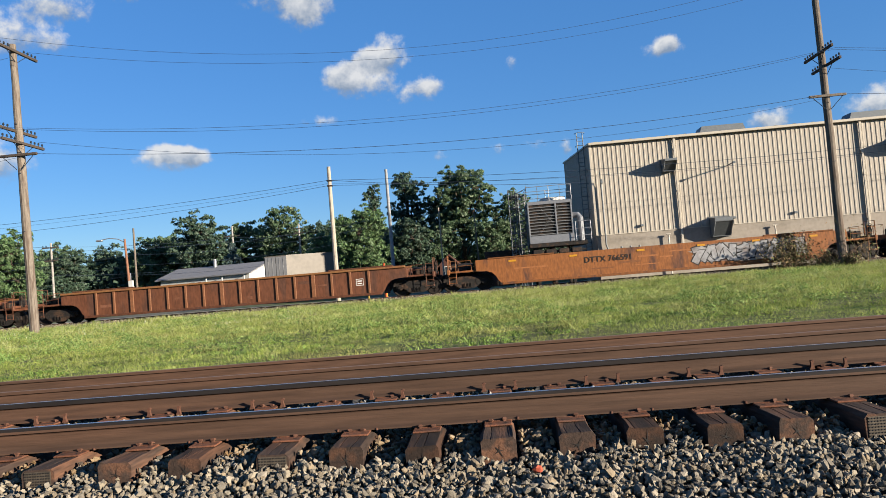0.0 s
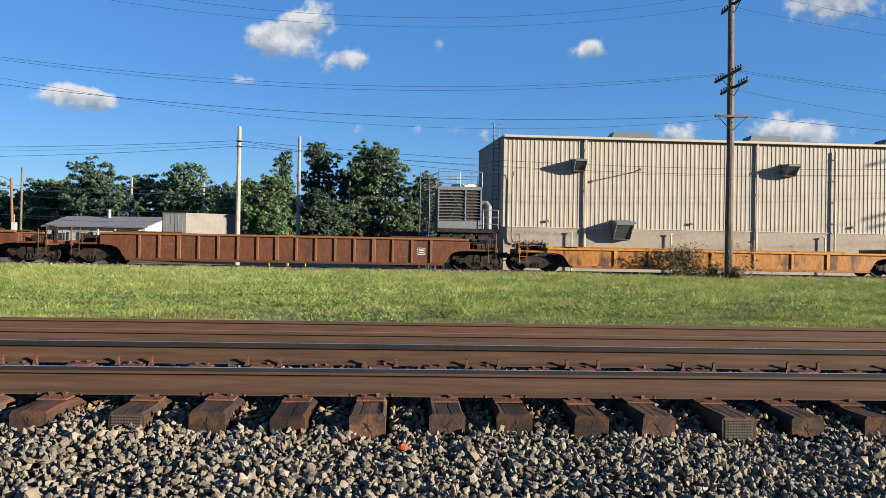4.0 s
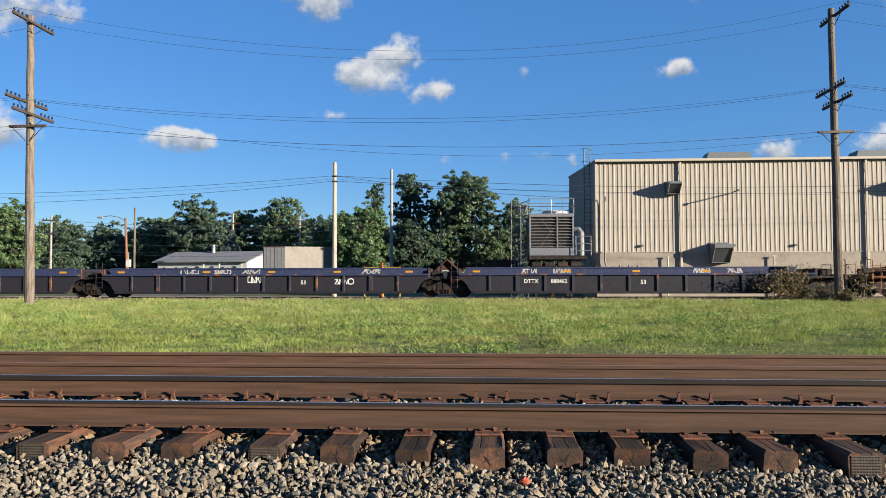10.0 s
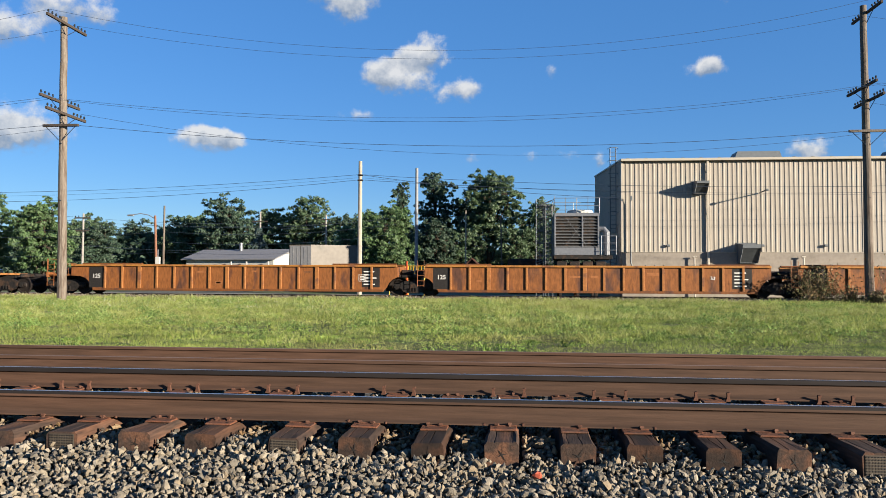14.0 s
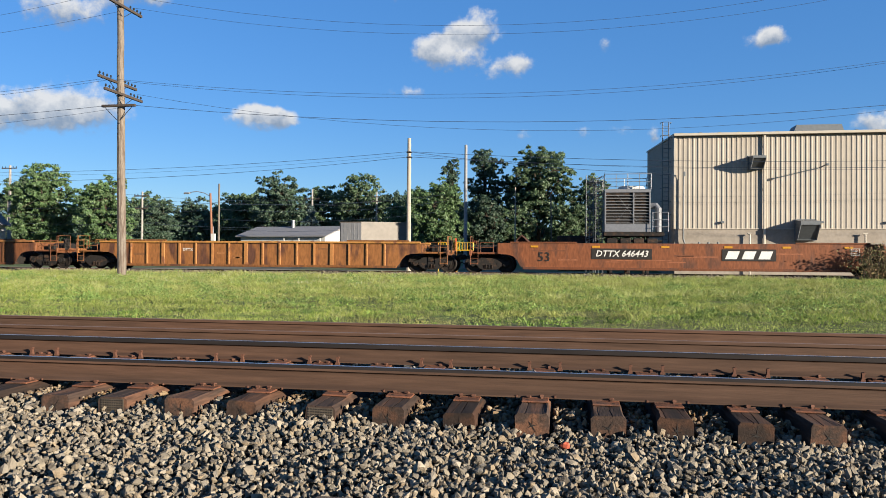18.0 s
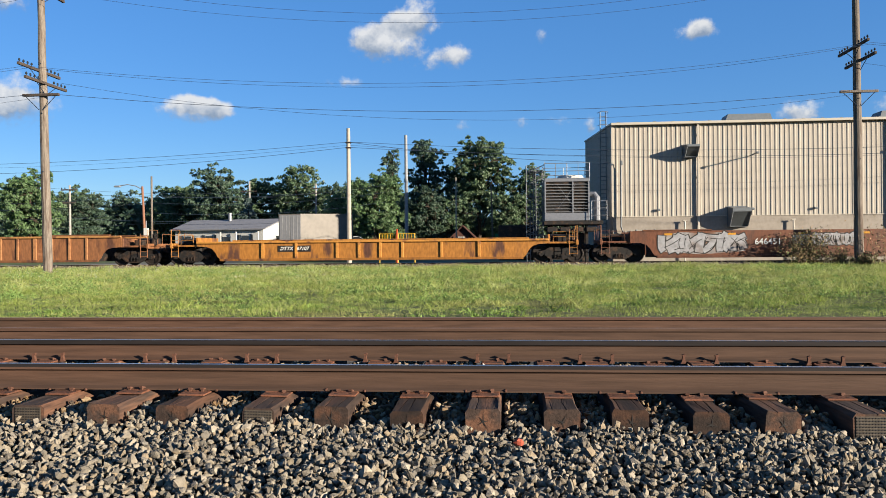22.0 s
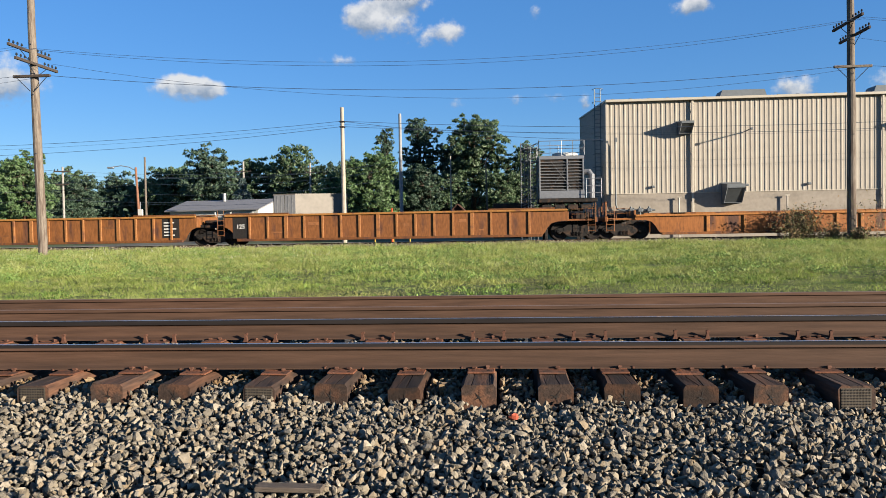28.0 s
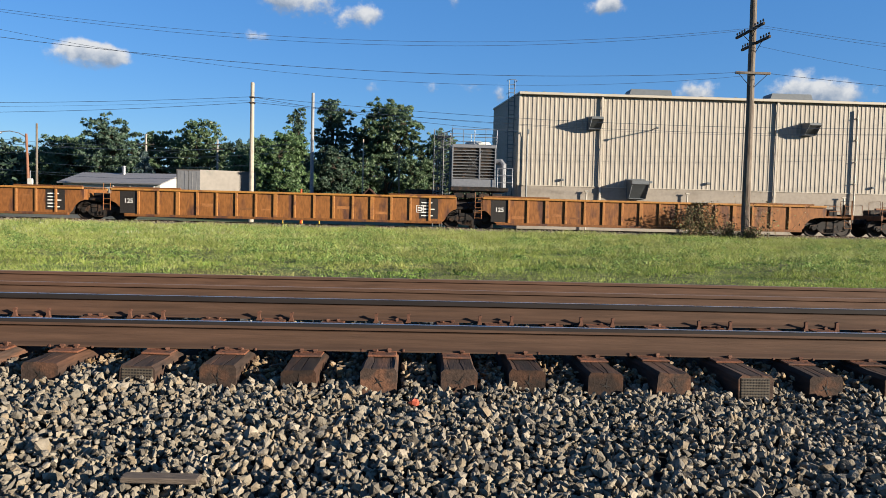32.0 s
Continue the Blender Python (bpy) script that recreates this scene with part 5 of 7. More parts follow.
def spine_unit(colour, left, right):
    car = thing("spine_car", "low dark spine car unit with an empty trailer deck", "freight car", group="cars of the train")
    half = 8.85

    def beam():
        s = Shape()
        s.prism([(-half + 1.3, 0.35), (half - 1.3, 0.35), (half - 0.5, 0.78), (half + 0.2, 0.85), (half + 0.2, 1.0), (-half - 0.2, 1.0), (-half - 0.2, 0.85), (-half + 0.5, 0.78)], -0.32, 0.32)
        return s.mesh("spine_beam", DARK_STEEL)

    def deck():
        s = Shape()
        s.box(-8.3, 8.5, -1.38, 1.38, 1.03, 1.15, 0.02)
        return s.mesh("trailer_deck", CAR_POST)

    def ramp():
        s = Shape()
        for y in (-1.3, 1.24):
            s.prism([(-7.2, 0.62), (-6.0, 0.42), (5.6, 0.42), (7.0, 0.66), (8.2, 1.0), (8.2, 1.03), (-7.8, 1.03), (-7.8, 0.95)], y, y + 0.06)
        return s.mesh("side_apron", DARK_STEEL)

    def hitch():
        s = Shape()
        s.box(-0.25, 0.25, -0.5, 0.5, 1.15, 1.30, 0.03)
        return s.mesh("trailer_hitch", DARK_STEEL)

    def bracket():
        return Shape().box(-0.15, 0.15, -1.42, -1.2, 0.62, 1.18, 0.02).mesh("side_bracket", DARK_STEEL)

    def outrigger():
        s = Shape()
        s.prism([(-0.08, 0.5), (0.08, 0.5), (0.08, 1.02), (-0.08, 1.02)], -1.34, 1.34)
        return s.mesh("outrigger", DARK_STEEL)

    part("spine_beam", kept("beam", beam), None, car)
    part("trailer_deck", kept("spine_deck", deck), None, car, colour=colour)
    part("side_apron", kept("apron", ramp), None, car)
    for x in (-2.6, 6.9):
        part("trailer_hitch", kept("hitch", hitch), None, car, at=(x, 0, 0))
        part("side_bracket", kept("bracket", bracket), None, car, at=(x, 0, 0))
    for x in (-6.6, -4.2, -1.0, 1.6):
        part("outrigger", kept("outrigger", outrigger), None, car, at=(x, 0, 0))
    truck_parts(car, -half)
    if right == "coupler":
        truck_parts(car, half)
    for end, sg in ((left, -1), (right, 1)):
        if end == "coupler":
            def knuckle(sg=sg):
                s = Shape()
                a, b = sorted((sg * (half + 0.2), sg * (half + 1.7)))
                s.box(a, b, -0.14, 0.14, 0.74, 0.98, 0.03)
                a, b = sorted((sg * (half + 1.0), sg * (half + 1.12)))
                s.box(a, b, -1.35, 1.35, 0.9, 1.12, 0.02)
                return s.mesh("coupler", DARK_STEEL)
            part("coupler", kept(("knuckle", sg), knuckle), None, car)
    part("lettering", lettering("TTAX 370388", 0.17, WHITE_PAINT), None, car, at=on_side(1.1, -1.388, 1.09))
    return car


RUST = (0.135, 0.046, 0.026)
BROWN = (0.075, 0.031, 0.023)
ORANGE = (0.25, 0.082, 0.027)
AMBER = (0.36, 0.15, 0.03)
BLUE = (0.019, 0.019, 0.027)
W, B = WHITE_PAINT, BLACK_PAINT
RUSTY = "rusty brown well car with pale edged side posts, empty"
PLAIN = "smooth sided rust orange well car, empty"
CARS = []


def consist(*row):
    """One more car, from the train's front to its end: its middle, make, paint, ends, label, lettering and sprayed work."""
    CARS.append(row)


consist(32.6, "ribbed", RUST, "c", "c", RUSTY, (), ())
consist(9.25, "smooth", ORANGE, "c", "c", "smooth orange well car with grey sprayed lettering", (("DTTX 766591", -2.6, 1.12, 0.34, B, False),), ((4.6, 0.95, 5.6, 0.95, 21, SILVER_PAINT, B, 6),))
consist(-13.6, "ribbed", RUST, "c", "c", RUSTY, (), ())
consist(-37.0, "ribbed", RUST, "c", "c", RUSTY, (("DTTX", -3.6, 1.1, 0.26, W, False),), ())
consist(-60.3, "ribbed", RUST, "c", "c", RUSTY, (("11268", -4.0, 1.1, 0.26, W, False),), ())
consist(-83.3, "sparse", AMBER, "c", "c", "amber well car with few side posts, empty", (("DTTX 456278", -2.9, 0.85, 0.26, B, False),), ())
consist(-106.6, "ribbed", RUST, "c", "c", RUSTY, (), ())
consist(-129.9, "ribbed", RUST, "c", "c", RUSTY, (), ())
consist(-153.2, "banded", BROWN, "c", "c", "dark brown well car with an orange upper edge", (), ())
consist(-176.5, "banded", BROWN, "c", "c", "dark brown well car with a faded orange panel", (("=", 0.9, 0.78, 0.3, YELLOW_MARK, False),), ())
consist(-199.7, "banded", BROWN, "c", "c", "dark brown well car with white sprayed letters", (), ((0.9, 0.78, 1.9, 0.42, 31, PALE_SPRAY, PALE_SPRAY, 7),))
consist(-223.1, "smooth", ORANGE, "c", "c", "smooth orange well car with green and grey sprayed letters", (("DTTX 645539", -3.5, 1.12, 0.34, W, True), ("53", -7.0, 0.85, 0.42, B, False)), ((4.1, 0.95, 6.2, 1.05, 41, MINT_PAINT, B, 6),))
consist(-246.5, "banded", BLUE, "a", "c", "dark blue articulated well car with side posts", (("DTTX 888462", -5.0, 0.85, 0.3, W, False), ("53", 1.0, 0.8, 0.32, W, False)), ())
consist(-266.0, "banded", BLUE, "a", "a", "dark blue articulated well car with side posts", (("53", 2.9, 0.8, 0.32, W, False),), ((-0.4, 0.95, 0.9, 0.3, 51, W, W, 4), (4.4, 0.85, 1.0, 0.3, 52, W, W, 4)))
consist(-285.2, "banded", BLUE, "c", "a", "dark blue articulated well car with white scrawls", (("DTTX 888462", -4.0, 0.85, 0.3, W, False),), ((0.2, 0.8, 2.4, 0.4, 53, W, W, 7),))
consist(-309.3, "sparse", AMBER, "c", "c", "amber well car with few side posts, empty", (("DTTX 467351", -3.2, 0.85, 0.28, W, True),), ())
consist(-332.8, "ribbed", ORANGE, "a", "c", "orange articulated well car with side posts", (("53", 5.6, 1.0, 0.26, W, False),), ())
consist(-352.1, "ribbed", ORANGE, "a", "a", "orange articulated well car with side posts", (("53", 5.6, 1.0, 0.26, W, False),), ())
consist(-371.5, "ribbed", ORANGE, "c", "a", "orange articulated well car with side posts", (), ())
consist(-453.1, "smooth", (0.200, 0.061, 0.028), "c", "c", "smooth rust red well car with black and white markings", (("DTTX 646443", -3.1, 1.05, 0.36, W, True), ("53", -7.1, 0.85, 0.55, B, False), ("#", 3.2, 1.02, 0.3, W, False)), ())
consist(-476.4, "ribbed", (0.265, 0.098, 0.036), "c", "c", RUSTY, (("DTTX", -4.5, 1.15, 0.24, W, False),), ())
consist(-499.8, "ribbed", (0.175, 0.060, 0.028), "c", "c", RUSTY, (("DTTX 755389", -3.9, 1.0, 0.26, W, False),), ())
consist(-523.1, "smooth", (0.311, 0.104, 0.024), "c", "c", "smooth orange well car with bold sprayed letters", (("DTTX 654824", -5.6, 1.18, 0.22, W, False),), ((-6.0, 0.92, 3.4, 0.62, 73, RUST_SPRAY, BLACK_PAINT, 4), (-3.2, 1.05, 2.6, 0.8, 74, RUST_SPRAY, BLACK_PAINT, 4), (4.2, 1.02, 3.0, 0.62, 71, B, PALE_SPRAY, 5), (0.6, 1.05, 1.6, 0.32, 72, W, W, 3)))
consist(-546.5, "smooth", (0.148, 0.050, 0.028), "c", "c", "smooth rust brown well car covered in silver graffiti", (("646451", -2.6, 1.0, 0.36, W, False),), ((-5.9, 0.95, 4.2, 1.05, 81, SILVER_PAINT, B, 4), (0.3, 1.1, 3.2, 0.6, 82, SILVER_PAINT, B, 7), (6.0, 0.95, 4.6, 1.1, 83, SILVER_PAINT, B, 5)))
consist(-569.8, "sparse", AMBER, "c", "c", "amber well car with few side posts, empty", (("DTTX 467107", -4.1, 0.85, 0.28, W, True),), ())
consist(-593.2, "ribbed", (0.25, 0.095, 0.045), "c", "c", RUSTY, (), ())
consist(-616.4, "smooth", (0.178, 0.058, 0.028), "a", "c", "rust brown articulated well car covered in white graffiti", (("DTTX 723561", 2.5, 1.0, 0.36, W, True), ("53", -7.3, 0.85, 0.5, B, False), ("125 T", -8.3, 1.4, 0.2, W, False)), ((-3.6, 0.95, 4.4, 1.1, 91, PALE_SPRAY, B, 4), (2.9, 0.95, 7.4, 1.0, 92, SILVER_PAINT, SILVER_PAINT, 6)))
consist(-635.9, "smooth", (0.192, 0.061, 0.028), "a", "a", "rust brown articulated well car with faint graffiti", (("53", -7.3, 0.85, 0.5, B, False), ("125 T", -8.3, 1.4, 0.2, W, False), ("~", -0.9, 0.98, 0.3, W, False)), ((3.2, 0.95, 4.0, 0.9, 93, SILVER_PAINT, PALE_SPRAY, 4),))
consist(-655.1, "smooth", (0.207, 0.065, 0.028), "c", "a", "rust red articulated well car with a red sprayed tag", (("DTTX 723561", -3.2, 1.1, 0.38, W, True), ("53", -7.3, 0.85, 0.5, B, False)), ((1.0, 1.1, 0.8, 0.6, 94, PINK_PAINT, PINK_PAINT, 2), (2.7, 1.05, 1.2, 0.55, 95, YELLOW_MARK, PINK_PAINT, 3)))
consist(-678.3, "smooth", (0.326, 0.119, 0.024), "c", "c", PLAIN, (), ())
consist(-701.8, "sparse", (0.296, 0.108, 0.028), "c", "c", "orange well car with few side posts, empty", (("53", 4.2, 0.85, 0.28, B, False),), ())
consist(-724.4, "ribbed", (0.222, 0.076, 0.028), "a", "c", "orange articulated well car with side posts", (), ())
consist(-743.9, "ribbed", (0.229, 0.079, 0.028), "a", "a", "orange articulated well car with side posts", (), ())
consist(-763.2, "ribbed", (0.215, 0.072, 0.028), "c", "a", "orange articulated well car with side posts", (), ())
consist(-786.4, "ribbed", (0.178, 0.061, 0.028), "c", "c", RUSTY, (), ())
consist(-810.1, "ribbed", (0.244, 0.086, 0.028), "a", "c", "orange articulated well car with side posts", (), ())
consist(-829.4, "ribbed", (0.252, 0.090, 0.028), "a", "a", "orange articulated well car with side posts", (), ())
consist(-848.7, "ribbed", (0.237, 0.083, 0.028), "c", "a", "orange articulated well car with side posts", (), ())


def make_train():
    out = []
    for u, style, colour, left, right, label, marks, sprays in CARS:
        joint = {"c": "coupler", "a": "joint"}
        if style in ("smooth", "ribbed"):
            colour = (colour[0], colour[1] * 1.12, colour[2])
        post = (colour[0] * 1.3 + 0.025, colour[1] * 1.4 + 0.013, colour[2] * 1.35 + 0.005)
        if colour == BLUE:
            post = (0.032, 0.032, 0.045)
        topc = None
        if colour == BLUE:
            extra = np.random.default_rng(int(-u))
            sprays = tuple(sprays) + tuple((extra.uniform(-7, 7), 1.38, extra.uniform(0.7, 1.3), extra.uniform(0.18, 0.32), int(extra.integers(1000)), PALE_SPRAY, PALE_SPRAY, int(extra.integers(3, 6))) for _ in range(4))
        if style == "banded" and colour == BROWN:
            topc = (0.27, 0.095, 0.022)
        if style == "banded" and colour == BLUE:
            topc = (0.030, 0.040, 0.095)
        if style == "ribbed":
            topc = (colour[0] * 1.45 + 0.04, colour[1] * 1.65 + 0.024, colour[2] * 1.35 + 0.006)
            if right == "a" or left == "a":
                marks = tuple(marks) + (("125", -7.95, 1.0, 0.34, W, False),)
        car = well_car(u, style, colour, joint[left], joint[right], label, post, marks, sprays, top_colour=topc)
        if colour == BLUE:
            for ob in car.children:
                if ob.name.startswith(("side_sheet", "bottom_sill", "inner_sheet")):
                    ob.material_slots[0].link = "OBJECT"
                    ob.material_slots[0].material = CAR_PATCH
        if style == "ribbed" and (right == "a" or left == "a"):
            def panel():
                s = Shape()
                s.box(-8.5, -7.62, -1.517, -1.514, 0.36, 1.5)
                return s.mesh("dark_panel", BLACK_PAINT)
            part("dark_panel", kept("dark_panel", panel), None, car)
            if right == "a":
                def data_panel():
                    s = Shape().box(7.02, 8.0, -1.517, -1.514, 0.45, 1.5)
                    for k in range(5):
                        s.box(7.12, 7.12 + (0.62, 0.5, 0.7, 0.4, 0.58)[k], -1.5195, -1.5175, 0.58 + 0.17 * k, 0.64 + 0.17 * k, k=1)
                    return s.mesh("data_panel", [BLACK_PAINT, WHITE_PAINT])
                part("data_panel", kept("data_panel", data_panel), None, car)
        out.append((u, car))
    for u, l, r in ((-394.1, "joint", "coupler"), (-411.9, "joint", "joint"), (-429.9, "coupler", "joint")):
        out.append((u, spine_unit((0.34, 0.15, 0.045), l, r)))
    return out

# ---------------------------------------------------------------- utility poles and wires
def utility_pole(x, y, top, low_arm, lean, label, arms=(0.37, 4.16, 4.79), base_r=0.22, top_r=0.152):
    t = thing("utility_pole", label, "utility pole", (x, y, ground_z(y)), group="utility poles beside the track")
    h = top - ground_z(y)
    s = Shape()
    n = 14
    r = np.random.default_rng(int(abs(x) * 10))
    pts = [(lean * (k / n) + r.normal(0, 0.008), r.normal(0, 0.008), -0.3 + (h + 0.3) * k / n) for k in range(n + 1)]
    s.tube(pts, [base_r + (top_r - base_r) * k / n for k in range(n + 1)], 12)
    part("shaft", s, POLE_WOOD, t)
    off = lambda z: lean * z / h
    arm_mesh = Shape().box(-0.06, 0.06, -1.6, 1.6, -0.065, 0.065, 0.012).mesh("crossarm", ARM_WOOD)
    pin = Shape()
    pin.tube([(0, 0, 0), (0, 0, 0.10)], 0.016, 6)
    pin.tube([(0, 0, 0.07), (0, 0, 0.09), (0, 0, 0.12), (0, 0, 0.15), (0, 0, 0.18)], [0.045, 0.055, 0.04, 0.045, 0.02], 8)
    pin = pin.mesh("insulator", INSULATOR)
    for k, d in enumerate(arms):
        z = h - d
        side = 0.16 if k != 1 else -0.16
        arm = part("crossarm", arm_mesh, None, t, at=(off(z) + side, 0, z))
        for yy in (-1.5, -1.2, -0.9, -0.6, 0.6, 0.9, 1.2, 1.5):
            part("insulator", pin, None, arm, at=(0, yy, 0.06))
        s = Shape()
        for yy in (-0.75, 0.75):
            s.tube([(off(z) + side, yy, z - 0.05), (off(z) + side * 0.8, 0, z - 0.55)], 0.018, 5)
        part("arm_brace", s, WIRE_METAL, t)
    z = low_arm - ground_z(y)
    s = Shape().box(-0.9, 0.9, -0.07, 0.07, -0.06, 0.06, 0.012)
    part("guard_arm", s, ARM_WOOD if x < 0 else POLE_WOOD, t, at=(off(z), -0.2, z))
    s = Shape()
    s.tube([(off(z) - 0.8, -0.22, z), (off(z) - 0.1, -0.2, z - 0.7)], 0.018, 5)
    s.tube([(off(z) + 0.8, -0.22, z), (off(z) + 0.1, -0.2, z - 0.7)], 0.018, 5)
    part("arm_brace", s, WIRE_METAL, t)
    for zz in (0.35 * h, 0.55 * h, 0.72 * h):
        s = Shape().tube([(off(zz) + 0.02, -0.17, zz), (off(zz) + 0.02, -0.24, zz + 0.02)], 0.02, 5)
        part("step_bolt", s, WIRE_METAL, t)
    return t


def wire(a, b, sag, r=0.0075, name="overhead_wire", label="thin dark overhead wire sagging between poles", n=18):
    a, b = Vector(a), Vector(b)
    pts = [a.lerp(b, k / n) - Vector((0, 0, 4 * sag * (k / n) * (1 - k / n))) for k in range(n + 1)]
    s = Shape().tube(pts, r, 5)
    ob = part(name, s, WIRE_METAL)
    return tagged(ob, label, "wire", "overhead wires")


# the line of poles: place, height of the top and of the low arm
POLES = ((-61.0, 30.2, 13.3, 8.0), (-21.02, 34.5, 13.62, 8.27), (17.99, 39.2, 14.71, 8.37), (60.5, 39.4, 14.7, 8.46))


def make_poles():
    for (x, y, top, low), lean, label in zip(POLES[1:], (-0.24, -0.08, -0.63), ("tall weathered wooden utility pole with dark crossarms", "tall grey wooden utility pole above dry brush", "wooden utility pole further along the line")):
        utility_pole(x, y, top, low, lean, label)
    for p, q in zip(POLES, POLES[1:]):
        for yy, s in ((-1.5, 2.25), (0.9, 1.95)):
            wire((p[0], p[1] + yy, p[2] - 0.15), (q[0], q[1] + yy, q[2] - 0.15), s)
        for yy, s in ((-1.5, 1.3), (-1.2, 1.42)):
            wire((p[0], p[1] + yy, p[2] - 4.3), (q[0], q[1] + yy, q[2] - 4.3), s)
        wire((p[0], p[1] - 0.2, p[3] + 0.07), (q[0], q[1] - 0.2, q[3] + 0.07), 0.95, 0.011)
        wire((p[0], p[1] + 1.2, p[2] - 4.5), (q[0], q[1] - 0.2, q[3] - 0.1), 1.55)


def plain_pole(x, y, top, r0, r1, mats, label, arms=(), lean=0.0, name="utility_pole"):
    t = thing(name, label, "utility pole", (x, y, ground_z(y)))
    h = top - ground_z(y)
    part("shaft", Shape().tube([(lean * k / 6, 0, -0.3 + (h + 0.3) * k / 6) for k in range(7)], [r0 + (r1 - r0) * k / 6 for k in range(7)], 10), mats, t)
    for d, w in arms:
        a = part("crossarm", Shape().box(-w, w, -0.06, 0.06, -0.06, 0.06, 0.01), ARM_WOOD, t, at=(lean, -0.16, h - d))
        for k in (-0.9, -0.5, 0.5, 0.9):
            part("insulator", Shape().tube([(0, 0, 0), (0, 0, 0.12), (0, 0, 0.2)], [0.03, 0.06, 0.03], 6), INSULATOR, a, at=(w * k, 0, 0.06))
    return t


def make_back_poles():
    t = plain_pole(-9.37, 48, 8.58, 0.165, 0.115, PALE_POLE, "pale round pole holding several wires")
    for z in (7.87, 7.54):
        part("wire_clamp", Shape().box(-0.16, 0.16, -0.16, 0.16, -0.045, 0.045, 0.02), DARK_STEEL, t, at=(0, 0, z))
    plain_pole(-7.55, 62, 10.2, 0.17, 0.12, material("grey_steel_pole", (0.30, 0.31, 0.32), 0.6, 0.2, 0.15, 6, bump=0.1), "slim grey pole in front of dark trees")
    plain_pole(-4.0, 70, 7.4, 0.07, 0.05, PALE_POLE, "thin bare pole before the trees", name="thin_pole")
    plain_pole(-0.65, 72, 6.9, 0.08, 0.06, POLE_WOOD, "thin brown pole before the trees", lean=-0.15, name="thin_pole")
    plain_pole(-34.2, 72, 8.2, 0.12, 0.09, POLE_WOOD, "slim pale pole beside the street lamp")
    plain_pole(-46.3, 78, 8.0, 0.14, 0.10, FAR_POLE, "distant wooden utility pole with crossarms", ((0.5, 0.9), (1.9, 0.75)))
    plain_pole(-41.1, 120, 12.0, 0.2, 0.14, FAR_POLE, "distant wooden utility pole before trees", ((1.6, 1.3),))
    plain_pole(-31.4, 125, 11.9, 0.2, 0.14, FAR_POLE, "distant wooden utility pole before trees", ((0.8, 0.8), (1.6, 0.8)))
    plain_pole(-76.9, 95, 13.4, 0.24, 0.16, FAR_POLE, "wooden utility pole near the white house", ((0.4, 1.2),))
    plain_pole(-77.9, 96, 9.0, 0.22, 0.16, PALE_POLE, "short pale pole beside a taller one")
    # street lamp
    t = thing("street_lamp", "brown wooden pole with a curved street lamp arm", "street lamp", (-34.0, 70, ground_z(70)))
    part("pole", Shape().tube([(0.15, 0, -0.3), (0.0, 0, 3.4), (-0.15, 0, 6.9)], [0.14, 0.12, 0.10], 10), RED_WOOD, t)
    part("lamp_arm", Shape().tube([(-0.15, 0, 6.6), (-0.8, 0, 6.95), (-1.6, 0, 7.1), (-2.4, 0, 7.0)], 0.045, 6), GALVANIZED, t)
    part("lamp_head", Shape().box(-2.95, -2.3, -0.14, 0.14, 6.85, 7.02, 0.05), GALVANIZED, t)
    t = thing("meter_box_post", "short post with a white meter box", "utility box", (-33.3, 69, ground_z(69)))
    part("post", Shape().tube([(0, 0, -0.2), (0, 0, 3.6)], 0.05, 6), GALVANIZED, t)
    part("meter_box", Shape().box(-0.22, 0.22, -0.12, 0.12, 2.2, 2.9, 0.03), WHITE_WALL, t)
    # wires behind the train
    lbl = "dark wire strung behind the train"
    for z, left, right, r in ((7.70, 1.0, 0.95, 0.012), (7.50, 1.05, 1.25, 0.006), (7.36, 1.3, 1.0, 0.012)):
        wire((-64, 48, z), (-9.37, 47.9, z), left, r, label=lbl)
        wire((-9.37, 47.9, z), (46, 48.6, z), right, r, label=lbl)
    wire((-9.37, 47.9, 7.7), (7.6, 51.6, 6.5), 0.25, 0.013, label=lbl)
    for z0, z1 in ((9.6, 10.8), (8.9, 10.2), (7.2, 6.4)):
        wire((-76.9, 95, z0 + 2.6), (-46.3, 78, z1 * 0.7), 0.5, 0.012, label=lbl)
        wire((-46.3, 78, z1 * 0.7), (-41.1, 120, z1 - 0.5), 0.4, 0.014, label=lbl)
        wire((-41.1, 120, z1 - 0.6), (-31.4, 125, z1 - 0.4), 0.3, 0.016, label=lbl)
    for z in (3.6, 4.6, 5.6, 6.3):
        wire((-34.2, 72, z), (-11.5, 76, z + 1.0), 0.6, 0.014, label=lbl)
        wire((-80, 80, z + 1.2), (-34.2, 72, z), 0.9, 0.014, label=lbl)


# ---------------------------------------------------------------- warehouse
BX0, BX1, BY0, BY1 = 7.79, 62.0, 52.0, 69.3
EAVE, REAR, BAND = 9.05, 10.3, 2.86


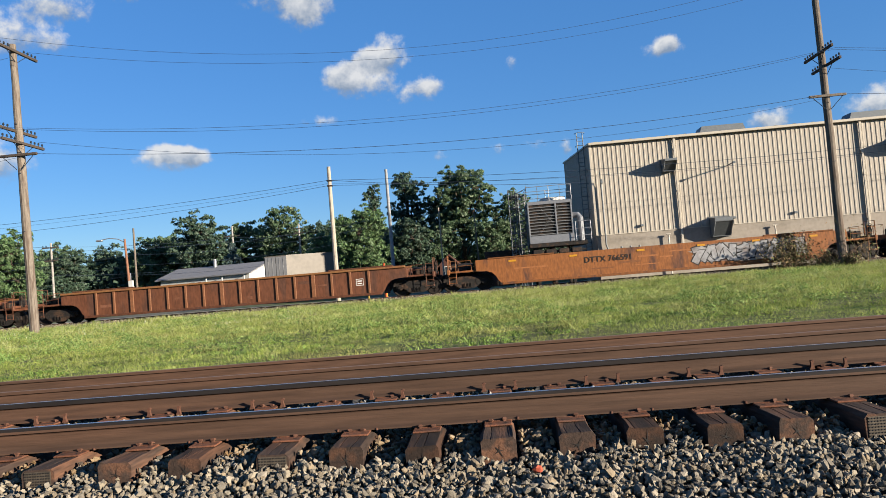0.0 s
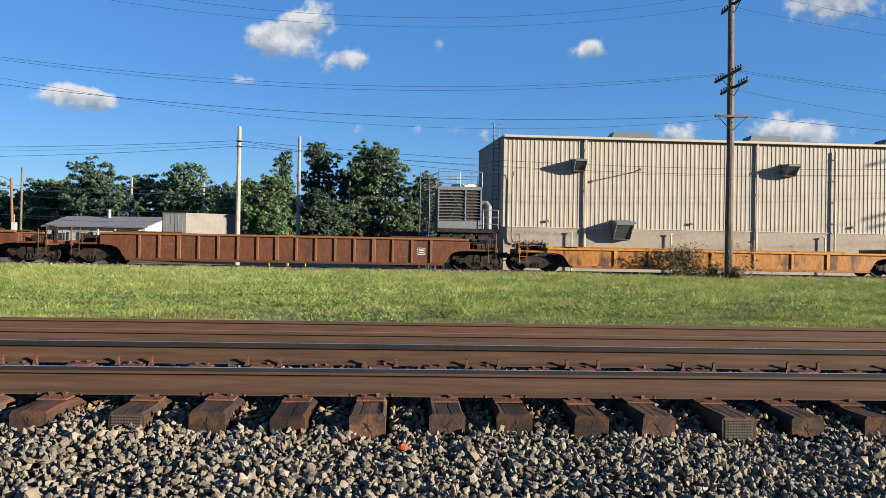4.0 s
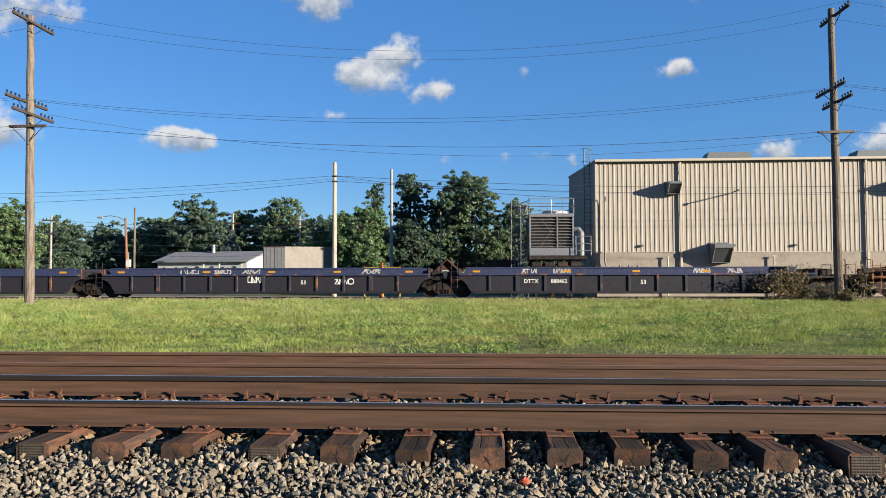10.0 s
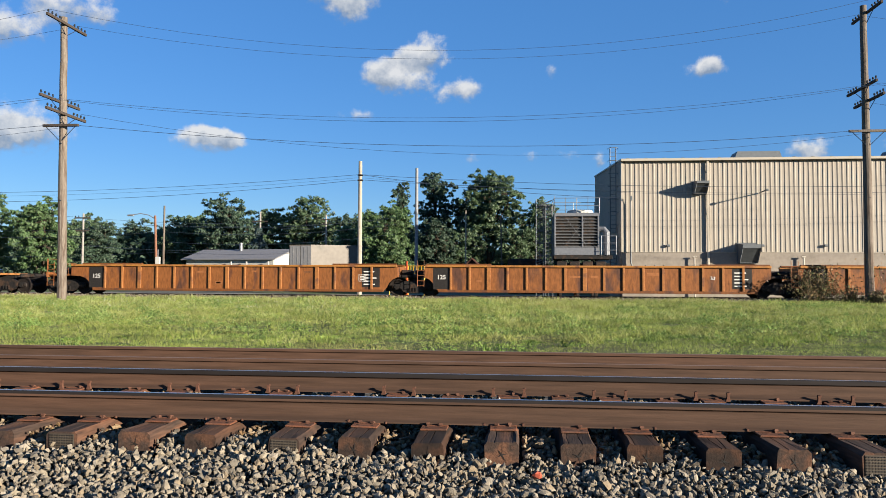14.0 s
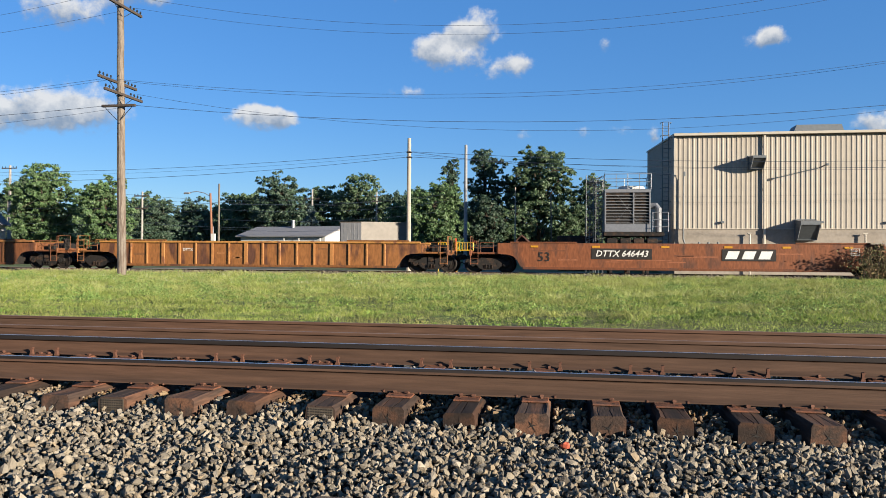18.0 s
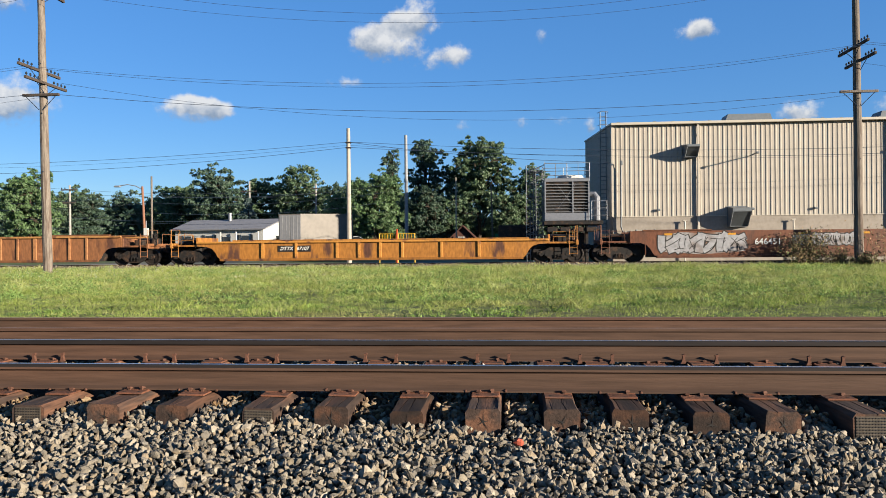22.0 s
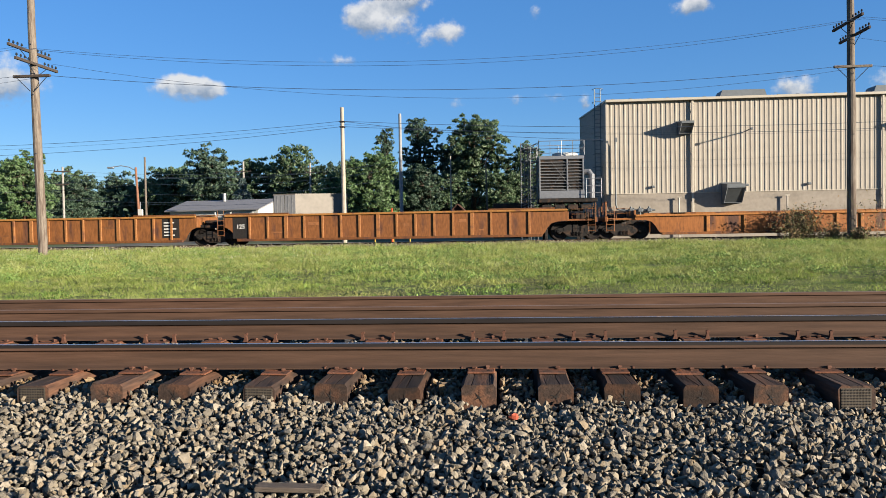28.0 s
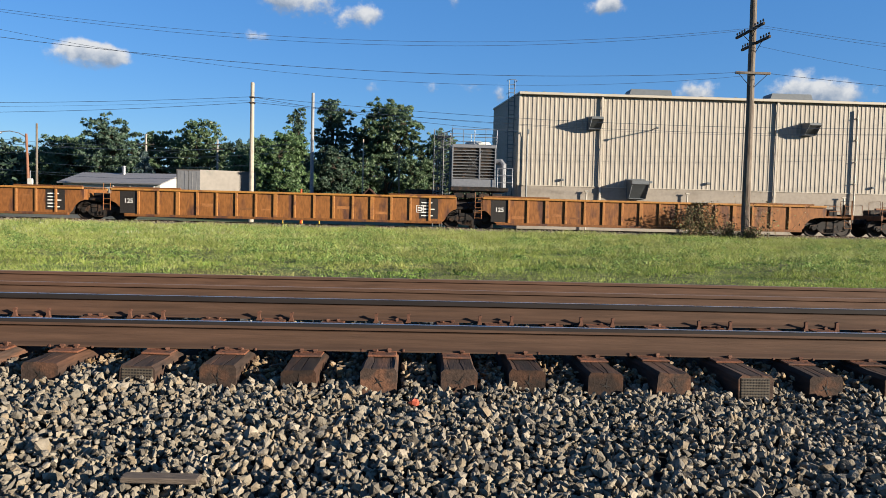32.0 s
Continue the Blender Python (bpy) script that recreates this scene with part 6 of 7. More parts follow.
def hood_outline(w, h, d):
    """A sheet metal hood whose dark opening slants down and outwards."""
    s = Shape()
    o = [(0.0, h), (-d, h * 0.82), (-d, h * 0.45), (-d * 0.42, -h), (0.0, -h)]
    s.add([(-w, y, z) for y, z in o] + [(w, y, z) for y, z in o], [(0, 1, 2, 3, 4), (9, 8, 7, 6, 5), (0, 5, 6, 1), (1, 6, 7, 2), (3, 8, 9, 4)])
    s.add([(-w, o[2][0], o[2][1]), (w, o[2][0], o[2][1]), (w, o[3][0], o[3][1]), (-w, o[3][0], o[3][1]), (-w + 0.05, o[2][0] + 0.09, o[2][1] - 0.03), (w - 0.05, o[2][0] + 0.09, o[2][1] - 0.03), (w - 0.05, o[3][0] + 0.09, o[3][1] + 0.05), (-w + 0.05, o[3][0] + 0.09, o[3][1] + 0.05)],
          [(0, 1, 5, 4), (1, 2, 6, 5), (2, 3, 7, 6), (3, 0, 4, 7)])
    s.add([(-w + 0.05, o[2][0] + 0.09, o[2][1] - 0.03), (w - 0.05, o[2][0] + 0.09, o[2][1] - 0.03), (w - 0.05, o[3][0] + 0.09, o[3][1] + 0.05), (-w + 0.05, o[3][0] + 0.09, o[3][1] + 0.05)], [(0, 1, 2, 3)], 1)
    s.box(-w - 0.04, w + 0.04, -0.03, 0.0, -h - 0.05, h + 0.05)
    return s


def make_warehouse():
    b = thing("warehouse", "large beige metal sided warehouse on a block base", "warehouse")
    pitch = 0.3048
    n = 3

    def panel(height):
        s = Shape()
        prof = []
        for k in range(n):
            x = k * pitch
            prof += [(x, 0), (x + 0.18, 0), (x + 0.205, -0.03), (x + 0.275, -0.03), (x + 0.3048, 0)]
        prof.append((n * pitch - 0.003, 0))
        m = len(prof)
        s.v = [(x, y, z) for z in (0, height) for x, y in prof]
        s.f = [(i, i + 1, m + i + 1, m + i) for i in range(m - 1)]
        s.k = [0] * (m - 1)
        return s.mesh("siding_panel", SIDING, fix=False)

    front = panel(EAVE - BAND - 0.12)
    count = int((BX1 - BX0) / (n * pitch))
    for k in range(count):
        part("siding_panel", front, None, b, at=(BX0 + 0.05 + k * n * pitch, BY0 - 0.01, BAND))
    depth = BY1 - BY0
    for k in range(int(depth / (n * pitch)) + 1):
        y = BY0 + k * n * pitch
        z = EAVE + (REAR - EAVE) * (y + 0.9 - BY0) / depth
        part("siding_panel", panel(min(z, REAR) - BAND), None, b, at=pose(BX0 - 0.01, min(y + n * pitch, BY1), BAND, 0, 0, -90))
    s = Shape()
    s.prism([(BX0, -0.2), (BX1, -0.2), (BX1, BAND), (BX0, BAND)], BY0 - 0.03, BY1)
    part("block_base", s, BLOCKS, b)
    s = Shape()
    s.add([(BX0 + 0.05, BY0 + 0.02, BAND), (BX1, BY0 + 0.02, BAND), (BX1, BY1, BAND), (BX0 + 0.05, BY1, BAND), (BX0 + 0.05, BY0 + 0.02, EAVE - 0.02), (BX1, BY0 + 0.02, EAVE - 0.02), (BX1, BY1, REAR - 0.02), (BX0 + 0.05, BY1, REAR - 0.02)],
          [(0, 1, 5, 4), (1, 2, 6, 5), (2, 3, 7, 6), (3, 0, 4, 7), (4, 5, 6, 7)])
    part("inner_wall", s, SIDING, b)
    s = Shape()
    s.add([(BX0 - 0.1, BY0 - 0.2, EAVE), (BX1, BY0 - 0.2, EAVE), (BX1, BY1 + 0.1, REAR + 0.02), (BX0 - 0.1, BY1 + 0.1, REAR + 0.02), (BX0 - 0.1, BY0 - 0.2, EAVE + 0.12), (BX1, BY0 - 0.2, EAVE + 0.12), (BX1, BY1 + 0.1, REAR + 0.14), (BX0 - 0.1, BY1 + 0.1, REAR + 0.14)],
          [(0, 1, 5, 4), (1, 2, 6, 5), (2, 3, 7, 6), (3, 0, 4, 7), (4, 5, 6, 7), (0, 3, 2, 1)])
    part("roof", s, TRIM, b)
    part("gutter", Shape().box(BX0 - 0.1, BX1, BY0 - 0.34, BY0 - 0.2, EAVE - 0.06, EAVE + 0.11, 0.02), TRIM, b)
    part("base_flashing", Shape().box(BX0, BX1, BY0 - 0.075, BY0 - 0.03, BAND - 0.02, BAND + 0.03, 0.008), TRIM, b)
    part("corner_trim", Shape().box(BX0 - 0.07, BX0 + 0.09, BY0 - 0.08, BY0 + 0.08, BAND, EAVE, 0.01), TRIM, b)
    spout = Shape().box(-0.075, 0.075, -0.19, -0.08, 0.3, EAVE - 0.05, 0.02)
    spout.box(-0.1, 0.1, -0.08, -0.02, 2.4, 2.5).box(-0.1, 0.1, -0.08, -0.02, 5.4, 5.5).box(-0.1, 0.1, -0.08, -0.02, 8.2, 8.3)
    spout = spout.mesh("downspout", TRIM)
    for x in (13.4, 25.55, 37.7, 49.8):
        part("downspout", spout, None, b, at=(x, BY0 - 0.02, 0))
    small = hood_outline(0.40, 0.42, 1.15).mesh("exhaust_hood", [HOOD_METAL, HOOD_FACE])
    for x in (12.86, 27.68, 42.5):
        part("exhaust_hood", small, None, b, at=(x, BY0 - 0.06, 7.17))
    part("intake_hood", hood_outline(0.58, 0.66, 1.25), [HOOD_METAL, HOOD_FACE], b, at=(15.88, BY0 - 0.06, 2.78))
    s = Shape()
    s.tube([(10.9, 51.72, 1.75), (8.75, 51.72, 1.75), (8.42, 51.74, 1.85), (8.32, 51.75, 2.2), (8.32, 51.75, 6.2), (8.32, 51.7, 6.5), (8.32, 51.45, 6.55)], 0.06, 8)
    for x in (9.3, 9.9, 10.5):
        s.tube([(x, 51.72, 1.45), (x, 51.72, 2.0)], 0.07, 8)
        s.box(x - 0.16, x + 0.16, 51.55, 51.8, 1.62, 1.88, 0.04)
    s.box(8.24, 8.40, 51.4, 51.5, 6.3, 6.6, 0.02)
    part("vent_pipe", s, HOOD_METAL, b)
    s = Shape().tube([(31.15, 51.8, 0.3), (31.15, 51.8, 8.6)], 0.06, 8)
    for z in (3.5, 5, 6.5, 8):
        s.box(31.05, 31.25, 51.72, 51.95, z, z + 0.06)
    part("conduit", s, TRIM, b)
    for x in (12.47, 19.44, 30.4):
        s = Shape().tube([(x, 51.72, -0.2), (x, 51.72, 2.55)], 0.055, 8)
        s.tube([(x - 0.14, 51.72, 2.55), (x + 0.14, 51.72, 2.55)], 0.06, 8)
        part("standpipe", s, TRIM, b)
    s = Shape().tube([(16.75, 51.95, 6.8), (16.75, 50.4, 6.84)], 0.04, 6)
    s.box(16.66, 16.84, 50.3, 50.45, 6.76, 6.9, 0.02)
    part("bracket_arm", s, HOOD_METAL, b)
    for x in (10.8, 16.9, 20.9, 32.5):
        part("wall_lamp", Shape().box(-0.12, 0.12, -0.16, 0.0, -0.08, 0.08, 0.03), HOOD_METAL, b, at=(x, BY0 - 0.07, 3.3))
    for x0, x1, y0 in ((16.4, 20.2, 57.0), (27.2, 31.0, 57.0), (38, 41.8, 57.0)):
        z = EAVE + (REAR - EAVE) * 5 / depth + 0.1
        s = Shape()
        s.add([(x0, y0, z - 0.2), (x1, y0, z - 0.2), (x1, y0 + 2, z), (x0, y0 + 2, z), (x0 + 0.5, y0 + 0.3, z + 1.0), (x1 - 0.3, y0 + 0.3, z + 1.0), (x1 - 0.3, y0 + 1.7, z + 1.0), (x0 + 0.5, y0 + 1.7, z + 1.0)],
              [(0, 1, 5, 4), (1, 2, 6, 5), (2, 3, 7, 6), (3, 0, 4, 7), (4, 5, 6, 7)])
        part("roof_ventilator", s, HOOD_METAL, b)
    s = Shape()
    for x in (7.25, 7.65):
        s.tube([(x, 54.0, 0.4), (x, 54.0, 10.3)], 0.035, 6)
    for k in range(32):
        s.tube([(7.25, 54.0, 0.7 + 0.3 * k), (7.65, 54.0, 0.7 + 0.3 * k)], 0.018, 5)
    for z in np.arange(3.0, 10.4, 0.9):
        s.tube([(7.1, 54.0, z), (7.05, 53.5, z), (7.25, 53.25, z), (7.6, 53.25, z), (7.75, 53.5, z), (7.75, 54.0, z)], 0.02, 5)
    part("caged_ladder", s, HOOD_METAL, b)
    # row of roof clips along the eave
    clip = Shape().box(-0.1, 0.1, -0.05, 0.05, 0, 0.05, 0.01).mesh("roof_seam", HOOD_METAL)
    for k in range(45):
        part("roof_seam", clip, None, b, at=(BX0 + 0.4 + 1.2 * k, BY0 - 0.12, EAVE + 0.12))


def make_cooling_tower():
    t = thing("cooling_tower", "grey louvred cooling tower on a dark steel stand", "cooling tower", (0.05, -3.7, 0.04))
    t.scale = (0.93, 1.0, 0.93)
    x0, x1, y0, y1, z0, z1 = 3.35, 6.5, 54.0, 57.0, 2.75, 5.75
    s = Shape().box(x0, x1, y0 + 0.12, y1, z0, z1, 0.03)
    part("casing", s, GALVANIZED, t)
    s = Shape()
    s.box(x0, x1, y0, y0 + 0.12, z0, z0 + 0.55, 0.02).box(x0, x1, y0, y0 + 0.12, z1 - 0.25, z1, 0.02)
    for x in (x0, (x0 + x1) / 2 + 0.35, x1 - 0.12):
        s.box(x, x + 0.10, y0 - 0.01, y0 + 0.11, z0 + 0.55, z1 - 0.25, 0.01)
    part("louvre_surround", s, GALVANIZED, t)
    part("louvre_back", Shape().box(x0 + 0.1, x1 - 0.1, y0 + 0.105, y0 + 0.118, z0 + 0.55, z1 - 0.25), DARK_STEEL, t)
    sl = Shape()
    sl.add([(x0 + 0.1, 0, 0), (x1 - 0.1, 0, 0), (x1 - 0.1, 0.10, 0.06), (x0 + 0.1, 0.10, 0.06), (x0 + 0.1, 0.008, -0.012), (x1 - 0.1, 0.008, -0.012), (x1 - 0.1, 0.108, 0.048), (x0 + 0.1, 0.108, 0.048)],
           [(0, 1, 2, 3), (7, 6, 5, 4), (0, 4, 5, 1), (1, 5, 6, 2), (2, 6, 7, 3), (3, 7, 4, 0)])
    sl = sl.mesh("louvre_slat", material("grey_louvre", (0.17, 0.175, 0.18), 0.6, 0, 0.15, 8, bump=0.05))
    for k in range(10):
        part("louvre_slat", sl, None, t, at=(0, y0 - 0.01, z0 + 0.6 + 0.215 * k))
    s = Shape()
    for x in (x0, (x0 + x1) / 2, x1):
        for y in (y0, y1):
            s.tube([(x, y, z1), (x, y, z1 + 1.05)], 0.025, 6)
    for z in (z1 + 0.5, z1 + 1.05):
        s.tube([(x0, y0, z), (x1, y0, z), (x1, y1, z), (x0, y1, z), (x0, y0, z)], 0.025, 6)
    for x in np.linspace(x0, x1, 5):
        s.tube([(x, y0, z1), (x, y0, z1 + 1.05)], 0.02, 5)
    s.tube([(x0, y0, z1), (x0 - 0.02, y0 - 0.6, z1 + 0.1), (x0 - 0.02, y0 - 0.6, z1 + 1.1), (x0, y0, z1 + 1.05)], 0.02, 5)
    part("guard_rail", s, GALVANIZED, t)
    s = Shape()
    a, c = (x0 + 0.85, z0 + 0.75), (x1 - 0.95, z1 - 0.4)
    s.tube([(a[0], y0 - 0.05, a[1]), (c[0], y0 - 0.05, c[1])], 0.009, 5).tube([(a[0], y0 - 0.06, c[1]), (c[0], y0 - 0.06, a[1])], 0.009, 5)
    part("cross_brace", s, GALVANIZED, t)
    part("fan_cowl", Shape().tube([(5.3, 55.6, z1), (5.3, 55.6, z1 + 0.28)], [1.0, 0.9], 20), WHITE_WALL, t)
    for x in (3.8, 5.0, 6.3):
        for y in (54.3, 56.7):
            part("leg", Shape().box(x - 0.1, x + 0.1, y - 0.1, y + 0.1, -0.2, z0, 0.02), DARK_STEEL, t)
    part("stand", Shape().box(3.3, 7.4, 53.9, 57.1, z0 - 0.28, z0, 0.02), DARK_STEEL, t)
    part("tank", Shape().box(3.9, 6.4, 54.5, 56.8, 0.2, 1.9, 0.1), DARK_STEEL, t)
    s = Shape()
    for x, y in ((2.75, 54.2), (3.25, 54.2), (2.75, 55.6), (3.25, 55.6)):
        s.tube([(x, y, -0.2), (x, y, 6.4)], 0.03, 6)
    for k in range(22):
        z = 0.3 + k * 0.28
        s.tube([(2.75, 54.2, z), (3.25, 54.2, z)], 0.018, 5)
        s.tube([(2.75, 55.6, z + 0.1), (2.75, 54.2, z + 0.1)], 0.015, 5)
    for k in range(7):
        z = 0.5 + k * 0.9
        s.tube([(2.2, 54.9, z), (3.25, 54.2, z + 0.45)], 0.035, 5)
        s.tube([(2.2, 55.4, z + 0.45), (3.25, 55.6, z + 0.9)], 0.035, 5)
        s.box(2.1, 3.2, 54.6, 55.6, z + 0.42, z + 0.47)
    for k in range(15):
        z = 0.4 + k * 0.42
        s.tube([(2.1, 54.6, z), (3.25, 54.2, z + 0.42)], 0.02, 5)
        s.tube([(3.25, 54.25, z), (2.1, 54.65, z + 0.42)], 0.02, 5)
    for x in (2.35, 2.6, 2.95):
        s.tube([(x, 54.4, -0.2), (x, 54.4, 6.6)], 0.022, 5)
    for x, y in ((2.1, 54.6), (2.1, 55.6), (2.6, 55.1)):
        s.tube([(x, y, -0.2), (x, y, 6.8)], 0.03, 6)
    part("ladder_tower", s, HOOD_METAL, t)
    s = Shape()
    s.tube([(6.55, 54.6, 4.6), (6.9, 54.5, 4.6), (7.05, 54.4, 4.4), (7.05, 54.4, 2.6)], 0.22, 12)
    part("duct", s, GALVANIZED, t)
    for z in (3.1, 3.6, 4.1):
        part("side_rail", Shape().tube([(6.55, 53.8, z), (7.7, 53.8, z)], 0.025, 6), GALVANIZED, t)
    for x in (6.6, 7.1, 7.65):
        part("rail_post", Shape().tube([(x, 53.8, 2.75), (x, 53.8, 4.1)], 0.025, 6), GALVANIZED, t)
    s = Shape()
    for k in range(4):
        s.box(3.5 + k * 0.9, 4.2 + k * 0.9, 53.6, 54.2, 1.95, 2.3, 0.03)
    s.tube([(3.4, 53.8, 2.1), (7.2, 53.8, 2.1)], 0.09, 8)
    part("pipe_rack", s, DARK_STEEL, t)


# ---------------------------------------------------------------- yard behind the train
def gable_house(name, label, x0, x1, y0, y1, eave, ridge, wall, roof, windows, axis="x", over=0.4):
    t = thing(name, label, "house")
    z0 = -0.25
    s = Shape()
    if axis == "x":
        ym = (y0 + y1) / 2
        s.add([(x0, y0, z0), (x1, y0, z0), (x1, y1, z0), (x0, y1, z0), (x0, y0, eave), (x1, y0, eave), (x1, y1, eave), (x0, y1, eave), (x0, ym, ridge), (x1, ym, ridge)],
              [(0, 1, 5, 4), (2, 3, 7, 6), (1, 2, 6, 9, 5), (3, 0, 4, 8, 7)])
        part("wall", s, wall, t)
        s = Shape()
        d = 0.12
        for ya, za, sg in ((y0 - over, eave - over * (ridge - eave) / (ym - y0), 1), (y1 + over, eave - over * (ridge - eave) / (ym - y0), -1)):
            s.add([(x0 - over, ya, za), (x1 + over, ya, za), (x1 + over, ym, ridge), (x0 - over, ym, ridge), (x0 - over, ya, za + d), (x1 + over, ya, za + d), (x1 + over, ym, ridge + d), (x0 - over, ym, ridge + d)],
                  [(0, 1, 2, 3), (4, 7, 6, 5), (0, 4, 5, 1), (1, 5, 6, 2), (3, 7, 4, 0), (2, 6, 7, 3)])
        part("roof", s, roof, t)
    else:
        xm = (x0 + x1) / 2
        s.add([(x0, y0, z0), (x1, y0, z0), (x1, y1, z0), (x0, y1, z0), (x0, y0, eave), (x1, y0, eave), (x1, y1, eave), (x0, y1, eave), (xm, y0, ridge), (xm, y1, ridge)],
              [(0, 1, 5, 8, 4), (2, 3, 7, 9, 6), (1, 2, 6, 5), (3, 0, 4, 7)])
        part("wall", s, wall, t)
        s = Shape()
        d = 0.12
        for xa in (x0 - over, x1 + over):
            za = eave - over * (ridge - eave) / (xm - x0)
            s.add([(xa, y0 - over, za), (xa, y1 + over, za), (xm, y1 + over, ridge), (xm, y0 - over, ridge), (xa, y0 - over, za + d), (xa, y1 + over, za + d), (xm, y1 + over, ridge + d), (xm, y0 - over, ridge + d)],
                  [(0, 1, 2, 3), (4, 7, 6, 5), (0, 4, 5, 1), (1, 5, 6, 2), (3, 7, 4, 0), (2, 6, 7, 3)])
        part("roof", s, roof, t)
    for side, a, b, z_lo, z_hi in windows:
        win = part("window", Shape().box(a, b, y0 - 0.05, y0 + 0.02, z_lo, z_hi, 0.01) if side == "front" else Shape().box(x1 - 0.02, x1 + 0.05, a, b, z_lo, z_hi, 0.01), WHITE_WALL, t)
        if side == "front":
            part("pane", Shape().box(a + 0.08, b - 0.08, y0 - 0.07, y0 - 0.052, z_lo + 0.08, z_hi - 0.08), GLASS_DARK, win)
        else:
            part("pane", Shape().box(x1 + 0.052, x1 + 0.07, a + 0.08, b - 0.08, z_lo + 0.08, z_hi - 0.08), GLASS_DARK, win)
    return t


def make_yard():
    t = gable_house("bungalow", "low white bungalow with a grey roof", -33.2, -22.9, 75, 82.0, 3.0, 4.0, WHITE_WALL, ROOFING,
                    [("front", -32.2, -31.2, 1.2, 2.4), ("front", -29.6, -28.6, 1.2, 2.4), ("front", -27.6, -26.6, 0.1, 2.3), ("front", -25.4, -24.4, 1.2, 2.4), ("side", 77.4, 78.6, 1.3, 2.4)])
    pivot = Vector((-28.0, 78.0, 0))
    t.matrix_world = Matrix.Translation(pivot) @ Matrix.Rotation(radians(-12), 4, "Z") @ Matrix.Translation(-pivot)
    for x in (-27.6, -25.8, -23.3):
        part("porch_post", Shape().box(x - 0.06, x + 0.06, 74.62, 74.74, -0.2, 2.72, 0.01), WHITE_WALL, t)
    part("chimney", Shape().tube([(-28.6, 78.0, 3.9), (-28.6, 78.0, 4.8)], 0.2, 10), GALVANIZED, t)
    for x in (-32.4, -31.0, -29.8, -28.4, -25.6, -24.2):
        part("shutter", Shape().box(x - 0.13, x + 0.13, 74.93, 74.99, 1.2, 2.4, 0.01), GLASS_DARK, t)
    gable_house("wooden_house", "white wooden house with a steep gable", -77.0, -71.7, 85, 88, 5.0, 7.6, WHITE_WALL, ROOFING, [("front", -75.2, -74.0, 3.2, 4.6), ("front", -76.2, -75.2, 0.8, 2.2), ("front", -73.6, -72.6, 0.8, 2.2)], "y")
    t = gable_house("brown_house", "low brown roofed house under trees", -5.1, -3.0, 81, 85, 2.2, 3.2, BROWN_ROOF, BROWN_ROOF, [("front", -4.6, -3.9, 1.0, 2.1)], "y")
    t.location, t.scale = (-0.07, -0.035, -0.1), (1.1, 1.1, 1.1)
    # big shed at the clip's left edge
    t = thing("metal_shed", "pale metal shed with a weathered red roof edge", "shed")
    s = Shape().add([(-64, 60, -0.2), (-54, 60, -0.2), (-62, 68.7, -0.2), (-72, 68.7, -0.2), (-64, 60, 12.2), (-54, 60, 6.7), (-62, 68.7, 6.7), (-72, 68.7, 12.2)],
                    [(0, 1, 5, 4), (1, 2, 6, 5), (2, 3, 7, 6), (3, 0, 4, 7), (4, 5, 6, 7)])
    part("wall", s, WHITE_WALL, t)
    s = Shape().add([(-64.2, 59.7, 10.6), (-53.8, 59.7, 5.2), (-53.8, 59.9, 5.2), (-64.2, 59.9, 10.6), (-64.2, 59.7, 12.5), (-53.8, 59.7, 6.8), (-53.8, 59.9, 6.8), (-64.2, 59.9, 12.5)],
                    [(0, 1, 5, 4), (1, 2, 6, 5), (2, 3, 7, 6), (3, 0, 4, 7), (4, 5, 6, 7), (0, 3, 2, 1)])
    part("fascia", s, RED_ROOF, t)
    # box trailer
    t = thing("box_trailer", "white box trailer with grey rear doors", "trailer")
    t.location, t.scale = (0.035, 0.018, 0.03), (0.95, 0.95, 0.95)
    part("box", Shape().add([(-19.05, 64.35, 1.2), (-17.0, 64.0, 1.2), (-13.2, 67.6, 1.2), (-15.3, 68.0, 1.2), (-19.05, 64.35, 3.95), (-17.0, 64.0, 3.95), (-13.2, 67.6, 4.05), (-15.3, 68.0, 4.05)],
                            [(0, 1, 5, 4), (1, 2, 6, 5), (2, 3, 7, 6), (3, 0, 4, 7), (4, 5, 6, 7), (0, 3, 2, 1)]), TRAILER_SKIN, t)
    along = Vector((2.05, -0.35, 0)).normalized()
    away = Vector((-along.y, along.x, 0)) * -1
    if away.y > 0:
        away = -away
    base = Vector((-19.05, 64.35, 0))
    for k in range(2):
        p, q = base + along * (0.1 + 1.02 * k), base + along * (1.05 + 1.02 * k)
        pts = [p + away * 0.03, q + away * 0.03, q + away * 0.004, p + away * 0.004]
        part("rear_door", Shape().add([(v.x, v.y, 1.3) for v in pts] + [(v.x, v.y, 3.85) for v in pts], [(0, 1, 5, 4), (1, 2, 6, 5), (2, 3, 7, 6), (3, 0, 4, 7), (4, 5, 6, 7)]), TRAILER_DOOR, t)
        for d in (0.3, 0.7):
            m = p + (q - p) * d + away * 0.034
            part("lock_rod", Shape().tube([(m.x, m.y, 1.3), (m.x, m.y, 3.8)], 0.014, 6), TRAILER_DOOR, t)
    for p in ((-18.3, 65.2), (-17.2, 64.7), (-17.6, 66.0), (-16.5, 65.3)):
        part("wheel", Shape().tube([(p[0] - 0.12, p[1] + 0.06, 0.3), (p[0] + 0.12, p[1] - 0.06, 0.3)], 0.5, 16), DARK_STEEL, t)
    for p in ((-14.6, 67.4), (-14.0, 67.0)):
        part("landing_leg", Shape().box(p[0] - 0.06, p[0] + 0.06, p[1] - 0.06, p[1] + 0.06, -0.2, 1.2), DARK_STEEL, t)
    # yellow barrier with a red post
    t = thing("yellow_barrier", "yellow pipe barrier panels with a red post", "barrier")
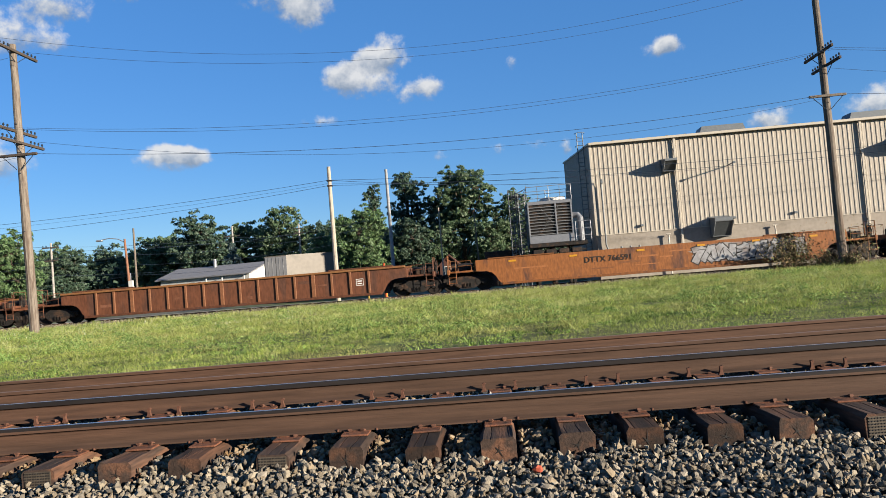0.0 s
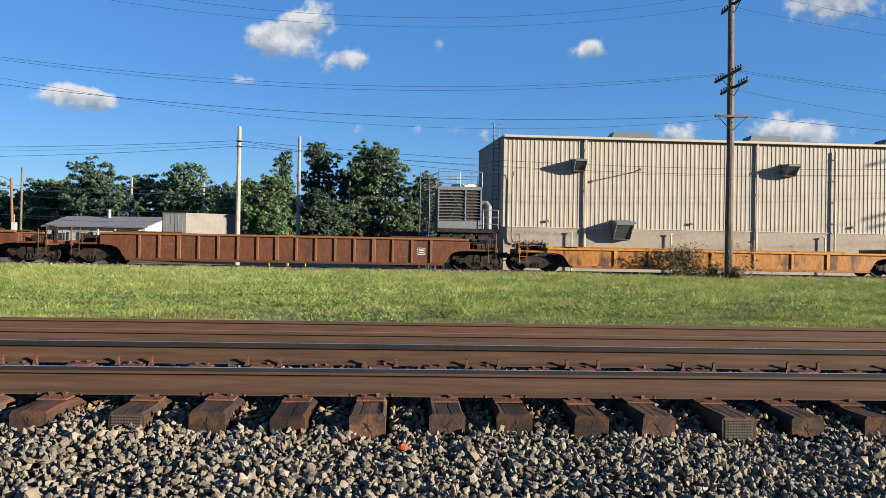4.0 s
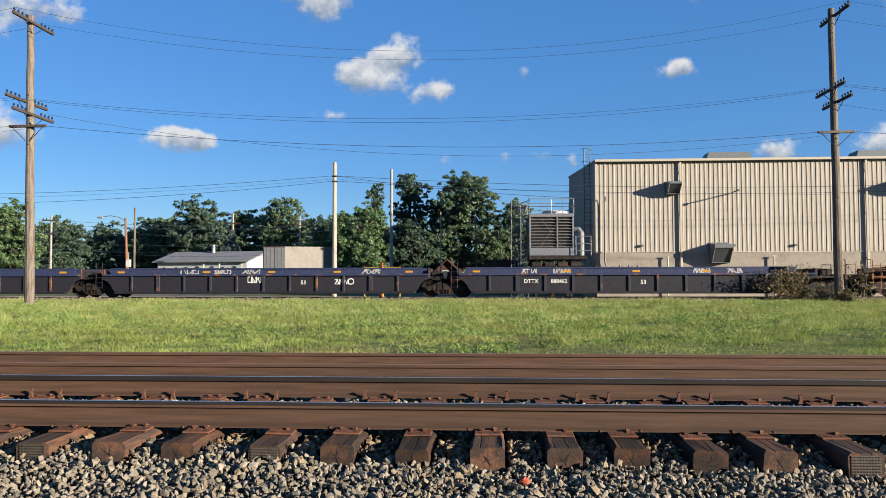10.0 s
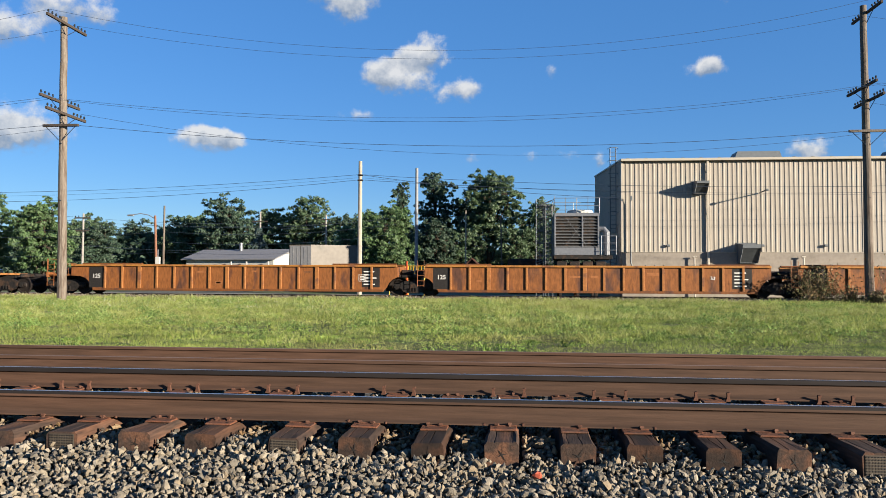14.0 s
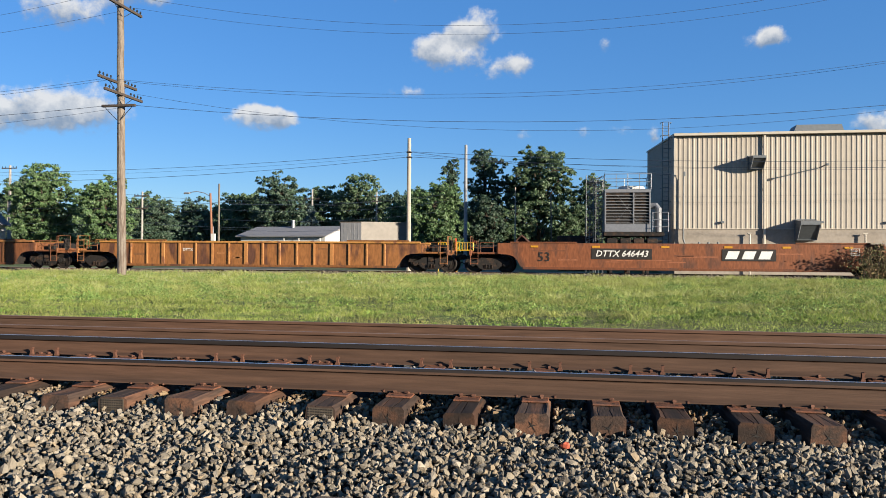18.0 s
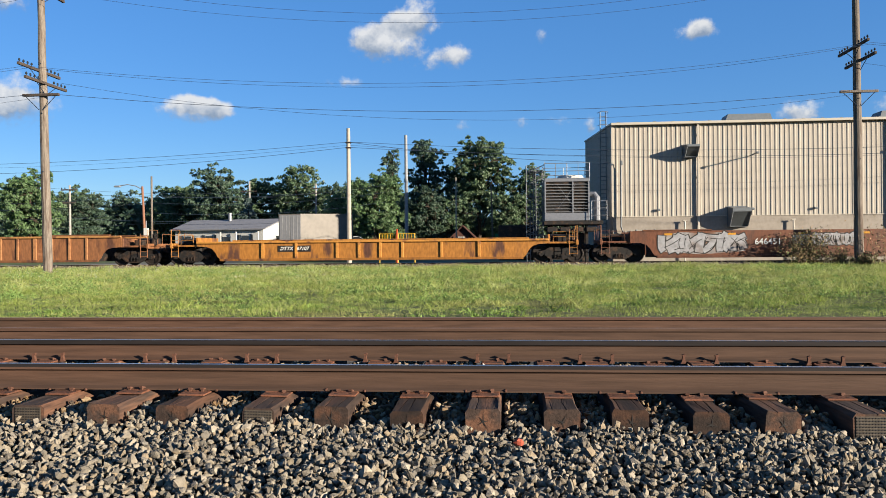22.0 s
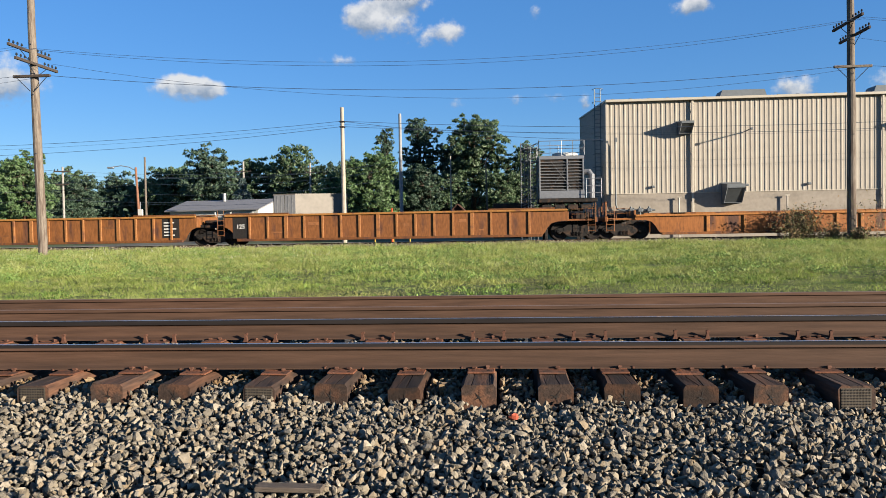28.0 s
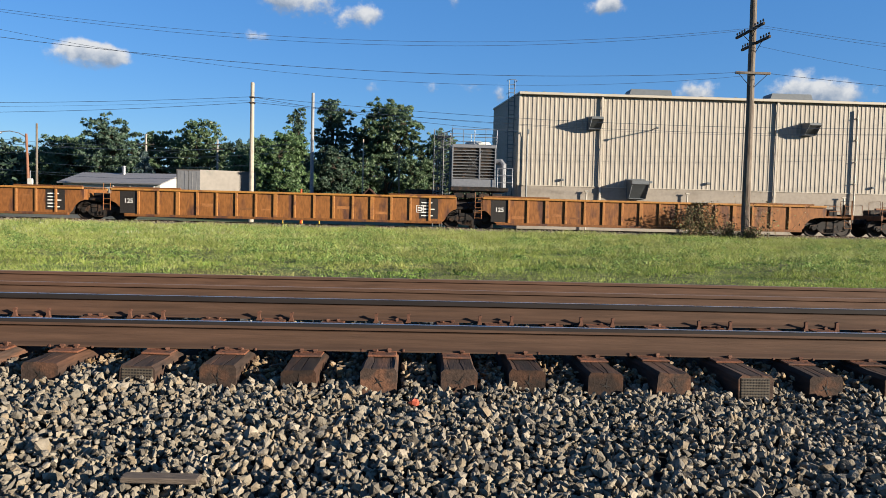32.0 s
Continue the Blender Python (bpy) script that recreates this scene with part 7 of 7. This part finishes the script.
    for x0 in (-7.75, -6.5):
        s = Shape().tube([(x0, 50, -0.2), (x0, 50, 1.85), (x0 + 1.1, 50, 1.85), (x0 + 1.1, 50, -0.2)], 0.05, 6)
        s.tube([(x0, 50, 1.35), (x0 + 1.1, 50, 1.35)], 0.04, 6)
        for k in range(1, 6):
            s.tube([(x0 + 0.18 * k, 50, 1.35), (x0 + 0.18 * k, 50, 1.85)], 0.02, 5)
        part("barrier_panel", s, YELLOW_PIPE, t)
    part("red_post", Shape().tube([(-6.57, 49.9, -0.2), (-6.57, 49.9, 2.15)], 0.06, 8), RED_PLASTIC, t)
    # vehicles
    for x, y, lab in ((-79.8, 108, "white parked hatchback far beyond the train"), (-18.6, 95, "white parked car beside the trailer")):
        t = thing("parked_car", lab, "car", (x, y, ground_z(y)), group="parked cars")
        s = Shape().prism([(-2.1, 0.3), (2.1, 0.3), (2.15, 0.75), (1.5, 0.95), (0.75, 1.45), (-1.2, 1.5), (-1.95, 1.0), (-2.15, 0.8)], -0.85, 0.85)
        part("body", s, CAR_WHITE, t)
        for yy in (-0.862, 0.852):
            s = Shape().prism([(-1.15, 1.0), (1.2, 1.0), (0.68, 1.4), (-1.05, 1.42)], yy, yy + 0.01)
            part("side_window", s, GLASS_DARK, t)
        for wx in (-1.3, 1.3):
            for yy in (-0.88, 0.66):
                part("wheel", Shape().tube([(wx, yy, 0.33), (wx, yy + 0.22, 0.33)], 0.33, 16), DARK_STEEL, t)
    t = thing("green_sign", "small green and white sign on a post", "sign", (0.0, 74, ground_z(74)))
    part("board", Shape().box(-0.5, 0.5, -0.04, 0.04, 1.5, 1.95, 0.01), SIGN_GREEN, t)
    part("post", Shape().tube([(0, 0.06, -0.1), (0, 0.06, 1.9)], 0.05, 6), GALVANIZED, t)
    t = thing("dumpster", "dark steel dumpster near the warehouse", "dumpster", (1.2, 53, -0.2))
    part("body", Shape().box(-1.1, 1.6, -0.8, 0.8, 0.2, 2.6, 0.06), DARK_STEEL, t)


# ---------------------------------------------------------------- trees
def tree(x, y, top, width, leaf, seed, label, conifer=False, low=0.12):
    """Tapered trunk, forking limbs, and a crown of sub-crowns: loose clumps of small leaves with gaps between them."""
    r = np.random.default_rng(seed)
    z0 = ground_z(y)
    h = top - z0
    t = thing("tree", label, "tree", (x, y, z0), group="trees behind the yard")
    s = Shape()
    bend = r.normal(0, 0.012 * h, 2)
    spine = [(bend[0] * math.sin(2.4 * k / 7), bend[1] * math.sin(2.0 * k / 7), -0.2 + h * 0.86 * k / 7) for k in range(8)]
    s.tube(spine, [h * 0.020 * (1 - k / 8.0) + 0.03 for k in range(8)], 8)
    clumps = []
    if conifer:
        for k in range(90):
            f = low + (1 - low) * (k / 90) ** 0.8
            rad = width * 0.5 * (1.04 - f) * r.uniform(0.45, 1.05) + 0.12
            a = k * 2.4 + r.normal(0, 0.4)
            clumps.append((rad * math.cos(a) * 0.85, rad * math.sin(a) * 0.85, h * f - 0.1 * rad, max(0.3, width * 0.13 * (1.15 - f)), 0.55))
    else:
        half = h * (0.5 - low * 0.42)
        mid = h - half
        lobes = int(13 + width * 0.6)
        for n in range(lobes):
            e = -0.75 + 1.72 * (n + 0.5) / lobes
            a = n * 2.4 + r.normal(0, 0.35)
            flat = math.sqrt(max(0.05, 1 - e * e)) * (1.0 if e > -0.2 else 0.85)
            reach = r.uniform(0.35, 0.76)
            c = np.array([math.cos(a) * flat * width * 0.5 * reach, math.sin(a) * flat * width * 0.5 * reach, mid + e * half * r.uniform(0.8, 0.93)])
            size = width * r.uniform(0.16, 0.25)
            fork = np.array(spine[min(7, max(1, int((c[2] / h - 0.18) * 8)))])
            knee = fork * 0.45 + c * 0.55 + np.array([0, 0, -0.04 * h])
            s.tube([tuple(fork), tuple(knee), tuple(c)], [h * 0.009 + 0.02, h * 0.006 + 0.01, 0.03], 5)
            for k in range(32):
                q = r.normal(size=3)
                q /= np.linalg.norm(q)
                q = q * size * r.uniform(0.35, 1.05) * np.array([1.15, 1.15, 0.95])
                p = c + q
                if k % 6 == 0:
                    s.tube([tuple(c - q * 0.2), tuple(p)], [0.04, 0.018], 4)
                clumps.append((*p, size * r.uniform(0.13, 0.31), 0.9))
        if low < 0.08:
            for n in range(int(width * 3.2)):
                a, d = r.uniform(0, 6.283), width * 0.46 * math.sqrt(r.random())
                clumps.append((math.cos(a) * d, math.sin(a) * d, r.uniform(0.06, 0.62) * h, width * r.uniform(0.06, 0.11), 0.8))
    part("trunk", s, BARK, t)
    n = len(clumps)
    c = np.array([q[:3] for q in clumps])
    rad = np.array([q[3] for q in clumps])
    per = np.maximum(9, (rad * rad * (330 if y < 115 else 105)).astype(int))
    per = np.minimum(per, 420)
    own = np.repeat(np.arange(n), per)
    m = len(own)
    d = r.normal(size=(m, 3))
    d /= np.linalg.norm(d, axis=1)[:, None]
    d[:, 2] = np.where(d[:, 2] < -0.3, -d[:, 2] * 0.6, d[:, 2])
    squash = np.array([q[4] for q in clumps])[own]
    pts = c[own] + d * (rad[own] * r.uniform(0.3, 1.0, m) ** 0.6 * r.choice([1.0, 1.25], m, p=[0.85, 0.15]))[:, None] * np.stack([np.ones(m), np.ones(m), squash], -1)
    size = r.uniform(0.08, 0.20, m) * (0.85 + h / 40) * (1.0 if y < 115 else 1.45)
    a = r.normal(size=(m, 3))
    a /= np.linalg.norm(a, axis=1)[:, None]
    b = np.cross(a, d + r.normal(0, 0.5, (m, 3)))
    b /= np.linalg.norm(b, axis=1)[:, None] + 1e-9
    v = np.stack([pts - a * size[:, None], pts - b * size[:, None] * 0.75, pts + (a * 0.9 + b * 0.5) * size[:, None]], 1)
    part("crown", soup("crown", v, m, 3, LEAF[leaf]), None, t)


def make_trees():
    broad, dark, young = "broad green tree with an uneven crown", "dark green tree with dense foliage", "bright green young tree with loose foliage"
    seeds = iter(range(200, 400))
    for x, y, top, w, leaf, lab, low in (
            (-3.0, 100, 15.2, 9.6, 0, broad, 0.26), (-10.8, 104, 16.5, 6.4, 1, dark, 0.1), (-7.2, 102, 12.0, 6.4, 1, dark, 0.06), (-14.5, 88, 10.0, 7.4, 2, young, 0.0), (3.6, 98, 11.2, 7.0, 0, broad, 0.0), (8.0, 102, 10.2, 7.0, 1, dark, 0.0),
            (0.4, 94, 7.6, 5.6, 0, broad, 0.0), (-5.6, 95, 7.0, 6.0, 0, broad, 0.0), (-9.4, 93, 8.5, 6.0, 1, dark, 0.0), (-20.0, 92, 7.6, 5.0, 2, young, 0.0), (-35.3, 128, 14.8, 10.0, 0, broad, 0.0), (-43.1, 132, 13.2, 10.0, 0, broad, 0.0)):
        tree(x, y, top, w, leaf, next(seeds), lab, low=low)
    for x, y, top, w, leaf, lab, low in (
            (-48.8, 126, 14.4, 11.5, 1, dark, 0.0), (-60.3, 135, 12.2, 13.0, 0, broad, 0.0), (-73.1, 140, 11.0, 12.0, 1, dark, 0.0), (-82.0, 138, 11.8, 13.0, 0, broad, 0.0), (-29.8, 130, 11.8, 8.5, 1, dark, 0.0), (-23.8, 120, 11.3, 7.5, 0, broad, 0.0),
            (-54.5, 142, 12.0, 10.0, 1, dark, 0.0), (-67.0, 146, 11.0, 10.0, 1, dark, 0.0), (-18.0, 112, 10.0, 8.0, 1, dark, 0.0)):
        tree(x, y, top, w, leaf, next(seeds), lab, low=low)
    for x, y, top, w, leaf, lab, low in (
            (-64.5, 86, 12.0, 8.5, 2, young, 0.0), (-53.5, 82, 9.8, 7.5, 2, young, 0.0), (-88.8, 100, 15.6, 11.0, 0, broad, 0.0), (-57.6, 100, 8.6, 7.5, 1, dark, 0.0), (-80.5, 104, 12.0, 9.0, 0, broad, 0.0), (-104.8, 112, 15.4, 11.0, 0, broad, 0.0),
            (-72.0, 108, 11.5, 9.0, 1, dark, 0.0), (-96.0, 122, 13.0, 12.0, 1, dark, 0.0), (-70.5, 80, 4.5, 5.0, 2, young, 0.0)):
        tree(x, y, top, w, leaf, next(seeds), lab, low=low)
    tree(-14.1, 96, 14.4, 3.3, 1, next(seeds), "tall narrow dark green tree", low=0.05)
    tree(-37.1, 108, 8.4, 6.2, 3, next(seeds), "small blue grey spruce", True, 0.02)
    # low hedge of undergrowth under the trees
    r = np.random.default_rng(77)
    m = 60000
    px = r.uniform(-125, 16, m)
    py = 112 + r.normal(0, 3, m) + 26 * (px < -20)
    pz = r.uniform(-0.2, 8.2, m) * (0.82 + 0.2 * np.sin(px * 0.35) + 0.1 * np.sin(px * 1.1))
    a, b = r.normal(0, 0.22, (m, 3)), r.normal(0, 0.22, (m, 3))
    c = np.stack([px, py, pz], -1)
    tagged(new("undergrowth", soup("undergrowth", np.stack([c - a, c - b, c + a, c + b], 1), m, 4, LEAF[1])), "dense dark undergrowth below the trees", "bushes", kind="stuff")

make_near_track()
make_other_tracks()
make_ballast()
make_grass()
make_dry_bush(17.1, 39.3, "dry_bush", "dry brown brush at the pole's foot", 5, 0.7, 40, 6)
make_dry_bush(15.75, 39.55, "dry_bush", "dry brown brush beside the track", 6, 1.45, 80, 9)
make_dry_bush(18.1, 38.6, "dry_bush", "low dry brush near the utility pole", 8, 0.6, 34, 8)
make_dry_bush(18.7, 38.6, "dry_bush", "tall thin dry weeds beside the pole", 9, 2.0, 10, 7)
make_poles()
make_back_poles()
make_warehouse()
make_cooling_tower()
make_yard()
make_trees()
TRAIN = make_train()


def motions():
    for u, car in TRAIN:
        walk(car, [(t, pose(u + speed_place(t), TRAIN_Y, TRAIN_TOP)) for t in range(0, 33, 4)])


motions()
